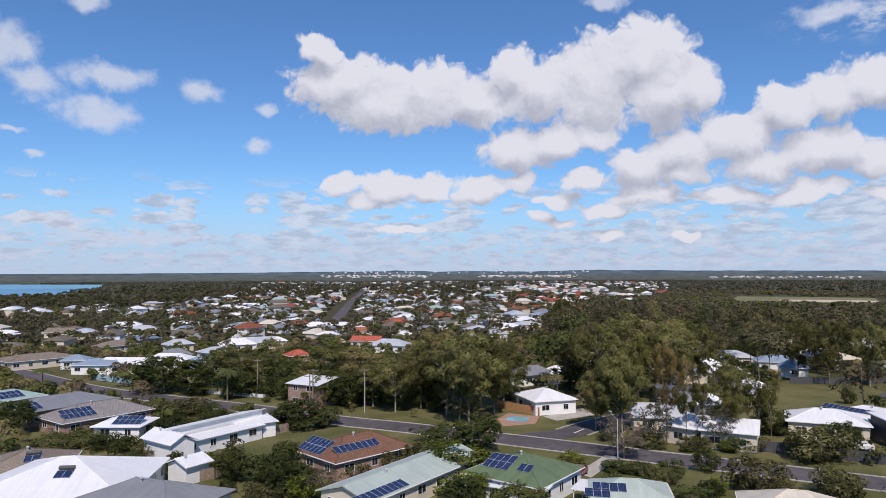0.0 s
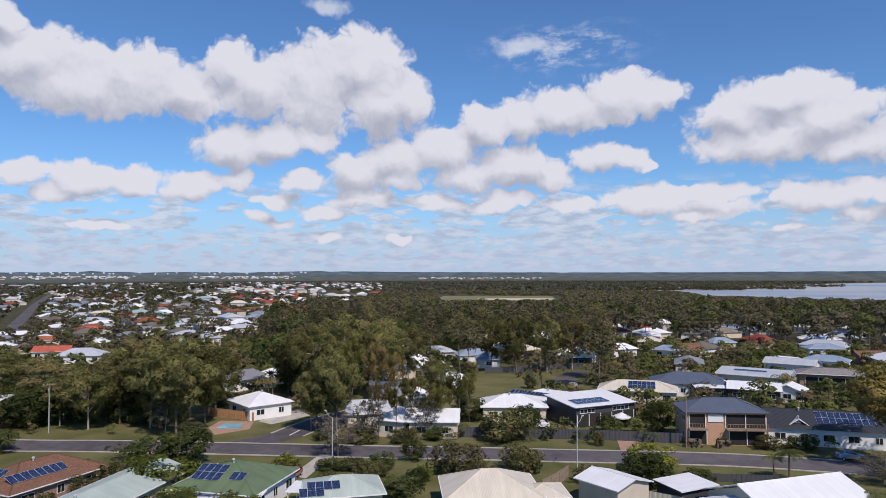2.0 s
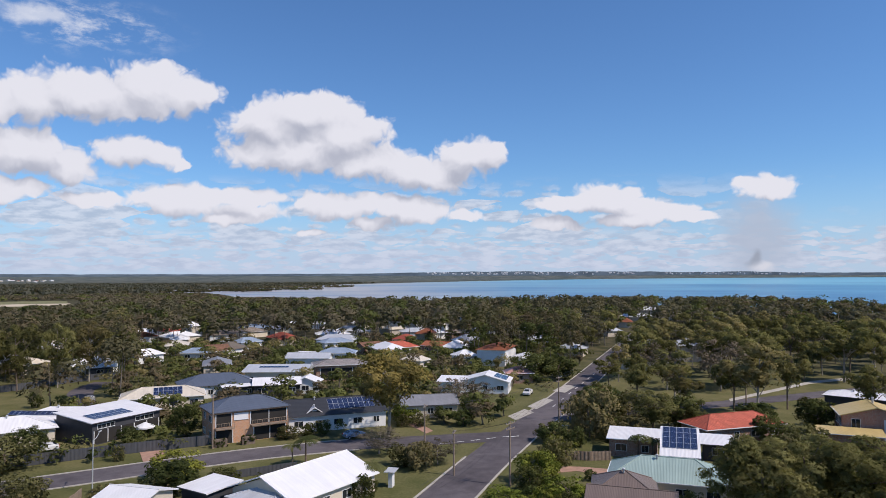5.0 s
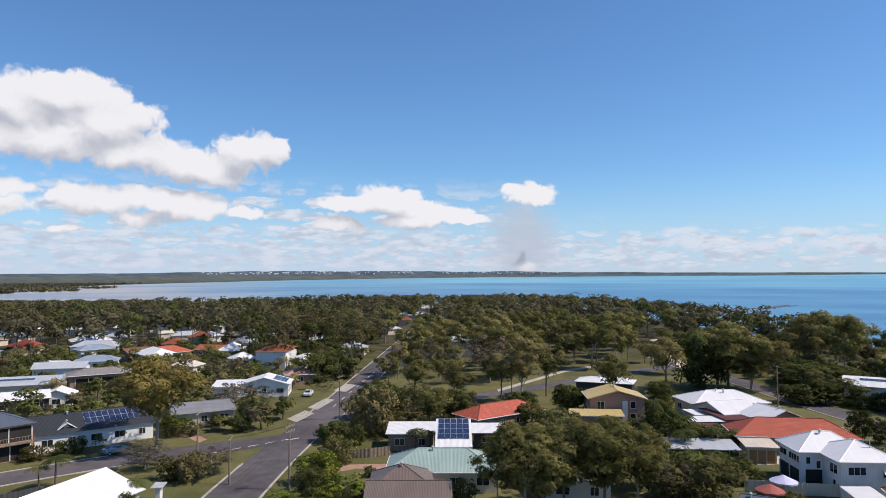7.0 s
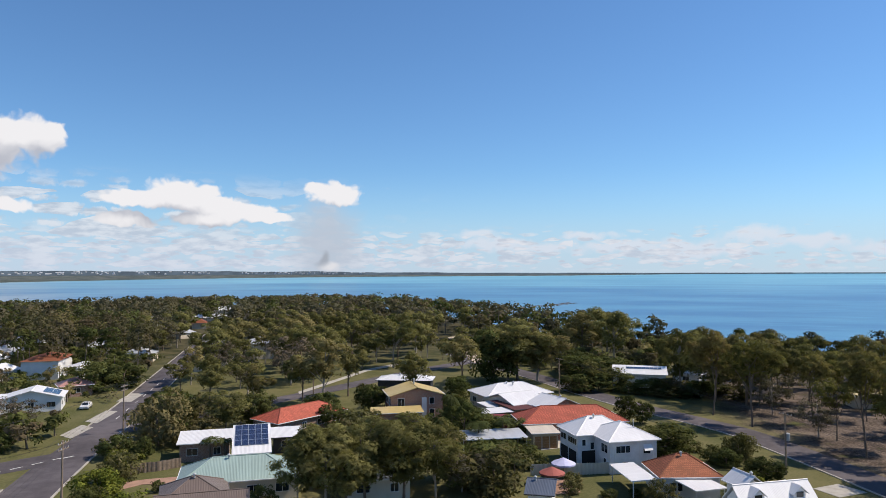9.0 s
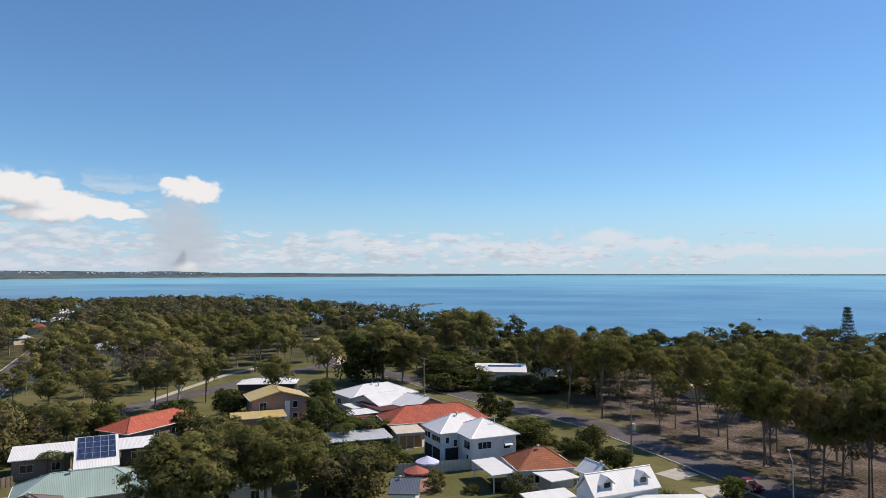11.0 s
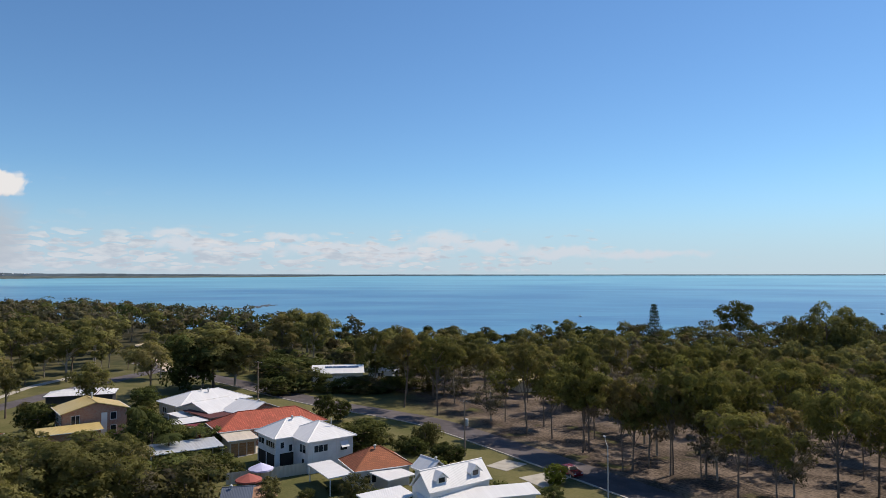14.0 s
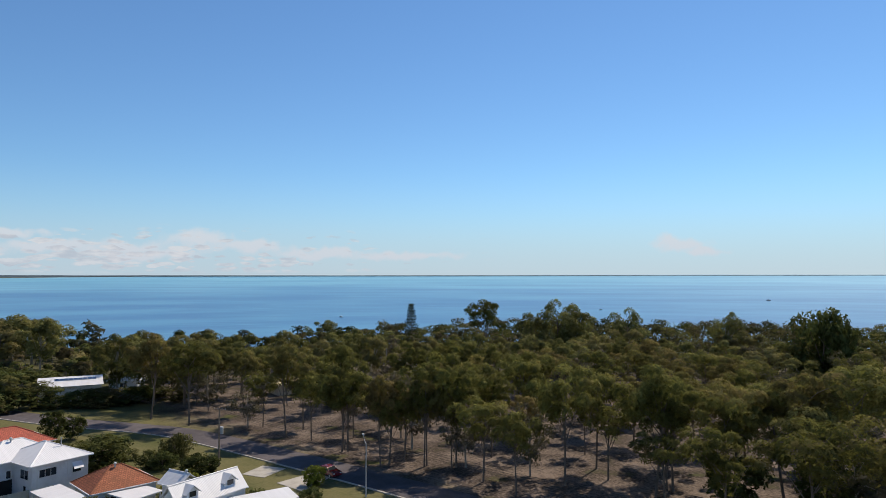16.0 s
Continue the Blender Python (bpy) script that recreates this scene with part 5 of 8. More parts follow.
def umbrella(x, y, r, mat, label):
    ob = thing("umbrella", x, y, 15, label, "umbrella")
    part("pole", cyl(bmesh.new(), (0, 0, 0), (0, 0, 2.75), 0.03, 0.03, 8), TIMBER, ob)
    bm = bmesh.new()
    rim = [bm.verts.new((r * 0.75 * math.cos(a), r * 0.75 * math.sin(a), 2.0 + 0.05 * (k % 2))) for k, a in enumerate(np.arange(0, 6.28, 0.3927))]
    low = [bm.verts.new((v.co.x * 1.0, v.co.y * 1.0, v.co.z - 0.22)) for v in rim]
    tip = bm.verts.new((0, 0, 2.85))
    for i in range(len(rim)):
        k = (i + 1) % len(rim)
        bm.faces.new((rim[i], rim[k], tip)), bm.faces.new((low[i], low[k], rim[k], rim[i]))
    part("canopy", bm, mat, ob)
    part("base", cyl(bmesh.new(), (0, 0, 0), (0, 0, 0.12), 0.3, 0.26, 12), CONCRETE, ob)
    return ob


def wires(spots, drops=(-0.25,), spread=(-1.05, -0.4, 0.4, 1.05), label="sagging overhead power lines", level=0.2):
    """Cables from pole to pole."""
    ob = thing("power_line", spots[0][0], spots[0][1], 0, label, "cable")
    inv = ob.matrix_basis.inverted()
    for k in spread:
        line = []
        for (x0, y0, z0), (x1, y1, z1) in zip(spots, spots[1:]):
            d = Vector((x1 - x0, y1 - y0, 0)).normalized()
            n = Vector((d.y, -d.x, 0)) * k
            a, b = Vector((x0, y0, z0 - level)) + n, Vector((x1, y1, z1 - level)) + n
            sag = (b - a).length * 0.02
            line += [a.lerp(b, s / 10) - Vector((0, 0, sag * 4 * (s / 10) * (1 - s / 10))) for s in range(10)]
        line.append(b)
        bm, rings_ = bmesh.new(), []
        for i, p in enumerate(line):
            d = (line[min(i + 1, len(line) - 1)] - line[max(i - 1, 0)]).normalized()
            side = Vector((d.y, -d.x, 0)).normalized() * 0.014
            up = side.cross(d)
            rings_.append([bm.verts.new(inv @ (p + q)) for q in (side, up, -side, -up)])
        for r0, r1 in zip(rings_, rings_[1:]):
            for i in range(4):
                bm.faces.new((r0[i], r0[(i + 1) % 4], r1[(i + 1) % 4], r1[i]))
        part("cable", bm, CABLE, ob)
    return ob


# ---- the houses ----

h = thing('house', -49.7, 92.9, 6, 'white metal hip roofed house with solar hot water', 'house')
wing(h, -49.7, 92.9, 6, 20.5, 19.0, 2.8, 3.0, 'hip', M_white, W_white, hotwater="f")

h = thing('house', -35.9, 85.6, -21, 'grey metal hip roofed house among gardens', 'house')
wing(h, -35.9, 85.6, -21, 16.3, 12.0, 2.8, 2.0, 'hip', M_grey, W_cream)

h = thing('house', -60.1, 101.3, 19, 'weathered beige tiled house with solar hot water', 'house')
wing(h, -60.1, 101.3, 19, 12.0, 12.0, 2.6, 2.2, 'hip', T_beige, W_cream, hotwater="f")

h = thing('house', -81.1, 148.1, 57, 'low house with a grey metal roof', 'house')
wing(h, -81.1, 148.1, 57, 19.4, 12.0, 2.8, 1.8, 'hip', M_grey, W_brick, solar=[("f",2.5,1.0,2,2)])

h = thing('house', -96.8, 154.8, 59, 'house with a teal metal roof and solar panels', 'house')
wing(h, -96.8, 154.8, 59, 12.5, 10.0, 2.8, 1.6, 'hip', M_teal, W_cream, solar=[("f",5,1.0,6,2)])

h = thing('house', -68.7, 138.4, 53, 'house with a mauve grey tiled hip roof and solar panels', 'house')
wing(h, -68.7, 138.4, 53, 18.2, 11.0, 2.6, 2.2, 'hip', T_grey, W_brick, solar=[("f",4,1.2,6,2)])

h = thing('house', -59.0, 129.7, -1, 'white metal roofed house with dark solar panels', 'house')
wing(h, -59.0, 129.7, -1, 9.2, 8.0, 2.5, 1.2, 'hip', M_white, W_white, solar=[("f",6,0.8,5,2)])

h = thing('house', -42.0, 125.4, 58, 'long white house with a high clerestory wall', 'house')
wing(h, -42.0, 125.4, 58, 21.3, 6.0, 3.2, 1.2, 'rearfall', M_white, W_white, windows=False)
wing(h, -39.0, 121.2, 56, 18.0, 3.5, 2.5, 0.3, 'skillion', M_white, W_white)
wing(h, -35.5, 129.7, 36, 7.9, 6.0, 2.7, 0.5, 'skillion', M_white, W_white)
wing(h, -45.2, 115.1, -37, 9.0, 5.0, 2.9, 1.3, 'gable', M_white, W_white, windows=False)

h = thing('shed', -37.2, 102.2, 57, 'white gabled metal garden shed', 'shed')
wing(h, -37.2, 102.2, 57, 4.9, 5.0, 2.6, 0.9, 'gable', M_white, W_white, windows=False)

h = thing('house', -13.6, 109.4, 44, 'brick house with a brown tiled roof and solar panels', 'house')
wing(h, -13.6, 109.4, 44, 15.0, 10.0, 2.6, 2.4, 'hip', T_brown, W_brick, solar=[("l",2.2,0.5,6,2),("f",5.5,1.8,8,1)])

h = thing('house', -5.0, 96.6, 55, 'long low house with pale green metal roof and solar strip', 'house')
wing(h, -5.0, 96.6, 55, 26.0, 9.0, 2.6, 1.3, 'gable', M_pale, W_cream, solar=[("f",3.5,0.3,9,1)])

h = thing('house', 11.0, 96.7, -37, 'house with a mossy green hip roof and solar panels', 'house')
wing(h, 11.0, 96.7, -37, 12.5, 12.5, 2.8, 2.3, 'hip', M_moss, W_white, solar=[("f",4.2,2.2,4,2),("f",8.4,2.6,2,1)])
wing(h, 9.2, 90.8, -30, 9.2, 3.5, 2.4, 0.3, 'skillion', M_white, W_white, solar=[("f",3.5,0.8,7,1)])

h = thing('house', 23.3, 87.9, -10, 'house with a pale green metal roof and carport', 'house')
wing(h, 23.3, 87.9, -10, 10.1, 8.0, 2.6, 1.5, 'hip', M_pale, W_cream, solar=[("f",2.5,1.5,4,1),("f",1,0.3,3,1)])
wing(h, 18.9, 90.8, -30, 3.6, 4.0, 2.3, 0.2, 'skillion', M_white, W_white, open_sides=True)

h = thing('house', 38.6, 81.3, -19, 'house with a cream metal hip roof', 'house')
wing(h, 40.6, 80.4, -19, 12.5, 10.5, 2.6, 2.3, 'hip', M_cream, W_cream)
wing(h, 46.4, 77.0, -19, 6.0, 6.0, 2.4, 0.9, 'hip', M_cream, W_cream, windows=False)

h = thing('garage', 56.3, 75.7, -77, 'large white roofed metal garage with a roller door', 'garage')
wing(h, 56.3, 75.7, -77, 7.4, 7.0, 3.0, 0.9, 'gable', M_white, W_beige, windows=False)

h = thing('shed', 65.2, 72.3, -93, 'low grey metal roofed outbuilding', 'shed')
wing(h, 65.2, 72.3, -93, 5.9, 6.0, 2.4, 0.3, 'skillion', M_white, W_dark, windows=False)

h = thing('house', 72.1, 61.9, -5, 'low house with white and grey metal roof', 'house')
wing(h, 72.1, 61.9, -5, 15.9, 12.0, 2.8, 2.2, 'gable', M_white, W_cream)
wing(h, 66.9, 61.9, -91, 8.6, 10.0, 2.6, 1.2, 'hip', M_lgrey, W_dark)

h = thing('house', 95.3, 96.7, -28, 'two storey orange brick house with blue metal roof and balcony', 'house')
wing(h, 95.3, 96.7, -28, 14.5, 9.0, 5.6, 1.8, 'hip', M_blue, W_orange, storeys=2,keep_clear=[(0,9)])
facade(h, 95.3, 96.7, -28, 9.0, [("opening", 0.4, 0.1, 6.4, 2.4), ("opening", -0.2, 3.0, 6.6, 5.3), ("balcony", -0.2, 2.9, 6.6, 0), ("opening", -6.4, 3.0, -3.6, 5.3), ("panel", -3.2, 4.0, -0.6, 5.3), ("opening", -6.4, 0.1, -3.4, 2.4), ("balcony", -6.6, 2.9, -3.4, 0)])

h = thing('house', 111.2, 88.4, -40, 'white house with a black metal gable roof and solar panels', 'house')
wing(h, 111.2, 88.4, -40, 20.0, 10.0, 3.0, 2.4, 'gable', M_black, W_white, solar=[("f", 13.0, 1.6, 9, 2)])
wing(h, 106.6, 90.0, -40, 5.0, 5.0, 2.8, 1.6, 'gabley', M_white, W_white, windows=False)

h = thing('house', 70.4, 128.5, -25, 'white metal roofed house behind a dark fence', 'house')
wing(h, 70.4, 128.5, -25, 13.6, 10.0, 3.0, 1.8, 'hip', M_white, W_cream)

h = thing('house', 82.1, 131.1, -62, 'white metal roofed house with solar panels', 'house')
wing(h, 82.1, 131.1, -62, 14.9, 9.0, 3.0, 1.4, 'hip', M_white, W_cream, solar=[("f",3,1.2,10,1)])

h = thing('house', 83.7, 120.0, 2, 'dark clad house with a white skillion roof and shaded verandah', 'house')
wing(h, 83.7, 120.0, 2, 15.3, 11.0, 3.9, 1.0, 'skillion', M_white, W_dark, windows=False,solar=[("f",6,2,8,2)])
facade(h, 83.7, 120.0, 2, 11.0, [("opening", -6.9, 0.2, 6.9, 2.5), ("window", -6.2, 2.8, -2.7, 3.5), ("window", 1.7, 2.8, 5.7, 3.5)])

h = thing('house', 107.1, 134.2, -39, 'house with a cream metal hip roof and solar panels', 'house')
wing(h, 107.1, 134.2, -39, 18.1, 9.0, 2.8, 1.8, 'hip', M_cream, W_cream, solar=[("f",10,1.0,6,2)])

h = thing('house', 125.0, 136.8, -33, 'house with a slate blue hip roof', 'house')
wing(h, 125.0, 136.8, -33, 18.5, 11.0, 3.0, 2.2, 'hip', M_blue, W_white)

h = thing('house', 112.4, 21.6, -79, 'brick house with white skillion roof and large solar array', 'house')
wing(h, 112.4, 21.6, -79, 5.9, 9.0, 2.8, 2.5, 'skillion', M_white, W_brick, solar=[("f",2.95,2.4,5,4)])
wing(h, 118.3, 30.2, -79, 8.5, 7.0, 2.9, 0.6, 'skillion', M_white, W_brick)
wing(h, 122.0, 17.6, -79, 5.3, 6.0, 2.6, 0.5, 'skillion', M_white, W_dark)

h = thing('house', 98.2, 20.5, -79, 'house with a teal green metal hip roof', 'house')
wing(h, 98.2, 20.5, -79, 15.8, 9.0, 2.8, 2.2, 'hip', M_teal, W_cream)

h = thing('house', 89.7, 24.2, -74, 'house with a dark brown metal gable roof', 'house')
wing(h, 89.7, 24.2, -74, 8.2, 8.0, 2.8, 2.0, 'hip', M_brown, W_cream)

h = thing('house', 137.6, 17.2, -42, 'low house with a red tiled roof', 'house')
wing(h, 137.6, 17.2, -42, 17.6, 8.0, 2.8, 1.8, 'hip', T_red, W_brick)

h = thing('house', 181.0, -66.5, -110, 'long white roofed beach house with a row of solar panels', 'house')
wing(h, 181.0, -66.5, -110, 14.2, 8.0, 3.6, 1.3, 'skillion', M_white, W_white, solar=[("f", 8.2, 4.6, 9, 1)])

h = thing('house', -30.0, 159.7, -27, 'two storey house with a white roof and timber balcony', 'house')
wing(h, -30.0, 159.7, -27, 9.0, 8.0, 5.2, 0.9, 'skillion', M_white, W_brick, storeys=2)

h = thing('house', 22.4, 153.1, 17, 'low white house with a double garage', 'house')
wing(h, 22.4, 153.1, 17, 10.3, 11.0, 2.9, 1.9, 'hip', M_white, W_white)

h = thing('house', 43.9, 125.3, -44, 'white roofed house with cream walls behind gum trees', 'house')
wing(h, 43.9, 125.3, -44, 6.4, 9.0, 3.0, 1.5, 'hip', M_white, W_cream)

h = thing('house', 49.9, 121.7, -26, 'white roofed house with cream walls and a patio', 'house')
wing(h, 49.9, 121.7, -26, 9.7, 9.0, 3.0, 1.6, 'gable', M_white, W_cream)

h = thing('pavilion', 88.4, -19.5, -108, 'garden pavilion with a ribbed slate blue roof', 'pavilion')
wing(h, 88.4, -19.5, -108, 3.8, 7.0, 2.7, 1.0, 'gable', M_blue, W_white, windows=False)

h = thing('house', 84.1, 21.8, -79, 'low house with a ribbed brown roof at a lawn', 'house')
wing(h, 84.1, 21.8, -79, 10.7, 7.0, 2.8, 1.6, 'gable', M_brown, W_cream)

h = thing('garden_cabinet', 83.0, 55.6, -74, 'pale blue steel cabinet box in a garden', 'garden_cabinet')
wing(h, 83.0, 55.6, -74, 1.5, 2.0, 2.2, 0.1, 'skillion', M_lgrey, W_white, windows=False)

h = thing('house', 147.6, -5.1, -81, 'two storey brown brick house with a mustard gable roof', 'house')
wing(h, 147.6, -5.1, -81, 11.7, 9.1, 5.0, 1.61, 'gabley', M_mustard, W_brown, storeys=2,windows=False)
facade(h, 147.6, -5.1, -81, 9.1, [('panel', 1.0, 0.3, 2.0, 4.6), ('window', 2.6, 3.2, 3.6, 4.5), ('window', -4.0, 3.0, -2.6, 4.5), ('opening', -4.3, 0.1, -2.0, 2.3), ('window', 2.6, 0.8, 3.6, 2.1)])
facade(h, 147.6, -5.1, -171, 11.7, [('window', -2.0, 3.0, 0.5, 4.4), ('window', 1.5, 3.0, 3.0, 4.4), ('opening', -2.5, 0.1, 3.0, 2.3)])
chimney(h, 147.6, -5.1, -81, 0.3, 0.9, 6.0, 1.6)

h = thing('house', 169.3, -4.1, -100, 'two storey house with a white metal roof', 'house')
wing(h, 169.3, -4.1, -100, 13.6, 7.0, 4.6, 0.9, 'hip', M_white, W_dark, storeys=2)

h = thing('annex', 139.9, -1.5, -84, 'low mustard roofed annex beside a brick house', 'annex')
wing(h, 139.9, -1.5, -84, 10.4, 5.0, 2.6, 0.4, 'skillion', M_mustard, W_brown, windows=False)

h = thing('house', 158.2, -27.7, -72, 'low house complex with white metal roofs', 'house')
wing(h, 158.2, -27.7, -72, 16.7, 10.6, 3.0, 2.0, 'hip', M_white, W_cream)
wing(h, 156.7, -22.3, -158, 6.8, 4.0, 2.6, 0.3, 'skillion', M_white, W_dark, open_sides=True)
wing(h, 148.4, -27.1, -64, 9.1, 11.0, 2.9, 1.6, 'gable', M_white, W_cream, windows=False)
wing(h, 142.1, -34.0, -65, 9.1, 8.0, 2.9, 1.8, 'gabley', M_white, W_brown)
roof_vent(h, 157.0, -28.1, 5.0)

h = thing('shade_sail', 143.6, -26.5, -69, 'maroon shade sail on steel posts over a yard', 'shade_sail')
wing(h, 143.6, -26.5, -69, 7.0, 9.9, 2.7, 0.3, 'skillion', M_maroon, W_dark, open_sides=True)

h = thing('carport', 146.6, -21.4, -71, 'small white flat roofed carport', 'carport')
wing(h, 146.6, -21.4, -71, 4.0, 5.3, 2.3, 0.12, 'skillion', M_white, W_beige, open_sides=True)

h = thing('shed', 139.1, -21.1, -75, 'white flat roofed garden shed', 'shed')
wing(h, 139.1, -21.1, -75, 6.7, 4.9, 2.4, 0.12, 'skillion', M_white, W_dark, windows=False)

h = thing('container', 133.6, -21.5, -88, 'dark red ribbed storage container beside a house', 'container')
wing(h, 133.6, -21.5, -88, 3.0, 2.6, 2.5, 0.04, 'skillion', RED_STEEL, RED_STEEL, windows=False)

h = thing('house', 128.4, -33.5, -87, 'long house with a red tiled hip roof', 'house')
wing(h, 128.4, -33.5, -87, 19.9, 9.3, 3.0, 2.3, 'hip', T_red, W_brown)

h = thing('garage', 121.4, -26.7, -88, 'beige flat roofed garage with brown doors', 'garage')
wing(h, 121.4, -26.7, -88, 5.2, 7.2, 2.6, 0.2, 'skillion', M_cream, W_beige, windows=False)
facade(h, 121.4, -26.7, -88, 7.2, [('garage_door', -1.9, 0.0, -0.77, 2.1), ('garage_door', -0.57, 0.0, 0.57, 2.1), ('garage_door', 0.77, 0.0, 1.9, 2.1)])

h = thing('shed', 118.6, -17.5, -85, 'open shed with a pale metal roof', 'shed')
wing(h, 118.6, -17.5, -85, 11.3, 5.9, 2.4, 0.3, 'skillion', M_lgrey, W_beige, open_sides=True)

h = thing('house', 106.8, -36.1, -81, 'two storey white weatherboard house with white metal roof', 'house')
wing(h, 106.8, -36.1, -81, 8.6, 9.0, 4.8, 2.0, 'hip', M_white, W_board, storeys=2,windows=False)
facade(h, 106.8, -36.1, -81, 9.0, [('hood', 1.5, 3.4, 2.9, 4.2), ('window', -2.9, 3.1, -0.6, 4.1), ('window', -1.9, 1.2, -0.9, 1.7), ('window', 1.6, 2.8, 2.8, 3.7), ('seam', -3.2, 0.1, -3.1, 4.6), ('seam', 0.9, 0.1, 1.0, 4.6), ('seam', 3.1, 0.1, 3.2, 4.6)])
facade(h, 106.8, -36.1, -171, 8.6, [('window', 1.2, 2.9, 3.2, 4.1), ('window', 2.0, 0.5, 2.7, 2.0)])
chimney(h, 106.8, -36.1, -81, 1.2, -1.8, 5.8, 1.5, 0.13)
wing(h, 110.8, -33.2, -81, 10.0, 7.6, 4.8, 2.1, 'hip', M_white, W_board, storeys=2,windows=False)
facade(h, 110.8, -33.2, -171, 10.0, [('opening', -3.2, 0.1, 3.2, 2.2), ('window', -3.2, 3.2, -1.0, 4.1), ('window', -0.2, 3.2, 3.0, 4.1)])
facade(h, 110.8, -33.2, -81, 7.6, [('window', -3.8, 3.2, -3.2, 4.1), ('window', -2.4, 2.6, -1.8, 3.6), ('opening', -4.0, 0.1, -1.4, 2.4)])

h = thing('house', 93.9, -40.3, -93, 'house with a terracotta tiled hip roof and white awnings', 'house')
wing(h, 93.9, -40.3, -93, 8.8, 7.5, 2.8, 2.2, 'hip', T_terra, W_white)
wing(h, 94.8, -33.7, -178, 8.4, 3.5, 2.4, 0.15, 'skillion', M_white, W_white, open_sides=True)
wing(h, 88.5, -40.5, -78, 4.7, 4.5, 2.4, 0.15, 'skillion', M_white, W_white, open_sides=True)

h = thing('house', 76.9, -43.4, -81, 'white ribbed metal gable house with two dormers', 'house')
wing(h, 76.9, -43.4, -81, 10.0, 4.1, 3.9, 2.12, 'gable', M_white, W_white, windows=False,over=0.25)
for k in (-2.7, 2.7):
    dormer(h, 76.9, -43.4, -81, k, 4.1, 3.9, 2.12, M_white)
facade(h, 76.9, -43.4, -171, 10.0, [('window', -0.9, 3.6999999999999997, 0.9, 4.7)])
wing(h, 73.6, -45.3, -103, 15.1, 3.4, 2.9, 0.4, 'skillion', M_white, W_white)
wing(h, 79.2, -35.4, -83, 6.4, 3.5, 2.7, 0.3, 'skillion', M_white, W_white)
wing(h, 84.5, -44.3, -79, 3.6, 4.0, 3.7, 1.3, 'gabley', M_white, W_white, windows=False)

h = thing('house', 96.0, 1.5, -86, 'low white metal roofed house half hidden under gum trees', 'house')
wing(h, 96.0, 1.5, -86, 9.2, 5.6, 2.7, 1.0, 'hip', M_white, W_cream)


# ---- single trees and shrubs ----
plant('dense', 135.6, 10.7, 5.8, 6.1)
plant('oliveshrub', 132.3, 5.1, 5.1, 7.6)
plant('gum', 132.8, 30.4, 9.3, 10.0)
plant('dense', 138.3, 25.6, 8.0, 8.0)
plant('oliveshrub', 125.9, 34.4, 4.9, 8.5)
plant('bright', 1.3, 104.4, 5.6, 9.4)
plant('bright', 4.9, 103.9, 4.1, 6.8)
plant('oliveshrub', -4.2, 108.7, 3.7, 6.2)
plant('dense', 0.7, 161.9, 10.2, 11.9)
plant('gum', -1.5, 162.9, 16.3, 14.6)
plant('gum', 8.3, 155.4, 17.1, 15.2)
plant('gum', 13.5, 156.3, 15.0, 11.5)
plant('feather', 3.1, 141.0, 7.4, 6.9)
plant('dense', 64.5, 79.6, 5.1, 7.5)
plant('gum', 157.9, -76.2, 15.6, 15.0)
plant('gum', 151.5, -80.3, 16.3, 16.1)
plant('gum', 184.0, -82.8, 15.0, 14.0)
plant('parkgum', 185.6, -80.3, 14.5, 11.5)
plant('dense', 167.3, -63.3, 4.2, 7.3)
plant('oliveshrub', 164.7, -67.4, 3.3, 8.0)
plant('shrub', 163.5, -71.9, 2.9, 7.3)
plant('dense', 165.2, -78.3, 3.6, 8.9)
plant('oliveshrub', 161.4, -82.6, 3.3, 8.9)
plant('shrub', 170.0, -59.8, 2.9, 6.6)
plant('dense', 184.7, -62.1, 5.1, 9.5)
plant('gum', 175.9, -53.7, 8.3, 9.0)
plant('feather', 36.9, 120.4, 8.4, 6.2)
plant('feather', 46.6, 119.5, 7.9, 6.3)
plant('parkgum', 50.0, 120.2, 9.8, 5.0)
plant('parkgum', 55.2, 122.1, 11.7, 4.8)
plant('oliveshrub', 35.3, 119.6, 2.6, 5.1)
plant('oliveshrub', 42.7, 118.4, 2.6, 6.2)
plant('shrub', 48.9, 117.6, 2.4, 5.2)
plant('oliveshrub', 52.5, 118.3, 2.4, 5.3)
plant('gum', 32.8, 128.7, 15.1, 9.1)
plant('gum', 29.6, 132.0, 12.8, 7.1)
plant('dense', 32.8, 179.7, 7.2, 10.4)
plant('dense', 38.2, 171.3, 8.3, 11.4)
plant('dense', 44.1, 167.3, 9.4, 11.3)
plant('shrub', 26.0, 105.9, 1.7, 4.4)
plant('bright', 20.4, 110.0, 1.9, 4.0)
plant('shrub', 107.1, -53.1, 2.4, 3.5)
plant('shrub', 97.5, -53.6, 3.3, 4.7)
plant('oliveshrub', 109.3, -56.8, 4.2, 5.0)
plant('dense', 114.3, -47.1, 5.1, 8.1)
plant('bright', 80.6, -62.8, 2.9, 3.2)
plant('dense', 136.3, -47.2, 6.1, 4.9)
plant('dense', 136.0, -50.5, 4.8, 4.7)
plant('oliveshrub', 114.3, -51.0, 1.8, 3.1)
plant('shrub', 132.7, -36.7, 1.6, 3.4)
plant('palm', 148.6, -3.4, 5.2, 5.5)
plant('palm', 119.2, -15.3, 4.7, 5.4)
plant('dense', 135.9, -13.8, 6.2, 6.7)
plant('dense', 128.7, -9.9, 5.3, 6.3)
plant('oliveshrub', 108.9, -19.6, 3.0, 5.4)
plant('shrub', 106.5, -22.5, 2.2, 4.0)
plant('dense', 108.6, -16.7, 4.2, 4.5)
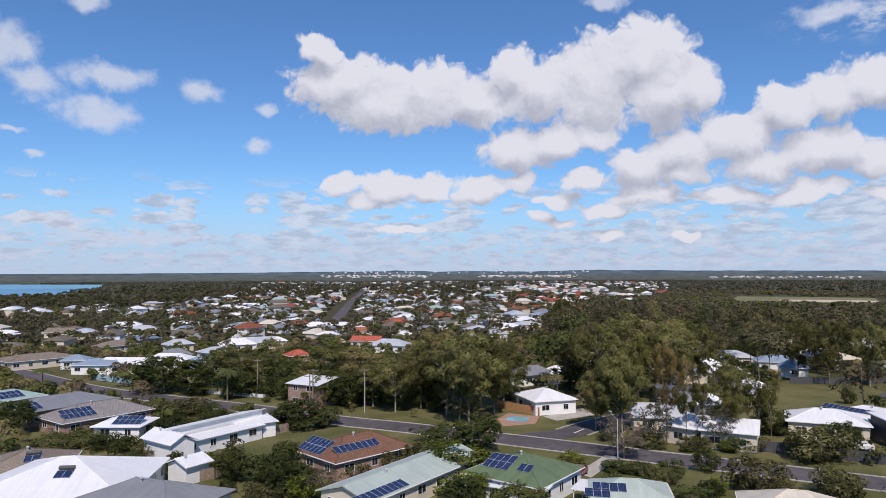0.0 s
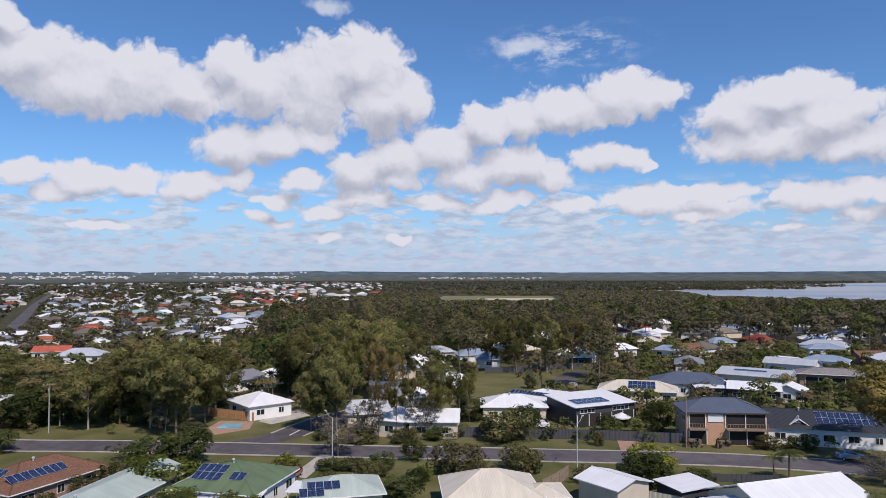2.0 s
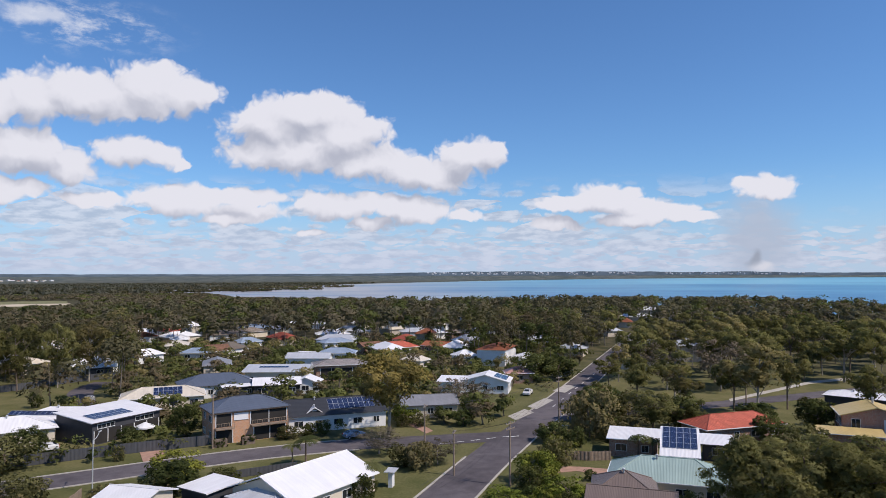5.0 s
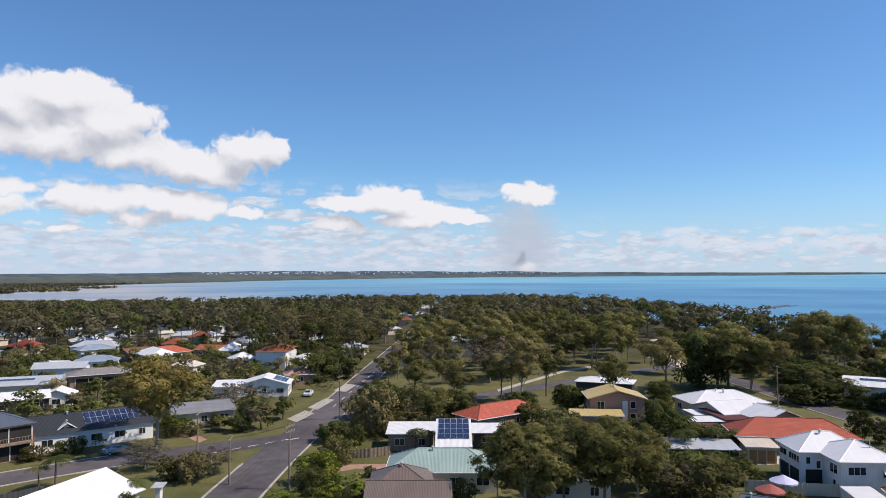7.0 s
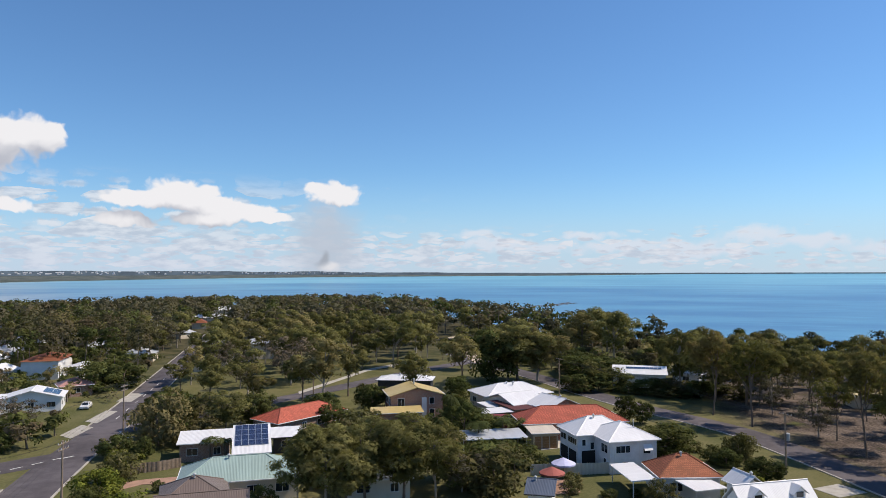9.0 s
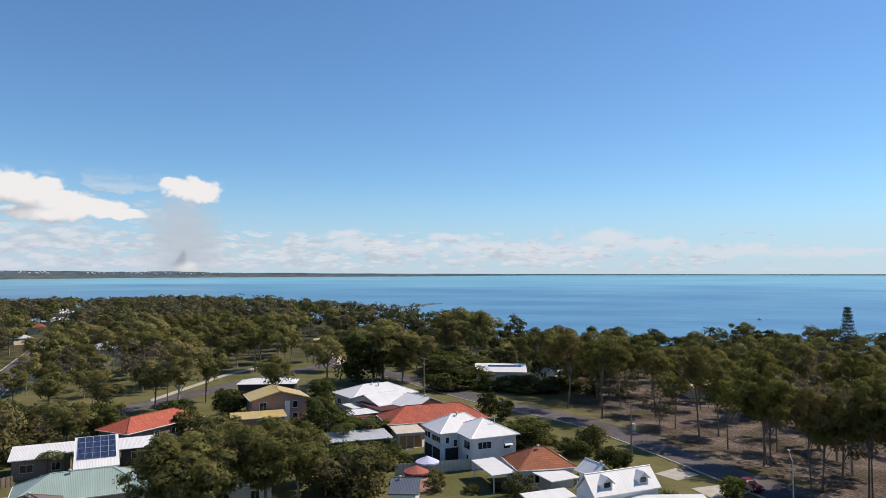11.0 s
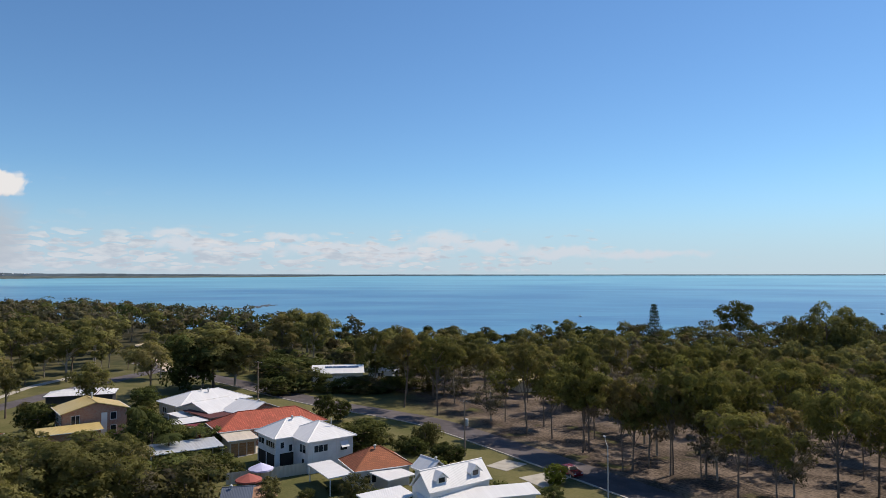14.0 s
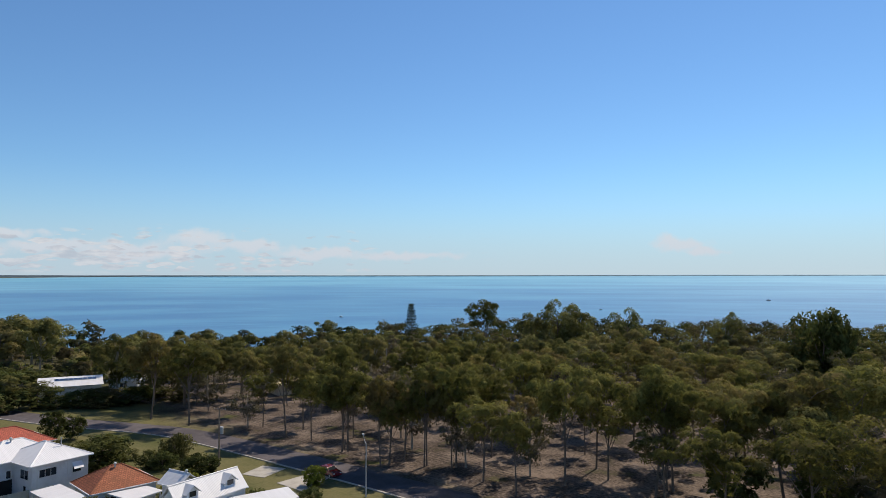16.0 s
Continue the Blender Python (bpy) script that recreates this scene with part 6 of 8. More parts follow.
plant('oliveshrub', 93.8, -24.8, 2.0, 2.7)
plant('shrub', 91.9, -29.4, 1.1, 2.4)
plant('shrub', 91.8, -33.0, 1.1, 2.1)
plant('dense', 167.9, -16.3, 5.1, 6.2)
plant('oliveshrub', 173.6, -48.0, 4.3, 8.8)
plant('dense', 174.1, -57.1, 5.9, 10.5)
plant('dense', 196.0, -56.6, 6.5, 10.0)
plant('dense', -71.4, 178.3, 9.8, 16.4)
plant('dense', -81.7, 132.2, 6.7, 8.9)
plant('shrub', -71.7, 133.4, 2.4, 5.6)
plant('oliveshrub', -66.2, 131.0, 2.5, 6.0)
plant('shrub', -60.8, 128.7, 2.3, 5.2)
plant('oliveshrub', -57.3, 130.0, 2.5, 5.8)
plant('shrub', -54.3, 131.8, 2.3, 5.2)
plant('shrub', -46.4, 118.4, 1.5, 4.1)
plant('shrub', -43.0, 118.4, 1.7, 4.1)
plant('oliveshrub', -40.8, 120.2, 1.7, 4.1)
plant('shrub', -39.0, 123.8, 1.8, 3.8)
plant('dense', -84.6, 149.5, 4.2, 8.4)
plant('oliveshrub', -49.4, 115.5, 2.4, 5.1)
plant('shrub', -68.8, 122.5, 2.2, 6.3)
plant('shrub', -62.4, 121.7, 2.6, 6.7)
plant('shrub', -57.9, 120.4, 2.6, 6.5)
plant('shrub', -53.9, 119.3, 2.5, 5.9)
plant('oliveshrub', -64.7, 118.6, 2.1, 6.6)
plant('oliveshrub', -62.0, 106.0, 2.0, 4.5)
plant('shrub', -63.3, 103.9, 2.1, 5.0)
plant('oliveshrub', -59.0, 147.3, 3.9, 7.8)
plant('oliveshrub', -53.6, 149.0, 4.0, 9.0)
plant('shrub', -48.0, 144.9, 3.1, 6.2)
plant('dense', -27.9, 135.2, 6.0, 9.6)
plant('dense', -23.4, 137.6, 4.4, 6.8)
plant('shrub', -31.2, 137.7, 4.4, 6.9)
plant('shrub', -39.3, 129.7, 2.1, 4.4)
plant('shrub', -36.7, 131.5, 2.1, 4.5)
plant('dense', -30.3, 101.6, 4.6, 5.6)
plant('dense', -25.1, 98.9, 4.9, 6.7)
plant('shrub', -20.9, 94.4, 6.0, 6.3)
plant('bright', -18.1, 91.6, 3.9, 4.9)
plant('feather', -16.5, 93.2, 4.7, 4.6)
plant('dense', -25.1, 112.8, 3.2, 4.7)
plant('shrub', -8.6, 111.6, 3.6, 4.6)
plant('bright', 2.2, 91.2, 4.4, 7.1)
plant('dense', 0.5, 117.1, 5.3, 7.6)
plant('dense', 5.7, 117.0, 6.8, 8.1)
plant('bright', 19.7, 108.7, 2.5, 3.8)
plant('gum', -10.4, 151.3, 12.4, 9.9)
plant('gum', -5.0, 154.3, 14.3, 10.1)
plant('gum', 5.1, 139.7, 18.6, 13.1)
plant('gum', 0.6, 148.1, 16.1, 10.9)
plant('gum', -2.6, 160.9, 18.6, 13.1)
plant('gum', 10.8, 147.9, 13.1, 7.3)
plant('gum', -15.9, 157.8, 10.2, 7.8)
plant('dense', -21.1, 157.8, 7.6, 10.4)
plant('dense', -27.1, 163.5, 8.2, 9.5)
plant('dense', -28.7, 158.0, 6.6, 7.9)
plant('dense', -51.3, 169.1, 7.8, 8.6)
plant('palm', -60.2, 181.5, 8.0, 4.7)
plant('palm', -109.1, 189.8, 4.1, 6.2)
plant('gum', 29.1, 133.4, 12.0, 6.7)
plant('gum', 32.5, 131.9, 17.1, 7.1)
plant('parkgum', 38.1, 136.7, 17.1, 6.3)
plant('parkgum', 42.3, 134.2, 17.5, 6.3)
plant('parkgum', 45.3, 131.7, 14.8, 5.3)
plant('parkgum', 39.0, 122.3, 11.3, 4.7)
plant('parkgum', 42.1, 121.1, 10.7, 4.5)
plant('parkgum', 44.7, 120.3, 12.8, 4.5)
plant('parkgum', 49.7, 121.8, 9.6, 4.6)
plant('parkgum', 53.6, 122.9, 10.4, 3.7)
plant('parkgum', 58.6, 124.9, 12.1, 3.9)
plant('feather', 29.2, 113.2, 7.6, 8.1)
plant('shrub', 39.6, 105.7, 3.4, 3.9)
plant('shrub', 33.6, 102.9, 2.5, 4.4)
plant('shrub', 29.4, 104.3, 1.8, 4.0)
plant('bright', 47.8, 117.2, 2.1, 3.1)
plant('oliveshrub', 43.0, 96.2, 5.4, 7.6)
plant('oliveshrub', 59.6, 110.8, 6.0, 9.4)
plant('oliveshrub', 52.8, 93.7, 4.1, 6.1)
plant('bright', 70.2, 84.8, 4.5, 7.2)
plant('oliveshrub', 52.4, 92.2, 4.1, 5.0)
plant('palm', 85.6, 73.6, 4.5, 5.1)
plant('palm', 84.1, 75.0, 3.6, 3.7)
plant('goldgum', 106.9, 72.2, 15.9, 15.5)
plant('feather', 135.2, 74.7, 8.3, 8.8)
plant('feather', 141.6, 70.9, 6.6, 7.7)
plant('oliveshrub', 109.1, 89.3, 3.6, 8.0)
plant('oliveshrub', 112.8, 85.8, 3.4, 6.9)
plant('feather', 96.9, 67.4, 4.9, 7.7)
plant('oliveshrub', 93.0, 57.5, 4.5, 6.2)
plant('feather', 96.2, 55.6, 4.3, 6.3)
plant('oliveshrub', 93.0, 60.0, 3.4, 4.5)
plant('bright', 95.8, 38.5, 4.8, 6.1)
plant('oliveshrub', 119.8, 45.1, 3.7, 5.7)
plant('bright', 110.4, 40.6, 3.6, 5.8)
plant('shrub', 118.2, 40.9, 2.2, 4.1)
plant('palm', 80.4, 56.9, 4.0, 4.8)
plant('shrub', 75.8, 55.4, 3.5, 3.8)
plant('shrub', 72.5, 77.5, 2.2, 4.3)
plant('bright', 127.4, 130.8, 4.1, 8.2)
plant('dense', 124.2, 133.9, 4.4, 8.2)
plant('dense', 173.0, 158.5, 6.6, 9.6)
plant('shrub', 126.5, 72.4, 2.7, 3.0)
plant('shrub', 136.1, 70.7, 3.2, 4.4)
plant('bright', 168.2, 79.0, 2.8, 5.3)
plant('dense', 184.3, 75.1, 8.8, 13.0)
plant('dense', 190.1, 69.5, 7.3, 11.6)
plant('oliveshrub', 126.1, 40.4, 9.8, 9.7)
plant('dense', 134.1, 40.7, 8.8, 9.1)
plant('shrub', 92.3, 159.0, 3.9, 3.0)
plant('shrub', 122.9, 170.9, 4.2, 2.6)
plant('palm', 99.4, 130.4, 3.3, 4.7)
plant('dense', 89.5, 106.3, 6.1, 5.1)
plant('oliveshrub', 72.6, 101.7, 2.8, 2.0)
plant('bright', 93.5, 37.4, 5.1, 5.3)
plant('oliveshrub', 105.7, 39.2, 4.5, 5.3)
plant('shrub', 117.9, 44.4, 3.7, 5.1)
plant('shrub', 117.5, 39.9, 3.6, 3.0)
plant('bright', 83.1, 38.1, 2.8, 5.2)
plant('gum', 137.5, 43.3, 8.9, 6.5)
plant('oliveshrub', 138.1, 39.9, 8.4, 9.4)
plant('feather', 140.7, 35.1, 6.1, 8.3)
plant('feather', 141.8, 29.4, 6.3, 9.4)
plant('oliveshrub', 142.6, 25.4, 4.3, 7.1)
plant('dense', 139.9, 45.3, 5.9, 7.2)
plant('palm', 114.9, 28.7, 4.0, 4.3)
plant('palm', 115.4, 26.4, 3.6, 3.9)
plant('gum', 89.1, 7.9, 11.9, 10.9)
plant('gum', 91.2, 3.0, 12.2, 10.4)
plant('gum', 91.1, -1.9, 12.1, 11.1)
plant('gum', 94.1, -6.3, 10.9, 8.5)
plant('gum', 89.5, 11.5, 9.0, 6.6)
plant('gum', 87.5, 5.3, 10.0, 8.6)
plant('feather', 96.0, -10.0, 6.6, 8.7)
plant('dense', 123.2, -13.4, 8.0, 7.1)
plant('palm', 126.7, -11.4, 8.3, 4.1)
plant('palm', 123.7, -16.1, 6.1, 4.1)
plant('palm', 104.3, -14.3, 4.8, 4.3)
plant('palm', 104.8, -17.0, 4.4, 4.3)
plant('shrub', 108.1, -19.9, 4.1, 6.3)
plant('dense', 148.9, 14.2, 5.4, 7.3)
plant('dense', 150.9, 3.6, 6.6, 7.4)
plant('palm', 149.5, -4.5, 5.8, 4.9)
plant('dense', 175.4, -17.2, 4.7, 5.7)
plant('dense', 190.1, -29.2, 16.0, 14.9)
plant('gum', 191.4, -35.6, 17.5, 20.6)
plant('gum', 192.4, -41.3, 16.0, 17.7)
plant('gum', 195.5, -33.6, 16.4, 17.8)
plant('gum', 246.4, -78.7, 18.8, 22.1)
plant('gum', 241.7, -68.1, 16.2, 14.3)
plant('dense', 195.1, -55.5, 7.3, 14.9)
plant('dense', 196.5, -62.6, 6.5, 13.5)
plant('shrub', 173.9, -48.2, 4.5, 10.3)
plant('dense', 111.9, -44.9, 5.5, 9.3)
plant('oliveshrub', 106.9, -55.4, 5.1, 4.4)
plant('dense', 96.2, -53.3, 3.9, 5.8)
plant('shrub', 104.4, -52.0, 2.8, 4.3)
plant('shrub', 106.9, -51.1, 2.8, 3.9)
plant('bright', 80.1, -62.0, 3.2, 3.0)
plant('oliveshrub', 95.5, -14.3, 6.6, 10.2)
plant('palm', 96.5, -17.4, 4.5, 4.0)
plant('shrub', 99.5, -11.3, 6.0, 9.8)
plant('gum', 101.8, -6.5, 8.3, 9.2)
plant('gum', 99.6, -0.6, 10.6, 12.2)
plant('gum', 105.1, 5.7, 9.0, 12.9)
plant('dense', 127.4, -17.1, 4.9, 7.3)
plant('palm', 121.7, -20.0, 4.7, 4.0)
plant('dense', 208.7, -56.7, 6.9, 12.3)
plant('parkgum', 143.0, -68.4, 18.5, 11.6)
plant('parkgum', 131.4, -70.8, 17.4, 13.4)
plant('gum', 167.1, -71.7, 16.9, 11.9)
plant('feather', 121.6, -78.0, 8.1, 8.2)
plant('parkgum', 92.2, -77.5, 15.5, 10.8)
plant('parkgum', 102.4, -78.9, 12.2, 8.4)
plant('parkgum', 79.9, -76.7, 13.5, 8.1)
plant('parkgum', 108.0, -77.4, 17.9, 11.9)
plant('parkgum', 80.4, -75.4, 14.8, 7.2)
plant('parkgum', 75.4, -80.1, 16.8, 9.9)
plant('parkgum', 71.5, -83.2, 18.7, 10.7)
plant('parkgum', 53.7, -86.4, 17.7, 10.8)
plant('parkgum', 54.7, -97.1, 16.6, 10.0)
plant('parkgum', 41.8, -90.1, 18.3, 12.1)
plant('parkgum', 41.7, -93.5, 17.2, 9.2)
plant('parkgum', 75.2, -106.5, 16.1, 9.6)
plant('parkgum', 71.0, -91.6, 15.8, 9.5)
plant('parkgum', 93.5, -79.2, 18.0, 9.0)
plant('parkgum', 79.9, -76.9, 12.0, 7.2)
plant('parkgum', 75.5, -80.8, 14.6, 8.1)
plant('parkgum', 71.5, -82.2, 13.1, 6.2)
plant('parkgum', 33.8, -97.2, 16.7, 11.7)
plant('parkgum', 26.3, -100.7, 18.6, 12.7)
plant('parkgum', 20.7, -105.7, 18.6, 14.1)
plant('pine', 174.7, -178.8, 20.3, 7.5)
plant('parkgum', 151.8, -192.3, 22.3, 15)
plant('gum', 115.2, -181.5, 22.7, 14)
plant('gum', 112.7, -188.9, 22.1, 12)
plant('gum', 121.0, -177.7, 20.6, 12)
plant('dense', 44.0, -184.8, 23.9, 13)
plant('dense', 40.0, -185.7, 23.2, 11)
plant('gum', 71.8, -202.7, 20.2, 11)
plant('gum', 99.3, -196.3, 20.1, 12)
plant('gum', 211.6, -167.7, 14.2, 12)
plant('gum', 223.2, -73.5, 18.8, 13)
plant('gum', 209.8, -116.5, 13.3, 12)
plant('gum', 208.3, -97.4, 13.4, 12)
plant('gum', 260.9, -69.4, 17.0, 11)
plant('gum', 204.2, -94.5, 13.9, 13)


plant('gum', 36.4, 164.0, 19, 13)
plant('gum', 45.6, 170.0, 20, 14)
plant('gum', 53.2, 163.6, 19, 13)
plant('gum', 63.5, 172.7, 18, 12)
plant('gum', 32.8, 177.0, 17, 12)
plant('gum', 44.4, 184.8, 18, 13)
plant('gum', 57.3, 187.4, 19, 13)
plant('gum', 97.2, 190.7, 18, 11)
plant('gum', 102.8, 185.4, 19, 11)
plant('gum', 111.8, 182.5, 18, 10)
plant('gum', 122.5, 185.1, 18, 11)
plant('gum', 131.2, 184.0, 16, 10)
plant('gum', 104.5, 229.3, 17, 11)
plant('gum', 56.6, 136.7, 13, 7.5)
plant('dense', 31.9, -92.7, 7, 8)
plant('dense', 22.3, -96.5, 8, 8)
plant('dense', 18.8, -106.4, 9, 9)

# dense gardens along the far side of the main road
belt_gen = np.random.default_rng(23)
for az, dist, kind, hgt in ((-19.5, 184, "dense", 7.5), (-17.2, 172, "palm", 8.0), (-15.8, 178, "dense", 6.5), (-14.0, 176, "shrub", 5.0), (-12.6, 170, "dense", 6.0), (-8.2, 168, "dense", 7.0), (-6.6, 163, "dense", 6.0), (-5.0, 160, "shrub", 5.0), (-3.4, 158, "dense", 6.5), (-1.8, 156, "shrub", 5.0), (-0.4, 153, "dense", 5.5), (2.0, 150, "shrub", 4.5), (-16.4, 190, "gum", 12.0), (-9.8, 182, "gum", 13.0), (-7.0, 180, "gum", 12.0), (-18.4, 196, "dense", 9.0), (-4.2, 172, "dense", 9.0), (-13.2, 192, "dense", 8.0)):
    plant(kind, dist * math.sin(radians(az)), dist * math.cos(radians(az)), hgt, hgt * float(belt_gen.uniform(1.0, 1.4)) if kind != "palm" else None)


# ---- suburb roofs farther off ----

h = thing('house', -133.8, 229.1, 52, 'weathered beige tiled roofed house with cream walls among trees', 'house')
wing(h, -133.8, 229.1, 52, 22.0, 13.6, 2.7, 1.5, 'hip', T_beige, W_cream)

h = thing('house', -103.9, 213.7, -4, 'blue metal roofed house with white walls among trees', 'house')
wing(h, -103.9, 213.7, -4, 16.5, 10.2, 2.7, 1.5, 'hip', M_sky, W_white)

h = thing('house', -118.1, 224.1, 10, 'blue metal roofed house with white walls among trees', 'house')
wing(h, -118.1, 224.1, 10, 8.3, 7.0, 2.7, 1.5, 'hip', M_sky, W_white)

h = thing('house', -96.9, 213.5, -6, 'white metal roofed house with cream walls among trees', 'house')
wing(h, -96.9, 213.5, -6, 14.3, 8.9, 2.7, 1.8, 'gable', M_white, W_cream)

h = thing('house', -87.2, 221.7, 3, 'white metal roofed house with white walls among trees', 'house')
wing(h, -87.2, 221.7, 3, 16.5, 10.2, 2.7, 2.1, 'hip', M_white, W_white)

h = thing('house', -126.8, 269.5, 60, 'weathered beige tiled roofed house with cream walls among trees', 'house')
wing(h, -126.8, 269.5, 60, 14.6, 9.0, 2.7, 1.8, 'hip', T_beige, W_cream)

h = thing('house', -104.1, 273.2, 43, 'light grey metal roofed house with cream walls among trees', 'house')
wing(h, -104.1, 273.2, 43, 10.7, 7.0, 2.7, 1.8, 'hip', M_lgrey, W_cream)

h = thing('house', -90.9, 236.0, 43, 'grey metal roofed house with cream walls among trees', 'house')
wing(h, -90.9, 236.0, 43, 10.3, 7.0, 2.7, 2.1, 'hip', M_grey, W_cream)

h = thing('house', -74.8, 217.1, 27, 'blue metal roofed house with white walls among trees', 'house')
wing(h, -74.8, 217.1, 27, 11.2, 7.0, 2.7, 1.5, 'hip', M_sky, W_white)

h = thing('house', -73.5, 206.3, 42, 'blue metal roofed house with white walls among trees', 'house')
wing(h, -73.5, 206.3, 42, 8.0, 7.0, 2.7, 1.8, 'hip', M_sky, W_white)

h = thing('house', -80.6, 272.4, 24, 'white metal roofed house with white walls among trees', 'house')
wing(h, -80.6, 272.4, 24, 13.9, 8.6, 2.7, 2.1, 'hip', M_white, W_white)

h = thing('house', -75.3, 281.5, 23, 'light grey metal roofed house with cream walls among trees', 'house')
wing(h, -75.3, 281.5, 23, 14.3, 8.8, 2.7, 1.8, 'gable', M_lgrey, W_cream)

h = thing('house', -80.4, 248.0, 53, 'light grey metal roofed house with white walls among trees', 'house')
wing(h, -80.4, 248.0, 53, 12.8, 7.9, 2.7, 1.5, 'hip', M_lgrey, W_white)

h = thing('house', -49.1, 234.8, 34, 'red tiled roofed house with brick walls among trees', 'house')
wing(h, -49.1, 234.8, 34, 8.0, 7.0, 2.7, 1.8, 'hip', T_red, W_brick)

h = thing('house', -31.1, 284.8, -12, 'red tiled roofed house with cream walls among trees', 'house')
wing(h, -31.1, 284.8, -12, 12.8, 8.0, 2.7, 1.8, 'gable', T_red, W_cream)

h = thing('house', -20.6, 268.2, -14, 'light grey metal roofed house with white walls among trees', 'house')
wing(h, -20.6, 268.2, -14, 15.4, 9.5, 2.7, 2.1, 'hip', M_lgrey, W_white)

h = thing('house', -39.2, 334.1, 15, 'terracotta tiled roofed house with cream walls among trees', 'house')
wing(h, -39.2, 334.1, 15, 9.6, 7.0, 2.7, 1.5, 'gable', T_terra, W_cream, windows=False)

h = thing('house', -94.7, 382.9, -16, 'cream metal roofed house with cream walls among trees', 'house')
wing(h, -94.7, 382.9, -16, 12.9, 8.0, 2.7, 2.1, 'hip', M_cream, W_cream, windows=False)

h = thing('house', -311.1, 526.6, 39, 'white metal roofed house with cream walls among trees', 'house')
wing(h, -311.1, 526.6, 39, 20.0, 12.4, 2.7, 1.8, 'hip', M_white, W_cream, windows=False)

h = thing('house', -294.9, 599.9, 48, 'white metal roofed house with white walls among trees', 'house')
wing(h, -294.9, 599.9, 48, 21.8, 13.5, 2.7, 1.8, 'hip', M_white, W_white, windows=False)

h = thing('house', -68.4, 286.1, 21, 'white metal roofed house with white walls among trees', 'house')
wing(h, -68.4, 286.1, 21, 8.0, 7.0, 2.7, 1.5, 'hip', M_white, W_white)

h = thing('house', -66.5, 364.8, -8, 'white metal roofed house with white walls among trees', 'house')
wing(h, -66.5, 364.8, -8, 12.1, 7.5, 2.7, 2.1, 'hip', M_white, W_white, windows=False)

h = thing('house', -168.5, 601.6, 24, 'white metal roofed house with cream walls among trees', 'house')
wing(h, -168.5, 601.6, 24, 17.8, 11.1, 2.7, 2.1, 'gable', M_white, W_cream, windows=False)

h = thing('house', -182.6, 333.2, -1, 'weathered beige tiled roofed house with cream walls among trees', 'house')
wing(h, -182.6, 333.2, -1, 13.9, 8.6, 2.7, 1.8, 'gable', T_beige, W_cream, windows=False)

h = thing('house', -154.6, 349.4, 46, 'light grey metal roofed house with cream walls among trees', 'house')
wing(h, -154.6, 349.4, 46, 12.5, 7.7, 2.7, 1.5, 'gable', M_lgrey, W_cream, windows=False)

h = thing('house', -128.6, 348.3, 2, 'blue metal roofed house with white walls among trees', 'house')
wing(h, -128.6, 348.3, 2, 10.6, 7.0, 2.7, 1.5, 'hip', M_sky, W_white, windows=False)

h = thing('house', -51.9, 312.5, -21, 'white metal roofed house with cream walls among trees', 'house')
wing(h, -51.9, 312.5, -21, 9.0, 7.0, 2.7, 1.5, 'hip', M_white, W_cream, windows=False)

h = thing('house', -26.3, 384.2, 12, 'red tiled roofed house with cream walls among trees', 'house')
wing(h, -26.3, 384.2, 12, 11.0, 7.0, 2.7, 2.1, 'hip', T_red, W_cream, windows=False)

h = thing('house', 23.9, 189.7, 28, 'grey metal roofed house with white walls among trees', 'house')
wing(h, 23.9, 189.7, 28, 11.7, 7.3, 2.7, 2.1, 'hip', M_grey, W_white)

h = thing('house', 31.2, 191.8, 26, 'white metal roofed house with white walls among trees', 'house')
wing(h, 31.2, 191.8, 26, 8.0, 7.0, 2.7, 1.8, 'hip', M_white, W_white)

h = thing('house', 54.1, 308.5, -28, 'white metal roofed house with white walls among trees', 'house')
wing(h, 54.1, 308.5, -28, 11.5, 7.1, 2.7, 2.1, 'hip', M_white, W_white, windows=False)

h = thing('house', 32.8, 348.9, 17, 'white metal roofed house with cream walls among trees', 'house')
wing(h, 32.8, 348.9, 17, 14.3, 8.9, 2.7, 2.1, 'hip', M_white, W_cream, windows=False)

h = thing('house', 44.1, 372.2, 28, 'light grey metal roofed house with cream walls among trees', 'house')
wing(h, 44.1, 372.2, 28, 15.3, 9.5, 2.7, 1.5, 'hip', M_lgrey, W_cream, windows=False)

h = thing('house', 74.8, 202.6, -12, 'white metal roofed house with white walls among trees', 'house')
wing(h, 74.8, 202.6, -12, 12.3, 7.6, 2.7, 1.8, 'hip', M_white, W_white)

h = thing('house', 85.0, 243.1, -49, 'white metal roofed house with white walls among trees', 'house')
wing(h, 85.0, 243.1, -49, 9.5, 7.0, 2.7, 1.5, 'hip', M_white, W_white)

h = thing('house', 52.4, 158.9, -10, 'dark blue metal roofed house with white walls among trees', 'house')
wing(h, 52.4, 158.9, -10, 8.0, 7.0, 2.7, 1.5, 'gable', M_blue, W_white)

h = thing('house', 41.4, 134.4, -9, 'light grey metal roofed house with cream walls among trees', 'house')
wing(h, 41.4, 134.4, -9, 10.9, 7.0, 2.7, 2.1, 'gable', M_lgrey, W_cream)

h = thing('house', 66.8, 219.1, -9, 'white metal roofed house with cream walls among trees', 'house')
wing(h, 66.8, 219.1, -9, 8.0, 7.0, 2.7, 1.8, 'hip', M_white, W_cream)

h = thing('house', 65.8, 460.5, -0, 'blue metal roofed house with white walls among trees', 'house')
wing(h, 65.8, 460.5, -0, 17.1, 10.6, 2.7, 1.5, 'hip', M_sky, W_white, windows=False)

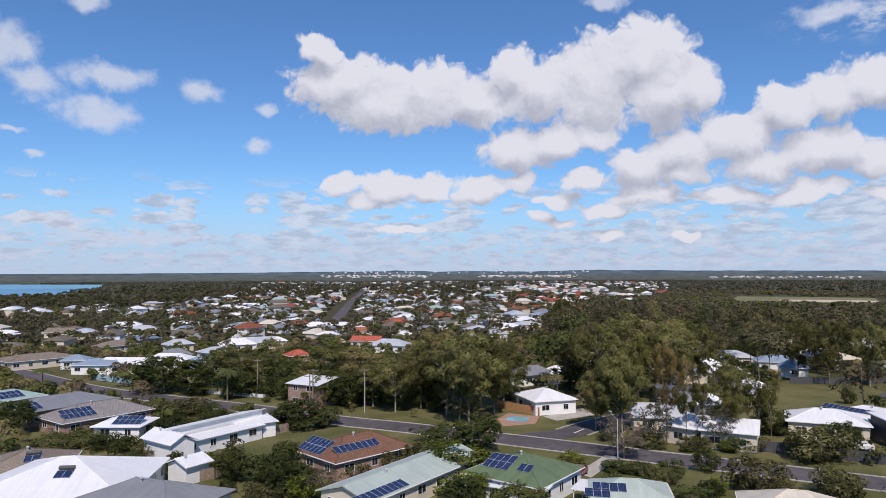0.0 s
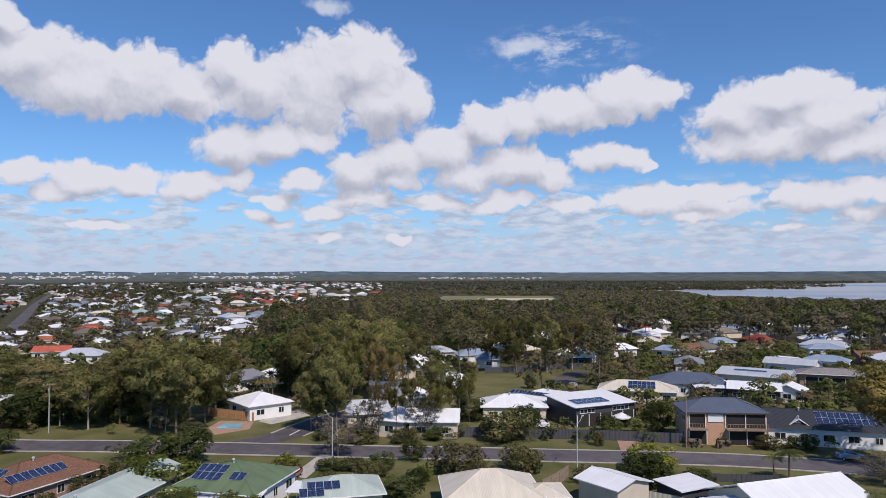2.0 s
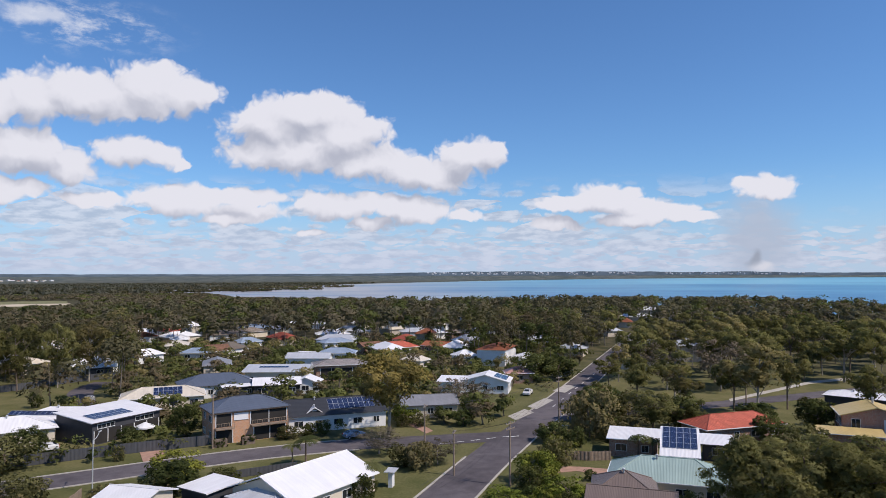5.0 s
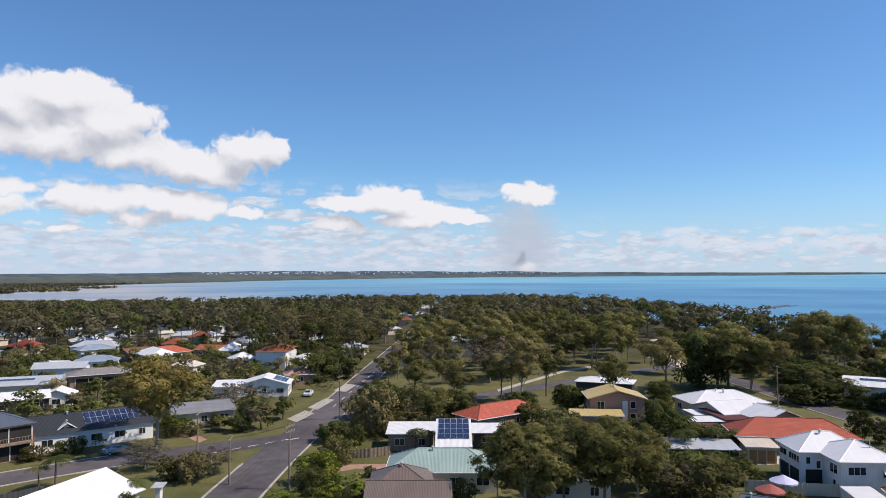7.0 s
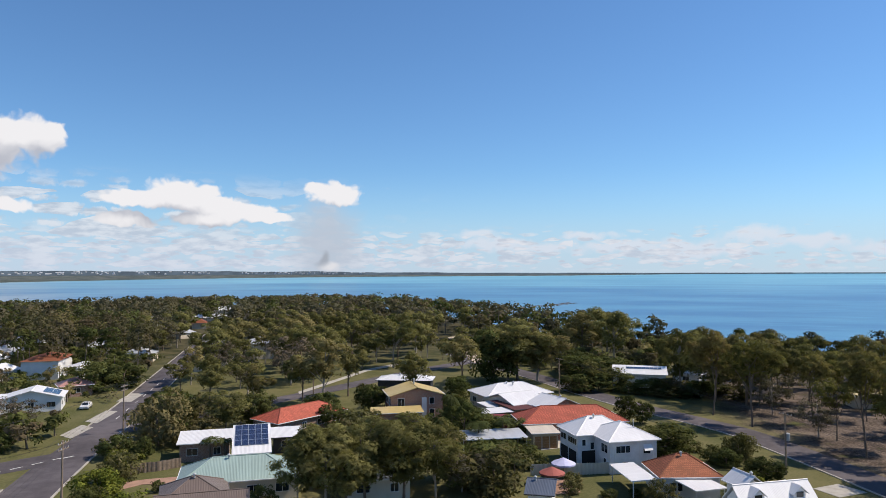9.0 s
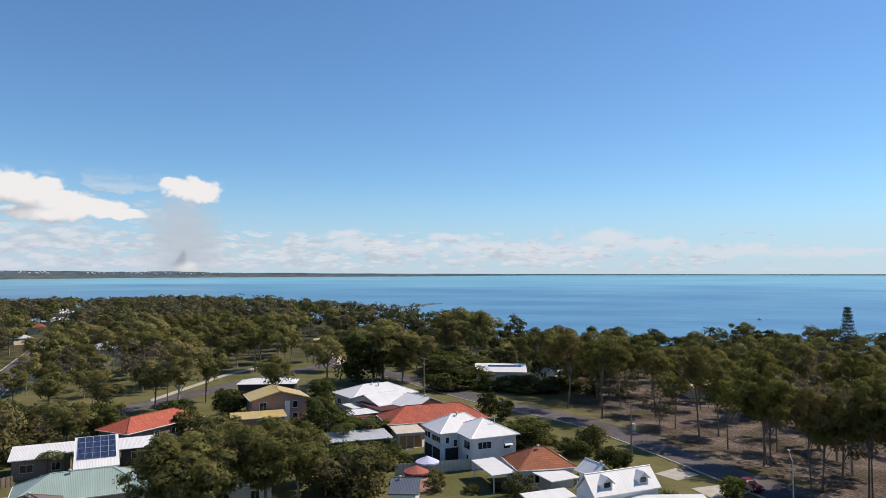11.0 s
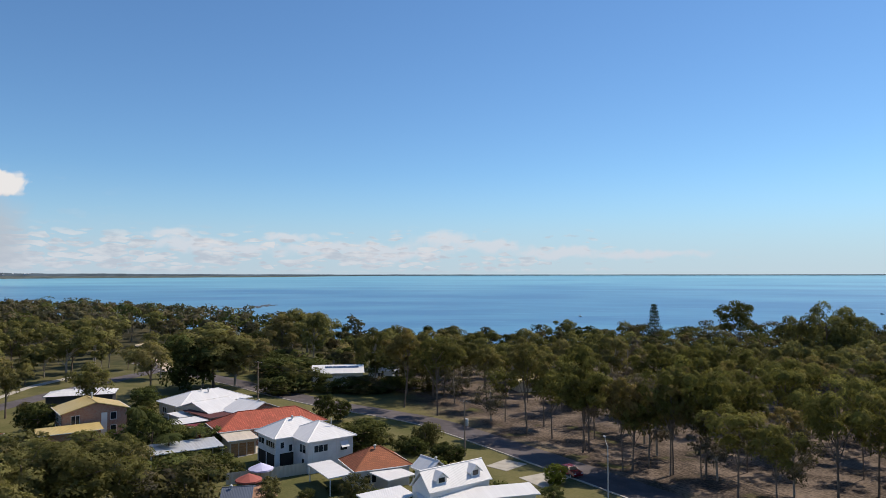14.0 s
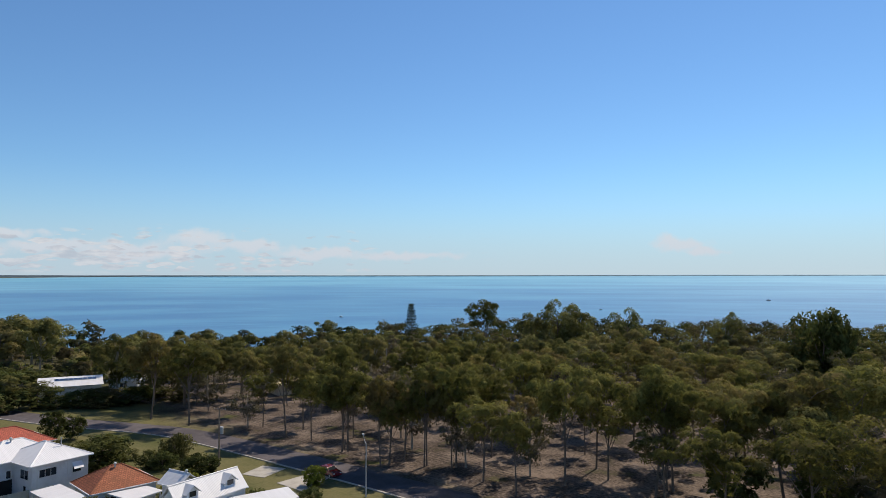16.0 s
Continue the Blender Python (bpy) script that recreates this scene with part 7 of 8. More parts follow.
h = thing('house', 98.2, 534.4, -40, 'red tiled roofed house with cream walls among trees', 'house')
wing(h, 98.2, 534.4, -40, 17.7, 11.0, 2.7, 2.1, 'gable', T_red, W_cream, windows=False)

h = thing('house', 159.5, 737.3, -30, 'red tiled roofed house with cream walls among trees', 'house')
wing(h, 159.5, 737.3, -30, 22.0, 13.6, 2.7, 2.1, 'hip', T_red, W_cream, windows=False)

h = thing('house', 115.9, 708.7, 13, 'terracotta tiled roofed house with cream walls among trees', 'house')
wing(h, 115.9, 708.7, 13, 20.5, 12.7, 2.7, 1.8, 'hip', T_terra, W_cream, windows=False)

h = thing('house', 33.6, 431.8, 18, 'white metal roofed house with white walls among trees', 'house')
wing(h, 33.6, 431.8, 18, 10.6, 7.0, 2.7, 1.8, 'hip', M_white, W_white, windows=False)

h = thing('house', 247.8, 250.2, -10, 'weathered beige tiled roofed house with cream walls among trees', 'house')
wing(h, 247.8, 250.2, -10, 17.2, 10.7, 2.7, 1.8, 'hip', T_beige, W_cream, windows=False)

h = thing('house', 267.5, 247.1, -12, 'grey metal roofed house with cream walls among trees', 'house')
wing(h, 267.5, 247.1, -12, 11.9, 7.4, 2.7, 1.8, 'hip', M_grey, W_cream, windows=False)

h = thing('house', 305.7, 259.0, -68, 'light grey metal roofed house with white walls among trees', 'house')
wing(h, 305.7, 259.0, -68, 14.7, 9.1, 2.7, 1.5, 'hip', M_lgrey, W_white, windows=False)

h = thing('house', 257.8, 205.6, -43, 'white metal roofed house with white walls among trees', 'house')
wing(h, 257.8, 205.6, -43, 16.1, 10.0, 2.7, 1.8, 'hip', M_white, W_white, windows=False)

h = thing('house', 209.6, 211.7, -10, 'blue metal roofed house with white walls among trees', 'house')
wing(h, 209.6, 211.7, -10, 10.9, 7.0, 2.7, 1.8, 'hip', M_sky, W_white)

h = thing('house', 227.1, 179.7, -30, 'blue metal roofed house with white walls among trees', 'house')
wing(h, 227.1, 179.7, -30, 13.0, 8.1, 2.7, 1.5, 'hip', M_sky, W_white)

h = thing('house', 161.3, 125.9, -45, 'grey brown roofed house with a deep shaded verandah', 'house')
wing(h, 161.3, 125.9, -45, 16.0, 9.0, 4.4, 1.2, 'hip', T_grey, W_brick, windows=False, over=0.8)
facade(h, 161.3, 125.9, -45, 8.3, [('opening', -6.0, 0.3, 6.0, 3.6)])

h = thing('house', 196.0, 154.0, -60, 'blue metal roofed house with white walls among gardens', 'house')
wing(h, 196.0, 154.0, -60, 13.0, 8.0, 2.8, 1.5, 'hip', M_sky, W_white)

h = thing('house', 170.6, 145.3, -68, 'light grey metal roofed house with white walls among trees', 'house')
wing(h, 170.6, 145.3, -62, 14.0, 8.0, 4.2, 1.3, 'gable', M_lgrey, W_white, storeys=1)

h = thing('house', 219.8, 157.5, -19, 'brown tiled roofed house with brick walls among trees', 'house')
wing(h, 219.8, 157.5, -19, 9.9, 7.0, 2.7, 1.5, 'gable', T_brown, W_brick)

h = thing('house', 222.1, 146.4, -22, 'red tiled roofed house with cream walls among trees', 'house')
wing(h, 222.1, 146.4, -22, 15.2, 9.4, 2.7, 2.1, 'hip', T_red, W_cream)

h = thing('house', 234.8, 133.9, -90, 'terracotta tiled roofed house with brick walls among trees', 'house')
wing(h, 234.8, 133.9, -90, 14.3, 8.9, 2.7, 1.5, 'gable', T_terra, W_brick)

h = thing('house', 288.9, 179.4, -50, 'light grey metal roofed house with white walls among trees', 'house')
wing(h, 288.9, 179.4, -50, 15.3, 9.5, 2.7, 1.5, 'hip', M_lgrey, W_white, windows=False)

h = thing('house', 284.1, 166.2, -25, 'white metal roofed house with white walls among trees', 'house')
wing(h, 284.1, 166.2, -25, 10.7, 7.0, 2.7, 1.8, 'hip', M_white, W_white, windows=False)

h = thing('house', 293.2, 157.2, -40, 'weathered beige tiled roofed house with brick walls among trees', 'house')
wing(h, 293.2, 157.2, -40, 12.2, 7.6, 2.7, 1.5, 'hip', T_beige, W_brick, windows=False)

h = thing('house', 210.0, 110.7, -40, 'white metal roofed house with white walls among trees', 'house')
wing(h, 210.0, 110.7, -40, 8.0, 7.0, 2.7, 1.8, 'hip', M_white, W_white)

h = thing('house', 147.5, 137.4, -77, 'light grey metal roofed house with white walls among trees', 'house')
wing(h, 147.5, 137.4, -58, 18.0, 9.0, 3.4, 1.0, 'skillion', M_lgrey, W_cream, solar=[("f", 8.0, 4.6, 8, 1)])

h = thing('house', 132.9, 123.8, -77, 'white metal roofed house with cream walls among trees', 'house')
wing(h, 132.9, 123.8, -47, 12.0, 9.0, 2.8, 1.3, 'gable', M_white, W_dark)
wing(h, 126.0, 130.5, -30, 9.0, 8.0, 2.7, 0.8, 'skillion', M_white, W_dark)
wing(h, 139.0, 119.0, -60, 7.0, 7.0, 2.7, 1.4, 'gabley', M_white, W_white)

h = thing('house', 191.1, 118.8, -88, 'cream metal roofed house with cream walls among trees', 'house')
wing(h, 191.1, 118.8, -88, 8.0, 7.0, 2.7, 1.8, 'hip', M_cream, W_cream)

h = thing('house', 162.5, 79.1, -42, 'white metal roofed house with white walls among trees', 'house')
wing(h, 162.5, 79.1, -72, 12.5, 9.0, 3.0, 1.7, 'gabley', M_white, W_white, solar=[("r", 4.6, 1.0, 6, 2)])
wing(h, 158.0, 87.0, -72, 7.0, 7.0, 2.8, 0.7, 'skillion', M_white, W_white)

h = thing('house', 180.8, 78.3, -59, 'faded pink metal roofed house with brick walls among trees', 'house')
wing(h, 180.8, 78.3, -59, 8.0, 7.0, 2.7, 1.5, 'hip', M_pink, W_brick)

h = thing('house', 214.2, 90.2, -32, 'white metal roofed house with white walls among trees', 'house')
wing(h, 214.2, 90.2, -32, 8.0, 7.0, 2.7, 1.5, 'hip', M_white, W_white)

h = thing('house', 128.7, 76.8, -89, 'grey metal roofed house with beige walls among trees', 'house')
wing(h, 128.7, 76.8, -50, 12.5, 7.5, 2.7, 1.6, 'gable', M_grey, W_beige)

h = thing('house', 220.0, 288.8, -29, 'white metal roofed house with white walls among trees', 'house')
wing(h, 220.0, 288.8, -29, 11.8, 7.3, 2.7, 1.8, 'hip', M_white, W_white, windows=False)

h = thing('house', 214.0, 258.6, -5, 'white metal roofed house with cream walls among trees', 'house')
wing(h, 214.0, 258.6, -5, 16.4, 10.2, 2.7, 2.1, 'hip', M_white, W_cream, windows=False)

h = thing('house', 230.9, 283.6, -69, 'red tiled roofed house with cream walls among trees', 'house')
wing(h, 230.9, 283.6, -69, 11.9, 7.4, 2.7, 2.1, 'gable', T_red, W_cream, windows=False)

h = thing('house', 216.1, 298.3, -54, 'white metal roofed house with white walls among trees', 'house')
wing(h, 216.1, 298.3, -54, 12.0, 7.4, 2.7, 1.8, 'hip', M_white, W_white, windows=False)

h = thing('house', 172.4, 198.4, -59, 'blue metal roofed house with white walls among trees', 'house')
wing(h, 172.4, 198.4, -59, 10.7, 7.0, 2.7, 1.5, 'hip', M_sky, W_white)

h = thing('house', 159.0, 208.7, -2, 'white metal roofed house with white walls among trees', 'house')
wing(h, 159.0, 208.7, -2, 10.7, 7.0, 2.7, 1.8, 'hip', M_white, W_white)

h = thing('house', 130.8, 193.1, -26, 'white metal roofed house with dark walls among trees', 'house')
wing(h, 130.8, 193.1, -26, 8.0, 7.0, 2.7, 1.8, 'gable', M_white, W_dark)

h = thing('house', 101.1, 201.3, -19, 'blue metal roofed house with white walls among trees', 'house')
wing(h, 101.1, 201.3, -19, 8.0, 7.0, 2.7, 2.1, 'hip', M_sky, W_white)

h = thing('house', 179.8, 197.0, -20, 'brown tiled roofed house with cream walls among trees', 'house')
wing(h, 179.8, 197.0, -20, 8.7, 7.0, 2.7, 2.1, 'gable', T_brown, W_cream)

h = thing('house', 279.2, 111.3, -60, 'light grey metal roofed house with white walls among trees', 'house')
wing(h, 279.2, 111.3, -60, 9.8, 7.0, 2.7, 1.8, 'hip', M_lgrey, W_white, windows=False)

h = thing('house', 73.3, 166.5, -54, 'white metal roofed house with white walls among trees', 'house')
wing(h, 73.3, 166.5, -54, 8.0, 7.0, 2.7, 1.8, 'hip', M_white, W_white)

h = thing('house', 77.4, 206.3, 1, 'white metal roofed house with white walls among trees', 'house')
wing(h, 77.4, 206.3, 1, 10.8, 7.0, 2.7, 1.8, 'hip', M_white, W_white)

h = thing('house', 55.4, 147.5, 14, 'white metal roofed house with cream walls among trees', 'house')
wing(h, 55.4, 147.5, 14, 8.0, 7.0, 2.7, 1.8, 'hip', M_white, W_cream)

h = thing('house', 601.2, 44.8, -104, 'white metal roofed house with white walls among trees', 'house')
wing(h, 601.2, 44.8, -104, 19.7, 12.2, 2.7, 2.1, 'hip', M_white, W_white, windows=False)

h = thing('house', 486.6, 32.4, -116, 'white metal roofed house with cream walls among trees', 'house')
wing(h, 486.6, 32.4, -116, 9.9, 7.0, 2.7, 1.8, 'gable', M_white, W_cream, windows=False)

h = thing('house', 429.0, 68.8, -111, 'red tiled roofed house with cream walls among trees', 'house')
wing(h, 429.0, 68.8, -111, 8.9, 7.0, 2.7, 1.5, 'hip', T_red, W_cream, windows=False)

h = thing('house', 466.2, 112.2, -94, 'white metal roofed house with white walls among trees', 'house')
wing(h, 466.2, 112.2, -94, 9.8, 7.0, 2.7, 1.5, 'hip', M_white, W_white, windows=False)

plant('dense', 166.5, -66.0, 4.6, 9.0)
plant('oliveshrub', 169.0, -72.0, 4.0, 9.0)
plant('dense', 163.5, -74.5, 4.4, 8.0)

h = thing('house', 185.3, -82.2, -132, 'white metal roofed house with white walls among trees', 'house')
wing(h, 185.3, -82.2, -132, 8.0, 7.0, 2.7, 1.8, 'hip', M_white, W_white)

h = thing('house', 592.6, 42.2, -64, 'white metal roofed house with white walls among trees', 'house')
wing(h, 592.6, 42.2, -64, 21.8, 13.5, 2.7, 1.5, 'gable', M_white, W_white, windows=False)

h = thing('house', 149.0, -106.9, -104, 'mustard metal roofed house with cream walls among trees', 'house')
wing(h, 149.0, -106.9, -104, 8.0, 7.0, 2.7, 2.1, 'hip', M_mustard, W_cream)

h = thing('house', 119.2, -113.8, -99, 'white metal roofed house with cream walls among trees', 'house')
wing(h, 119.2, -113.8, -99, 8.0, 7.0, 2.7, 2.1, 'hip', M_white, W_cream)

h = thing('house', 53.0, -254.8, -198, 'white metal roofed house with white walls among trees', 'house')
wing(h, 53.0, -254.8, -198, 8.5, 7.0, 2.7, 1.8, 'gable', M_white, W_white)

h = thing('house', 87.2, -242.3, -178, 'terracotta tiled roofed house with cream walls among trees', 'house')
wing(h, 87.2, -242.3, -178, 8.0, 7.0, 2.7, 1.5, 'hip', T_terra, W_cream)


h = thing('house', 72.8, 192.7, -21, 'long white metal roofed house behind tall gums', 'house')
wing(h, 72.8, 192.7, -9, 20.0, 11.0, 3.0, 1.7, 'hip', M_white, W_cream)

h = thing('house', 102.0, 212.8, -26, 'blue roofed house among tall gums', 'house')
wing(h, 102.0, 212.8, -14, 13.0, 9.0, 3.0, 1.7, 'hip', M_sky, W_white)

h = thing('house', 68.3, 157.9, -23, 'small pale metal roofed cottage under gums', 'house')
wing(h, 68.3, 157.9, -11, 6.0, 5.0, 3.0, 1.7, 'gable', M_lgrey, W_white)

h = thing('house', 52.2, 149.1, -19, 'dark house with a grey roof under gums', 'house')
wing(h, 52.2, 149.1, -7, 9.0, 8.0, 3.0, 1.7, 'hip', M_grey, W_dark)

h = thing('house', 125.0, 230.3, -28, 'white metal roofed house in the gum forest', 'house')
wing(h, 125.0, 230.3, -16, 14.0, 9.0, 3.0, 1.7, 'hip', M_white, W_cream)

h = thing('house', 156.7, 255.8, -32, 'white metal roofed house at the edge of the woods', 'house')
wing(h, 156.7, 255.8, -20, 14.0, 9.0, 3.0, 1.7, 'hip', M_white, W_white)

h = thing('house', 92.6, 225.8, -22, 'light grey metal roofed house in the gum forest', 'house')
wing(h, 92.6, 225.8, -10, 14.0, 9.0, 3.0, 1.7, 'hip', M_lgrey, W_cream)

h = thing('house', 69.0, 225.7, -17, 'white metal roofed house behind dark trees', 'house')
wing(h, 69.0, 225.7, -5, 15.0, 9.0, 3.0, 1.7, 'hip', M_white, W_white)

h = thing('house', 50.7, 216.1, -13, 'broad white metal roofed house behind trees', 'house')
wing(h, 50.7, 216.1, -1, 16.0, 10.0, 3.0, 1.7, 'hip', M_white, W_cream)


# ---- fences, paving, poles, cars ----
def boat(x, y, rot, size=1.0):
    ob = thing("boat", x, y, rot, "small white motor boat on the bay", "boat", z=-1.0)
    bm = bmesh.new()
    n = 7
    rim, keel = [], []
    for k in range(n):
        u = k / (n - 1)
        half = 1.0 * size * (1 - u ** 3)
        rim.append((bm.verts.new((u * 6 * size - 3 * size, half, 0.7 * size + 0.3 * u)), bm.verts.new((u * 6 * size - 3 * size, -half - 0.001, 0.7 * size + 0.3 * u))))
        keel.append(bm.verts.new((u * 5.6 * size - 3 * size, 0, -0.3)))
    for (a, b), (c, d2), k0, k1 in zip(rim, rim[1:], keel, keel[1:]):
        bm.faces.new((a, c, k1, k0)), bm.faces.new((b, k0, k1, d2)), bm.faces.new((a, b, d2, c))
    bmesh.ops.recalc_face_normals(bm, faces=bm.faces[:])
    part("hull", bm, W_white, ob)
    part("cabin", box(bmesh.new(), -1.2 * size, -0.7 * size, 0.7 * size, 1.0 * size, 0.7 * size, 1.9 * size, 0.1), W_white, ob)
    part("windscreen", box(bmesh.new(), 0.95 * size, -0.6 * size, 1.1 * size, 1.05 * size, 0.6 * size, 1.7 * size), GLASS, ob)
    return ob


def hedge(x, y, rot, w, d, hgt):
    """A clipped box hedge."""
    ob = thing("hedge", x, y, rot, "clipped dark green box hedge by the street", "hedge")
    gen = np.random.default_rng(int(abs(x * 10)))
    c = np.stack([gen.uniform(-w / 2, w / 2, 60), gen.uniform(-d / 2, d / 2, 60), gen.uniform(0.2, hgt, 60)], 1)
    v, q, nn = cards(c, np.full((60, 3), 0.22), 1000, 0.15, gen)
    o = new("foliage", quads_mesh("foliage", v, q, [LEAF_DENSE]))
    o.parent = ob
    part("stems", box(bmesh.new(), -w / 2 + 0.15, -d / 2 + 0.15, 0, w / 2 - 0.15, d / 2 - 0.15, hgt - 0.15), BARK, ob)
    return ob


def reef(line, label):
    """Low dark rocks just above the water."""
    gen = np.random.default_rng(5)
    pts = along(line, 6.0)
    bm = bmesh.new()
    for p in pts:
        for k in range(3):
            s = gen.uniform(0.8, 2.4)
            m = Matrix.Translation((p.x + gen.normal() * 5, p.y + gen.normal() * 3, -1.25)) @ Matrix.Rotation(gen.uniform(0, 6), 4, "Z") @ Matrix.Diagonal((s * 1.6, s, 0.5, 1))
            bmesh.ops.create_icosphere(bm, subdivisions=1, radius=1.0, matrix=m)
    for v in bm.verts:
        v.co += Vector((noise.noise(v.co * 0.7), noise.noise(v.co * 0.7 + Vector((9, 0, 0))), 0)) * 0.6
    return tagged(part("rocks", bm, BARK, None, label), category="rocks", kind="stuff")


fence([(51.9, 117.5), (58.1, 115.3), (64.6, 111.2), (75.1, 105.2), (87.2, 97.1)], 1.8, DARK_FENCE, 'long charcoal steel fence along a verge')
fence([(34.9, 128.7), (41.3, 123.1), (49.4, 121.0), (53.7, 120.9)], 1.8, TIMBER, 'brown timber fence under gum trees')
fence([(12.0, 156.0), (17.6, 149.6), (20.2, 146.6)], 1.8, TIMBER_NEW, 'new pine timber paling fence')
fence([(93.8, 188.4), (104.8, 187.1), (120.4, 187.0), (137.2, 183.6)], 1.8, DARK_FENCE, 'grey steel fence behind a mown field')
fence([(-36.7, 100.1), (-33.7, 102.8), (-33.0, 105.6)], 1.7, TIMBER, 'weathered grey timber paling fence')
fence([(-36.1, 124.1), (-32.8, 128.8), (-29.4, 133.3)], 1.7, TIMBER, 'weathered grey timber paling fence beside a lawn')
fence([(102.8, -21.0), (102.5, -26.7), (102.8, -33.1)], 1.7, CREAM_FENCE, 'cream steel fence behind a garden')
fence([(108.6, 38.8), (110.0, 35.1), (112.0, 32.3)], 1.5, TIMBER, 'weathered timber fence between lawns')
fence([(88.5, 37.3), (89.8, 33.0), (90.9, 30.2)], 1.3, TIMBER, 'low timber fence by a lawn')
fence([(74.0, 78.5), (78.7, 75.8), (83.1, 73.2)], 1.2, DARK_FENCE, 'dark steel garden fence by a lawn')
fence([(50.0, 83.0), (54.4, 85.7), (57.5, 88.0)], 1.8, TIMBER, 'weathered grey timber side fence')
fence([(60.3, 73.7), (62.3, 70.5), (63.6, 65.3)], 1.7, CREAM_FENCE, 'beige steel fence beside a garage')
fence([(-65.9, 179.0), (-57.3, 174.7), (-49.2, 171.3), (-43.0, 168.9)], 0.9, FRAME, 'low white fence along the verge')
fence([(-100.8, 199.7), (-93.4, 195.4), (-85.6, 191.2)], 1.8, BLUE_FENCE, 'pale blue steel fence by the road')
fence([(31.3, 89.6), (34.7, 92.8), (39.2, 98.4)], 1.7, TIMBER, 'timber fence beside a drive')
pave('driveway', [(78.0, 103.6), (81.1, 101.7), (76.7, 95.4), (74.1, 97.5)], PINK_PAVE, 'pink paved driveway')
pave('driveway', [(101.0, 37.3), (104.6, 37.9), (105.8, 35.2), (106.7, 30.8), (104.8, 27.3), (100.9, 28.2), (100.4, 30.9), (103.2, 32.3), (103.2, 35.2)], PINK_PAVE, 'curved red paved driveway')
pave('path', [(118.5, 75.2), (121.4, 74.9), (116.2, 68.2), (113.6, 68.2)], PINK_PAVE, 'red paved garden path')
pave('driveway', [(135.7, 61.3), (144.8, 61.2), (142.3, 58.0), (132.9, 58.1)], CONCRETE, 'pale concrete driveway')
pave('driveway', [(148.0, 61.9), (159.5, 62.3), (158.5, 59.5), (145.9, 58.8)], CONCRETE, 'pale concrete driveway')
pave('driveway', [(170.7, 64.4), (181.8, 65.0), (181.5, 61.6), (169.6, 60.6)], CONCRETE, 'pale concrete driveway')
pave('driveway', [(93.2, -58.8), (94.9, -63.6), (90.9, -65.1), (89.2, -60.0)], CONCRETE, 'concrete driveway by the coast road')
pave('driveway', [(85.5, -59.7), (85.8, -65.6), (81.8, -66.1), (79.5, -59.8)], CONCRETE, 'concrete driveway with a round pattern')
pave('driveway', [(19.9, 105.0), (26.7, 115.3), (28.8, 113.9), (21.6, 102.7)], CONCRETE, 'concrete driveway')
pave('driveway', [(20.9, 146.0), (30.9, 155.6), (31.9, 147.6), (23.0, 142.1)], CONCRETE, 'concrete driveway to a garage')
pave('terrace', [(11.1, 143.9), (14.0, 149.7), (20.1, 146.1), (18.4, 139.5), (11.7, 137.1)], PINK_PAVE, 'pink paved pool surround')
pave('pool', [(12.4, 142.8), (14.3, 146.7), (18.0, 145.0), (16.5, 140.6)], POOL, 'small blue garden swimming pool', 0.07)
pave('driveway', [(122.7, -26.2), (124.7, -32.7), (118.8, -30.7), (117.1, -25.8)], CONCRETE, 'pale concrete yard')
pave('track', [(327.5, -27.7), (333.8, -31.9), (249.7, -32.1), (228.6, -33.6), (234.3, -28.4)], SAND, 'sandy beach track')
pave('path', [(180.3, 23.1), (221.1, 7.0), (245.9, -11.4), (241.3, -11.1), (216.1, 6.8), (176.9, 22.4)], CONCRETE, 'concrete path through the park')
power_pole(99.9, -58.9, 'transformer')
power_pole(91.3, 40.9, 'wide')
power_pole(92.0, 50.4, 'plain', 6.8)
power_pole(102.8, 62.0, 'plain', 7.8)
power_pole(136.7, 50.2, 'wide')
power_pole(176.7, 18.9, 'plain')
power_pole(-45.5, 170.5, 'plain')
power_pole(-17.3, 153.3, 'plain')
power_pole(-28.5, 152.3, 'plain')
power_pole(-27.7, 144.5, 'plain')
power_pole(169.4, -41.9, 'plain')
power_pole(85.8, 94.7, 'plain')
street_lamp(27.2, 109.2, 200)
street_lamp(60.4, 90.1, 120)
street_lamp(71.2, -64.1, 60)
street_lamp(-17.1, 151.2, 190)
car(82.9, -67.2, -2, CAR_RED, 'dark red parked hatchback')
car(104.2, 78.0, 150, CAR_BLUE, 'pale blue parked sedan')
car(162.4, 67.8, 10, CAR_WHITE, 'white parked utility beside a road')
car(102.6, 155.0, 40, CAR_SILVER, 'silver parked four wheel drive')
car(70.4, 118.0, -30, CAR_WHITE, 'white parked van behind a fence')
car(20.0, 103.8, 60, CAR_RED, 'dark red car in a driveway')
umbrella(101.8, -25.7, 2.4, LILAC_CLOTH, 'pale lilac market umbrella open over a terrace')
umbrella(97.2, -22.9, 2.4, RED_CLOTH, 'faded red market umbrella open over a terrace')
umbrella(85.6, 112.3, 2.4, FRAME, 'white garden umbrella open beside a house')
hedge(87.3, 94.5, -28, 2.6, 1.2, 1.5)
hedge(91.3, 91.8, -28, 2.6, 1.2, 1.5)
boat(404.2, -338.2, 20, 0.5)
boat(309.8, -560.4, 70, 0.6)
boat(268.2, -899.6, 10, 0.9)
reef([(567.1, -91.2), (630.0, -125.0), (671.5, -158.5), (719.9, -191.1)], 'dark low reef rocks along the shallows')
pave('terrace', [(100.6, -21.8), (100.7, -26.6), (94.5, -26.2), (93.4, -21.3)], PINK_PAVE, 'paved terrace under umbrellas')


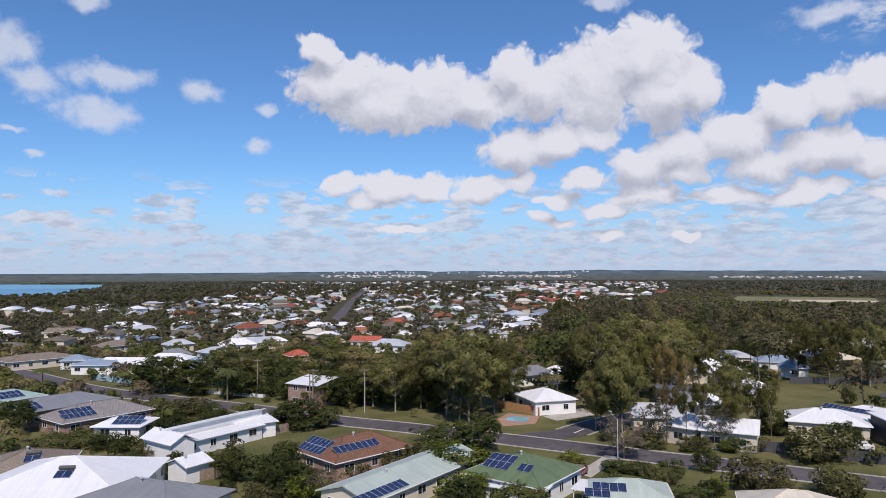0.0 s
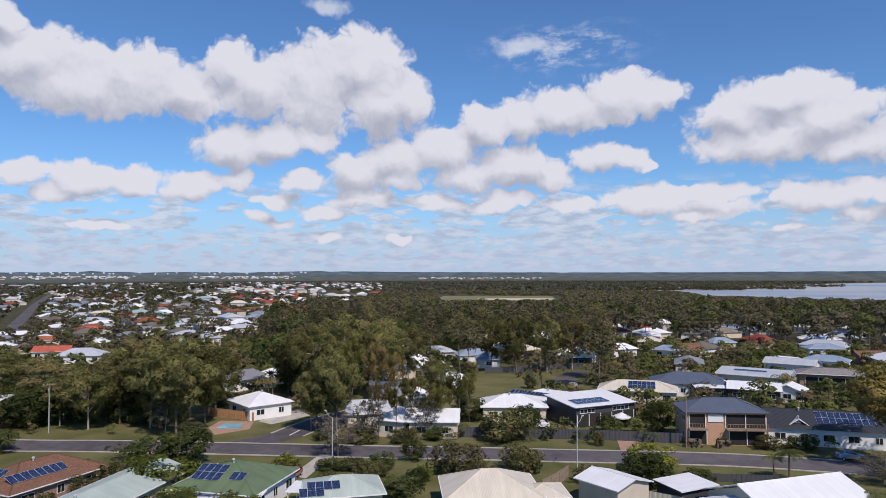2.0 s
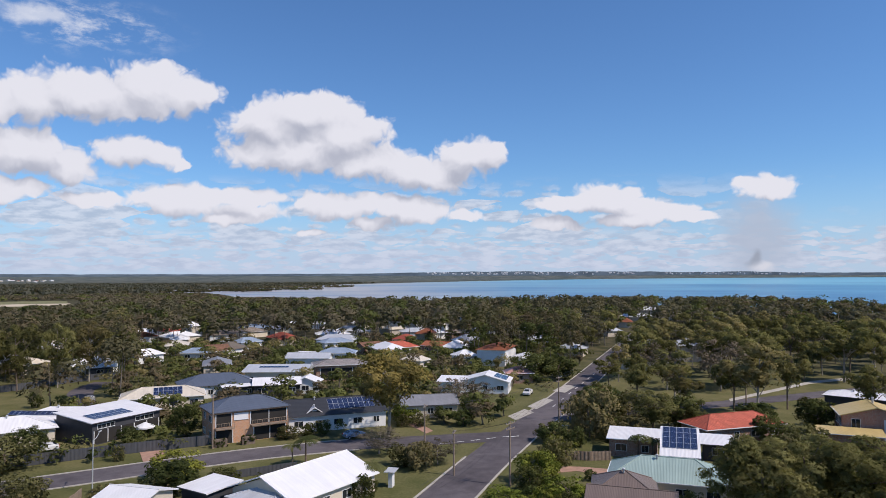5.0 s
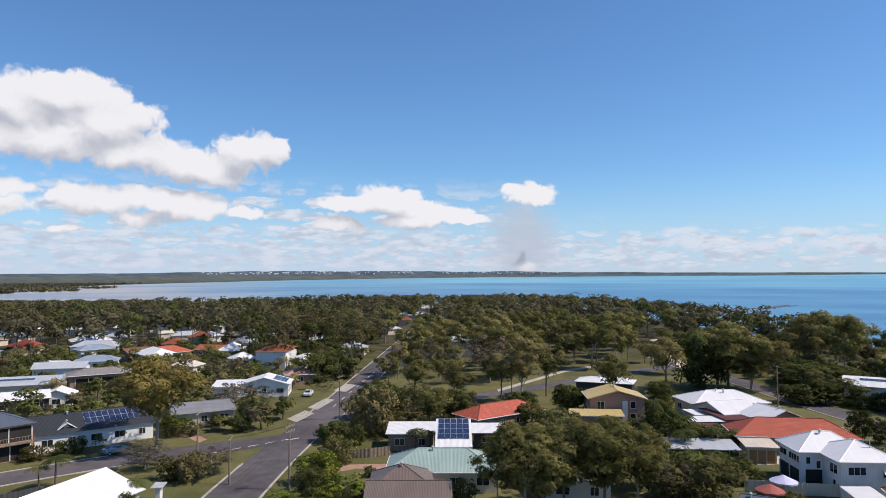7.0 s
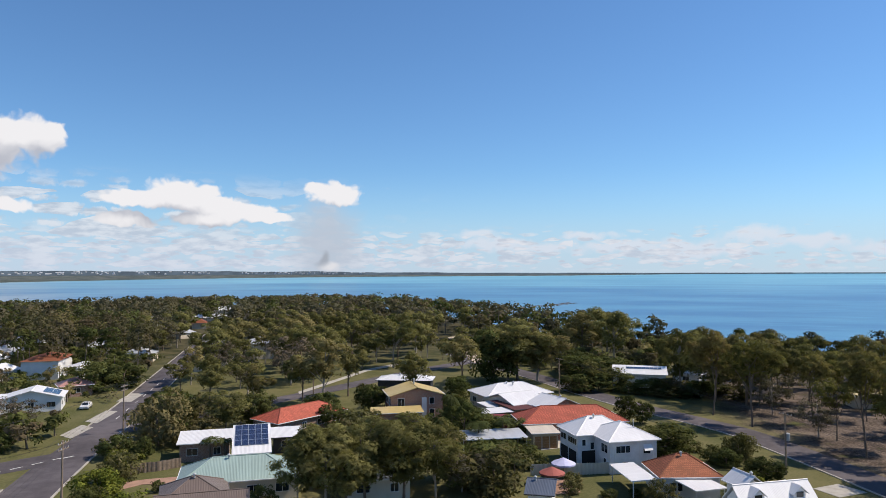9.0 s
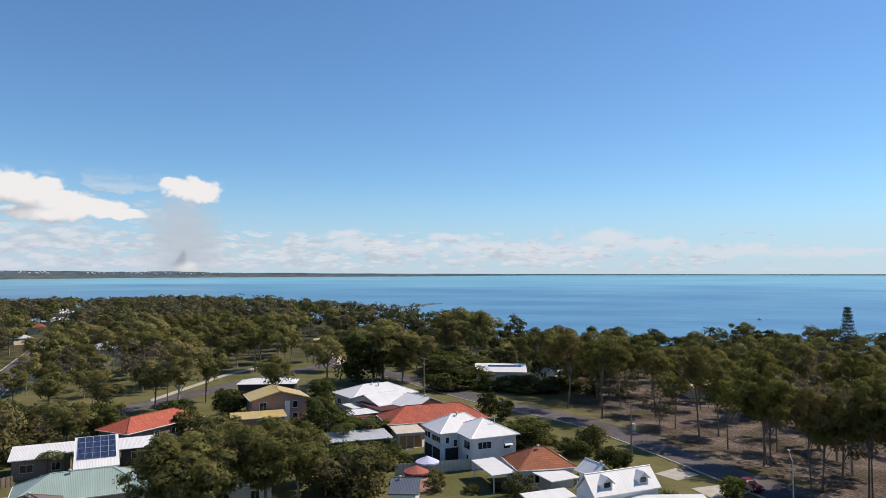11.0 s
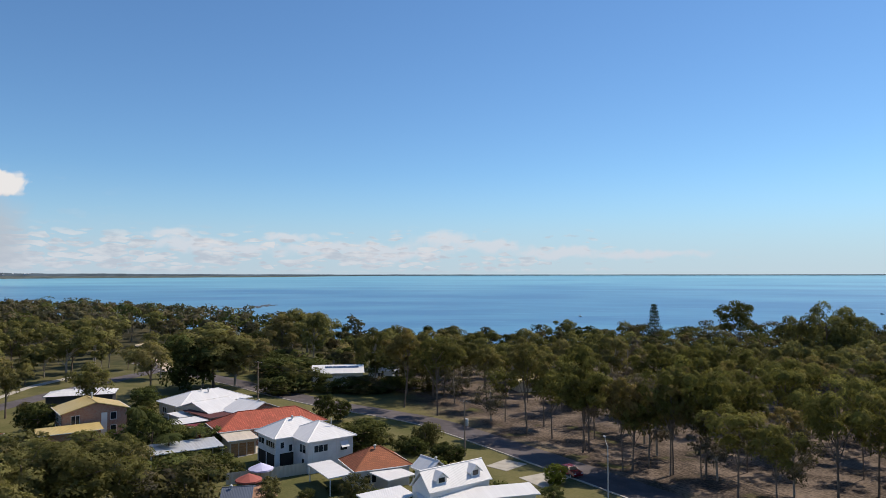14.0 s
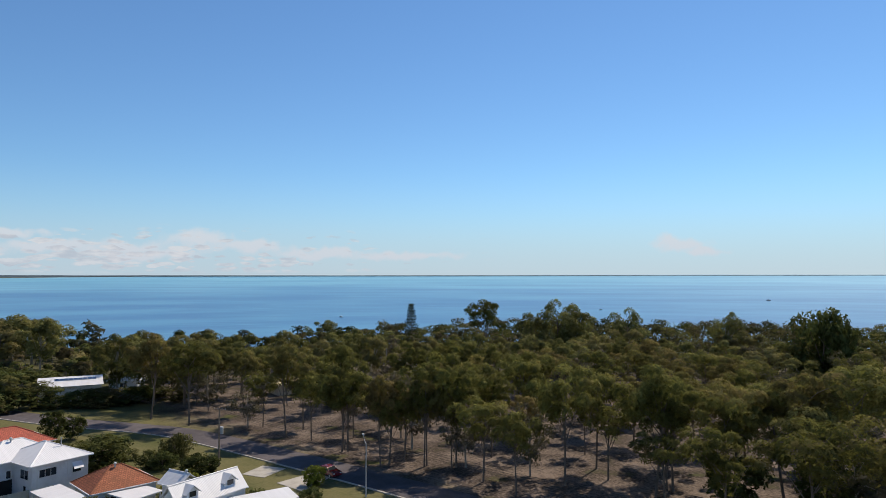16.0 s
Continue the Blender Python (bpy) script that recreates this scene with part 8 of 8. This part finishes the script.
for k in range(5):
    marking(107.5 + k * 2.6, 62.0 - k * 1.9, 109.0 + k * 2.6, 60.9 - k * 1.9)
marking(118.5, 53.5, 120.2, 52.0, 0.3)
marking(138.2, 51.4, 132.9, 48.3, 0.2)
marking(132.9, 48.3, 133.4, 46.0, 0.2)
marking(24.5, 131.0, 27.0, 134.4, 0.25)
for k in range(9):
    marking(150 + k * 9.0, 56.6 + k * 1.25, 153 + k * 9.0, 57.0 + k * 1.25)

wires([(60, 35.5, 9.2), (91.3, 40.9, 9.2), (136.7, 50.2, 9.2), (181, 55.5, 9.2), (230, 62, 9.2)])
wires([(91.3, 40.9, 9.2), (92.0, 50.4, 6.8), (102.8, 62.0, 7.8)], spread=(-0.4, 0.4))
wires([(102.8, 62.0, 7.6), (136.7, 50.2, 8.6)], spread=(0.0, 0.3), label="sagging service cables over the verge")
wires([(169.4, -41.9, 9.2), (135, -54.5, 9.2), (99.9, -58.9, 9.2), (64, -61.5, 9.2), (20, -63, 9.2)])

# ---- the farther suburb ----


def polar_points(n, az0, az1, r0, r1, gen):
    a, r = np.radians(gen.uniform(az0, az1, n)), np.sqrt(gen.uniform(r0 ** 2, r1 ** 2, n))
    return r * np.sin(a), r * np.cos(a), np.degrees(a), r


def thin_out(x, y, gap):
    keep, cells = [], {}
    for k in range(len(x)):
        c = (int(x[k] // gap), int(y[k] // gap))
        if any((x[k] - x[j]) ** 2 + (y[k] - y[j]) ** 2 < gap * gap for i in (-1, 0, 1) for jj in (-1, 0, 1) for j in cells.get((c[0] + i, c[1] + jj), ())):
            continue
        cells.setdefault(c, []).append(k)
        keep.append(k)
    return np.array(keep, int)


def suburb(name, label, n, az0, az1, r0, r1, gap, seed, weights):
    """Many small hip roofed houses far off, as one mass."""
    gen = np.random.default_rng(seed)
    x, y, a, r = polar_points(n, az0, az1, r0, r1, gen)
    ok = is_land(a, r) & (np.array([noise.noise(Vector((px * 0.006, py * 0.006, 5.0))) for px, py in zip(x, y)]) > -0.3)
    ok &= ~((a < np.interp(r, [650, 900, 1300], [-23, -17, -15])) & (r > 650))
    for px, py in [(p.x, p.y) for p in along(STREET, 8.0)]:
        ok &= (x - px) ** 2 + (y - py) ** 2 > 15 ** 2
    x, y = x[ok], y[ok]
    k = thin_out(x, y, gap)
    x, y = x[k], y[k]
    N = len(x)
    R = np.hypot(x, y)
    sc = drawn(R) / R
    th = np.radians(gen.choice([12, 12, 102, 57], N) + gen.normal(size=N) * 6)
    w, d, e, h = gen.uniform(11, 19, N), gen.uniform(8, 12, N), gen.uniform(2.6, 3.2, N), gen.uniform(1.4, 2.4, N)
    two = gen.random(N) < 0.08
    e = e + two * 2.6
    def loc(lx, ly, z):
        return np.stack([x * sc + lx * np.cos(th) - ly * np.sin(th), y * sc + lx * np.sin(th) + ly * np.cos(th), lift(R * sc) + z], -1)
    o = 0.5
    corner = ((-1, -1), (1, -1), (1, 1), (-1, 1))
    wall_lo = [loc(sx * (w / 2 - o), sy * (d / 2 - o), -0.5 + 0 * e) for sx, sy in corner]
    wall_hi = [loc(sx * (w / 2 - o), sy * (d / 2 - o), e) for sx, sy in corner]
    eav = [loc(sx * w / 2, sy * d / 2, e) for sx, sy in corner]
    rdg = [loc(sx * (w - d * 0.9) / 2, sy * 0.08, e + h) for sx, sy in corner]
    V = np.stack(wall_lo + wall_hi + eav + rdg, 1)
    pat = [[0, 1, 5, 4], [1, 2, 6, 5], [2, 3, 7, 6], [3, 0, 4, 7], [8, 9, 13, 12], [9, 10, 14, 13], [10, 11, 15, 14], [11, 8, 12, 15], [12, 13, 14, 15]]
    q = (np.arange(N)[:, None, None] * 16 + np.array(pat)[None]).reshape(-1, 4)
    rm = gen.choice(len(weights), N, p=np.array(weights) / sum(weights))
    wm = len(SUBURB_ROOFS) + gen.choice(len(SUBURB_WALLS), N)
    mi = np.stack([wm] * 4 + [rm] * 5, 1).reshape(-1)
    return tagged(new(name, quads_mesh(name, V.reshape(-1, 3), q, SUBURB_ROOFS + SUBURB_WALLS, mi, flat=True)), label, "houses", kind="stuff")


SUBURB_ROOFS = [M_white, M_cream, M_lgrey, M_grey, T_beige, T_red, T_terra, M_sky, M_teal]
SUBURB_WALLS = [W_white, W_cream, W_beige]
suburb("suburb_houses", "far suburb of white, grey and tiled roofs", 4200, -35, 4.5, 310, 900, 19.5, 31, [4, 3, 5, 4, 5, 1, 1.4, 1.2, 0.6])
suburb("suburb_houses", "far suburb with many red tiled roofs", 1500, 4.6, 16.5, 400, 900, 20, 32, [3, 3, 2, 1.5, 2, 4, 4, 0.5, 0.3])
suburb("suburb_houses", "distant suburb of pale roofs", 3000, -35, 18, 900, 2300, 30, 33, [5, 4, 4, 2.5, 4, 1.5, 1.5, 0.6, 0.3])
for az0, az1, r0, r1, many in ((-10, -1, 5000, 12000, 130), (3, 11, 4500, 9000, 110), (21, 31, 3600, 5500, 80)):
    suburb("suburb_houses", "pale houses of a distant town", many, az0, az1, r0, r1, 60, 34 + az1, [9, 5, 2, 1, 1, 1, 1, 0.5, 0.2])
suburb("suburb_houses", "houses on the wooded headland", 160, 60, 84, 230, 520, 26, 35, [7, 3, 3, 1, 2, 1, 1, 0.7, 0.3])
suburb("suburb_houses", "low houses among woods behind the main street", 150, 26, 60, 215, 420, 24, 36, [7, 3, 4, 2, 2, 2, 1, 1, 0.3])
pave("field", [(305, 718), (345, 705), (413, 661), (460, 735), (503, 806), (440, 850), (371, 874), (335, 800)], DRY, "dry mown field among far woods")
pave("field", [(352, 722), (398, 690), (425, 684), (455, 722), (420, 752), (370, 765)], SAND, "pale bare earth in a far field", 0.09)
ribbon("road", STREET, 0, 7.5, -0.2, 0.06, ASPHALT, "long straight asphalt road through the suburb", category="road")

# ---- woods ----
HOUSE_SPOTS = [(o.matrix_basis.translation.x, o.matrix_basis.translation.y, 9.5) for o in bpy.data.objects if o.get("category") in ("house", "shed", "garage")]
LINES = [(np.array([(p.x, p.y) for p in along(pts, 3.0)]), wid / 2 + 3.0) for pts, wid in ROADS] + [(np.array([(p.x, p.y) for p in along(STREET, 6.0)]), 9.0)]
CLEAR = [(206, 6, 8), (210, -4, 9), (220, -14, 9), (229, -25, 9), (205, -26, 8), (183, -1, 7), (214, -34, 7), (192, -13, 7), (86, 160, 16), (100, 172, 14), (112, 186, 12), (72, 148, 12), (210, -14, 12), (196, 8, 10), (172, -38, 8), (110, -74, 6), (-27, 119, 7), (-22, 123, 7), (-17, 127, 7), (-12, 130, 6), (-22, 116, 6), (16, 141, 9), (23, 144, 6), (162, 68, 7), (152, 64, 6), (112, -28, 7), (115, 66, 5), (255, -24, 8), (272, -25, 8), (290, -26, 8), (310, -27, 8), (332, -28, 8), (352, -29, 7)]


def free(x, y, margin=0.0):
    """Not in a house, on a road or in a clearing."""
    ok = np.ones(len(x), bool)
    for wx, wy, wr, w, dd in WINGS:
        lx = (x - wx) * math.cos(wr) + (y - wy) * math.sin(wr)
        ly = -(x - wx) * math.sin(wr) + (y - wy) * math.cos(wr)
        ok &= (abs(lx) > w / 2 + 1.2 + margin) | (abs(ly) > dd / 2 + 1.2 + margin)
    for hx, hy, r in CLEAR:
        ok &= (x - hx) ** 2 + (y - hy) ** 2 > (r + margin) ** 2
    for line, r in LINES:
        near = np.full(len(x), 1e9)
        for px, py in line:
            near = np.minimum(near, (x - px) ** 2 + (y - py) ** 2)
        ok &= near > (r + margin * 0.5) ** 2
    return ok


# gardens: shrubs and small trees round the near houses
garden_gen = np.random.default_rng(17)
for hx, hy, hr in [h for h in HOUSE_SPOTS if 70 < math.hypot(h[0], h[1]) < 175]:
    for k in range(17):
        a, rr = garden_gen.uniform(0, 6.283), garden_gen.uniform(5, 15)
        px, py = hx + rr * math.cos(a), hy + rr * math.sin(a)
        if not free(np.array([px]), np.array([py]), 0.9)[0] or any((px - q[0]) ** 2 + (py - q[1]) ** 2 < (q[2] * 0.8 + 1.0) ** 2 for q in PLANTED):
            continue
        if -34 < px < -6 and 112 < py < 136:
            continue
        kind = ("shrub", "oliveshrub", "dense", "bright", "shrub", "feather", "palm")[int(garden_gen.choice(7, p=[0.38, 0.29, 0.15, 0.10, 0.08, 0.0, 0.0]))]
        hgt = {"shrub": 2.0, "oliveshrub": 2.5, "dense": 4.0, "bright": 2.8, "feather": 4.4, "palm": 4.8}[kind] * garden_gen.uniform(0.7, 1.4)
        plant(kind, float(px), float(py), float(hgt), float(hgt * garden_gen.uniform(1.0, 1.6)) if kind != "palm" else None)

# the gum park by the sea, tree by tree
x, y, a, r = polar_points(900, 117, 176, 84, 215, np.random.default_rng(3))
ok = free(x, y, 1.0) & (y < -78) & ((r > 100) | (a > 140))
x, y, a, r = x[ok], y[ok], a[ok], r[ok]
for k in thin_out(x, y, 7.6)[:190]:
    hgt = 10.5 + 5.5 * plant_gen.random()
    plant(("talltree" if r[k] > 172 else "parkgum") if plant_gen.random() < 0.86 else "feather", float(x[k]), float(y[k]), float(hgt), float(hgt * (0.62 + 0.25 * plant_gen.random())))


# tall gums with open grass under them on both sides of the far street
x, y, a, r = polar_points(700, 72, 97, 150, 330, np.random.default_rng(5))
ok = free(x, y, 1.5)
x, y = x[ok], y[ok]
for k in thin_out(x, y, 8.6)[:125]:
    if any((x[k] - q[0]) ** 2 + (y[k] - q[1]) ** 2 < (q[2] * 0.7 + 1.5) ** 2 for q in PLANTED):
        continue
    hgt = 7.5 + 9.5 * plant_gen.random() ** 1.2
    plant("talltree" if plant_gen.random() < 0.8 else "feather", float(x[k]), float(y[k]), float(hgt), float(hgt * (0.72 + 0.3 * plant_gen.random())))


def wood(name, label, x, y, hgt, wid, n_card, size, mats, seed, trunks=True, blobs=7, crown=0.80):
    """Many trees as one mass: leaf clumps over thin trunks."""
    n_card = int(n_card * 1.5)
    gen = np.random.default_rng(seed)
    N = len(x)
    r = np.hypot(x, y)
    z0 = lift(drawn(r))
    sc = drawn(r) / r
    X, Y = x * sc, y * sc
    ang, far = gen.uniform(0, 6.283, (N, blobs)), np.sqrt(gen.random((N, blobs)))
    bc = np.stack([0.34 * far * np.cos(ang), 0.34 * far * np.sin(ang), crown - 0.30 * far ** 2 + gen.normal(size=(N, blobs)) * 0.06], -1)
    swell = 0.7 + 0.6 * gen.random((N, blobs, 1))
    k = gen.integers(0, blobs, (N, n_card))
    cen = np.take_along_axis(bc, k[:, :, None].repeat(3, 2), 1)
    d = gen.normal(size=(N, n_card, 3))
    d /= np.linalg.norm(d, axis=2)[:, :, None]
    d[:, :, 2] = np.where(gen.random((N, n_card)) < 0.75, np.abs(d[:, :, 2]), d[:, :, 2])
    loc = cen + d * np.array([0.22, 0.22, 0.14]) * (0.65 + 0.35 * gen.random((N, n_card, 1))) * np.take_along_axis(swell, k[:, :, None], 1)
    c = np.stack([X[:, None] + loc[:, :, 0] * wid[:, None], Y[:, None] + loc[:, :, 1] * wid[:, None], z0[:, None] + np.clip(loc[:, :, 2], 0.05, 1.1) * hgt[:, None]], -1).reshape(-1, 3)
    M = len(c)
    n = d.reshape(-1, 3) * 0.9 + gen.normal(size=(M, 3)) * 0.42 + np.array([0, 0, 0.6])
    n /= np.linalg.norm(n, axis=1)[:, None]
    u = np.cross(n, gen.normal(size=(M, 3)))
    u /= np.linalg.norm(u, axis=1)[:, None]
    v = np.cross(n, u)
    s = size * (0.6 + 0.8 * gen.random(M))[:, None]
    q = 0.5 + 0.35 * gen.random(M)[:, None]
    verts = np.stack([c - u * s - v * s * q * 0.5, c + u * s * 0.9 - v * s * q * 0.4, c + v * s * q * 1.1 + u * s * 0.2], 1).reshape(-1, 3)
    out = loc - np.array([0, 0, 0.35])
    out /= np.linalg.norm(out, axis=2)[:, :, None] + 1e-6
    soft = d.reshape(-1, 3) * 0.75 + out.reshape(-1, 3) * 0.3 + n * 0.2
    soft = np.repeat(soft / np.linalg.norm(soft, axis=1)[:, None], 3, 0)
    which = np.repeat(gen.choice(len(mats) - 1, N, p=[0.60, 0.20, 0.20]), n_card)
    quads = np.arange(M * 3).reshape(-1, 3)
    if trunks:
        tr = 0.16 + 0.1 * gen.random(N)
        cs = []
        for i in range(3):
            an = i * 2.094
            cs.append(np.stack([X + tr * math.cos(an), Y + tr * math.sin(an), z0 - 0.3], -1))
            cs.append(np.stack([X + tr * 0.4 * math.cos(an) + bc[:, 0, 0] * wid * 0.3, Y + tr * 0.4 * math.sin(an) + bc[:, 0, 1] * wid * 0.3, z0 + hgt * 0.75], -1))
        tv = np.stack(cs, 1)
        b = len(verts) + np.arange(N)[:, None] * 6
        tq = np.concatenate([b + np.array([f]) for f in ((0, 2, 3), (0, 3, 1), (2, 4, 5), (2, 5, 3), (4, 0, 1), (4, 1, 5))], 0)
        verts = np.concatenate([verts, tv.reshape(-1, 3)])
        ring = np.array([[math.cos(i * 2.094), math.sin(i * 2.094), 0] for i in (0, 0, 1, 1, 2, 2)])
        soft = np.concatenate([soft, np.tile(ring, (N, 1))])
        quads = np.concatenate([quads, tq])
        which = np.concatenate([which, np.full(len(tq), len(mats) - 1)])
    return tagged(new(name, quads_mesh(name, verts, quads, mats, which, soft)), label, "woods", kind="stuff")


def woodland(az, r, x, y):
    """How wooded the country is: dense between town and shore, gardens among the houses."""
    gard = np.interp(az, [-40, -10, 4, 12, 16, 60, 68, 180], [0.50, 0.50, 0.50, 0.52, 0.97, 0.9, 0.95, 1.0])
    town = np.interp(r, [0, 300, 380, 700, 1500], [0.35, 0.35, 0, 0, 0.1])
    inner = np.where((az > 29) & (az < 70) & (r < 330), 0.85, 1.0) * np.where((az > -60) & (az < 12) & (r < 240), 0.8, 1.0)
    gard = np.where((az < np.interp(r, [650, 900, 1300], [-23, -17, -15])) & (r > 650), 1.0, gard)
    wave = np.array([noise.noise(Vector((px * 0.012, py * 0.012, 0.3))) for px, py in zip(x, y)])
    plain = np.array([noise.noise(Vector((px * 0.0026, py * 0.0026, 9.0))) for px, py in zip(x, y)])
    return np.clip(gard * inner + town + 0.45 * wave - np.where((r > 750) & (plain > 0.18), 0.9, 0.0), 0, 1)


# Woods mix in darker leaves, standing in for shade inside the crowns.
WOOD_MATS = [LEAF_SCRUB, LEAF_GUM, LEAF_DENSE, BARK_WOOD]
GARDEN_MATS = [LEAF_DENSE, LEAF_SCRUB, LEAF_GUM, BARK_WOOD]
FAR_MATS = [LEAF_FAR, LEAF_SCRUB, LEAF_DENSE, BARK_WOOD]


def grove(name, label, n, az0, az1, r0, r1, gap, h0, h1, n_card, size, seed, trunks=True, w=0.75, limit=99999, mats=WOOD_MATS, crown=0.80):
    gen = np.random.default_rng(seed)
    x, y, a, r = polar_points(n, az0, az1, r0, r1, gen)
    ok = is_land(a, r + 6) & ~((a > 22.5) & (a < 33) & (r > 590) & (r < 960)) & (gen.random(n) < woodland(a, r, x, y)) & ~((a > 73) & (a < 96) & (r < 325)) & ~((y > -78) & (y < -20) & (r < 200) & (a > 90))
    x, y, a, r = x[ok], y[ok], a[ok], r[ok]
    if r0 < 800:
        ok = free(x, y, 1.5)
        x, y = x[ok], y[ok]
        for px, py, pr in PLANTED:
            if math.hypot(px, py) + 10 > r0:
                ok2 = (x - px) ** 2 + (y - py) ** 2 > (pr + 1.5) ** 2
                x, y = x[ok2], y[ok2]
    k = thin_out(x, y, gap)[:limit]
    x, y = x[k], y[k]
    gen2 = np.random.default_rng(seed + 1)
    h = h0 + (h1 - h0) * gen2.random(len(x)) ** 1.3
    if name == "garden_trees":
        h = h * np.interp(np.degrees(np.arctan2(x, y)), [4, 12, 20, 30, 66, 74], [0.78, 1.0, 1.0, 0.85, 0.85, 1.0])
    if name == "coastal_woods":
        h = h * np.interp(np.degrees(np.arctan2(x, y)), [100, 108, 124, 134, 150, 178], [0.75, 0.60, 0.62, 0.88, 1.0, 0.95])
    w = h * w * (0.8 + 0.5 * gen2.random(len(x)))
    # the canopy keeps below the lie of the land and water behind it
    h = np.maximum(np.minimum(h, 30 - np.hypot(x, y) * np.tan(np.radians(np.interp(np.degrees(np.arctan2(x, y)), [-36, -26, -24, 8, 18, 34, 42, 60, 75, 95, 103, 112, 124, 180], [1.4, 1.3, 0.8, 0.8, 2.1, 2.05, 1.75, 1.7, 1.6, 1.5, 2.0, 2.6, 3.3, 3.3])))), 4.0)
    return wood(name, label, x, y, h, w, n_card, size, mats, seed + 2, trunks, crown=crown)


grove("gum_forest", "tall gum forest behind the main street", 1500, 9, 36, 160, 330, 9.0, 14, 20, 420, 0.55, 91, w=0.72)
grove("garden_trees", "garden trees and street trees between the houses", 6400, -36, 112, 135, 310, 5.4, 3.5, 9.0, 150, 0.51, 101, w=1.1, mats=GARDEN_MATS, crown=0.66)
grove("gum_forest", "dark tall gums beside the far street", 700, 62.5, 74, 232, 335, 8.0, 14, 19, 300, 0.55, 95, w=0.72)
grove("garden_shrubs", "low shrubs and hedges in the gardens", 9000, -36, 100, 118, 310, 3.4, 1.6, 4.2, 50, 0.34, 151, trunks=False, w=1.5, mats=GARDEN_MATS, crown=0.52)
grove("coastal_woods", "gum woods between the houses and the bay", 2900, 100, 178, 205, 345, 6.8, 9, 15, 240, 0.52, 111, w=0.95)
grove("woods", "garden trees among suburban houses", 8000, -36, 14, 300, 600, 7.0, 3.5, 9, 72, 0.8, 121, w=1.1, mats=FAR_MATS, crown=0.7)
grove("woods", "gum woods in the middle distance", 9000, 12, 112, 300, 560, 9.0, 11, 17.5, 115, 0.95, 125, w=0.9, mats=FAR_MATS)
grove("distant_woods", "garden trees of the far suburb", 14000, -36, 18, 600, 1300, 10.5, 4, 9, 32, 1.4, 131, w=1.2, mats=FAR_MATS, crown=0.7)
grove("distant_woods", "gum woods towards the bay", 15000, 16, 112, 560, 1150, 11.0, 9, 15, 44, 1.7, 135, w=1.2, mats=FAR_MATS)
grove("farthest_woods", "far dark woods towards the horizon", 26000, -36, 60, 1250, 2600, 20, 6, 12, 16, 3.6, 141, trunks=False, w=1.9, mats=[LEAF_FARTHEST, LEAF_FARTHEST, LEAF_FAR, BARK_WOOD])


# mangrove spits out on the flats
spit_gen = np.random.default_rng(61)
for a0, a1, r0, r1, n in ((39.5, 46.5, 1360, 1430, 90), (42.0, 53.0, 1640, 1860, 150), (47.0, 50.5, 1500, 1530, 30)):
    u = spit_gen.random(n)
    az, rr = np.radians(a0 + (a1 - a0) * u), r0 + (r1 - r0) * u + spit_gen.normal(size=n) * 22
    hh = spit_gen.uniform(3, 6.5, n)
    wood("mangroves", "low dark mangroves on the tidal flats", rr * np.sin(az), rr * np.cos(az), hh, hh * 3.0, 16, 2.6, FAR_MATS, 63, trunks=False, crown=0.5)


def hill_town(n, az0, az1, seed):
    """Pale houses scattered over the far hills, one mass."""
    gen = np.random.default_rng(seed)
    bm = bmesh.new()
    for k in range(n):
        az = gen.uniform(az0, az1)
        rise_ = float(np.interp(az, HILL_AZ, HILL_EL))
        r = 4552.0
        z = 30 + r * math.tan(radians(rise_ * gen.uniform(0.05, 0.75)))
        a = radians(az)
        w, hgt = gen.uniform(5, 16), gen.uniform(2.2, 4.5)
        m = pose(r * math.sin(a), r * math.cos(a), z, 0, 0, -az)
        v = [bm.verts.new(m @ Vector(c)) for c in ((-w / 2, -4, -1.5), (w / 2, -4, -1.5), (w / 2, -4, hgt), (-w / 2, -4, hgt), (-w / 2, 4, -1.5), (w / 2, 4, -1.5), (w / 2, 0, hgt + 1.6), (-w / 2, 0, hgt + 1.6))]
        for f in ((0, 1, 2, 3), (3, 2, 6, 7), (1, 5, 6, 2), (5, 4, 7, 6), (4, 0, 3, 7)):
            bm.faces.new([v[i] for i in f])
    return tagged(part("hill_houses", bm, FAR_WHITE, None, "pale houses dotted over far wooded hills"), category="houses", kind="stuff")


hill_town(90, 59, 76, 71)
hill_town(40, 78, 88, 72)
hill_town(34, -9, 12, 73)

# the patterns that the plants were copied from are no longer needed
for roots in PROTOS.values():
    for root in roots:
        for o in (*root.children_recursive, root):
            bpy.data.objects.remove(o)
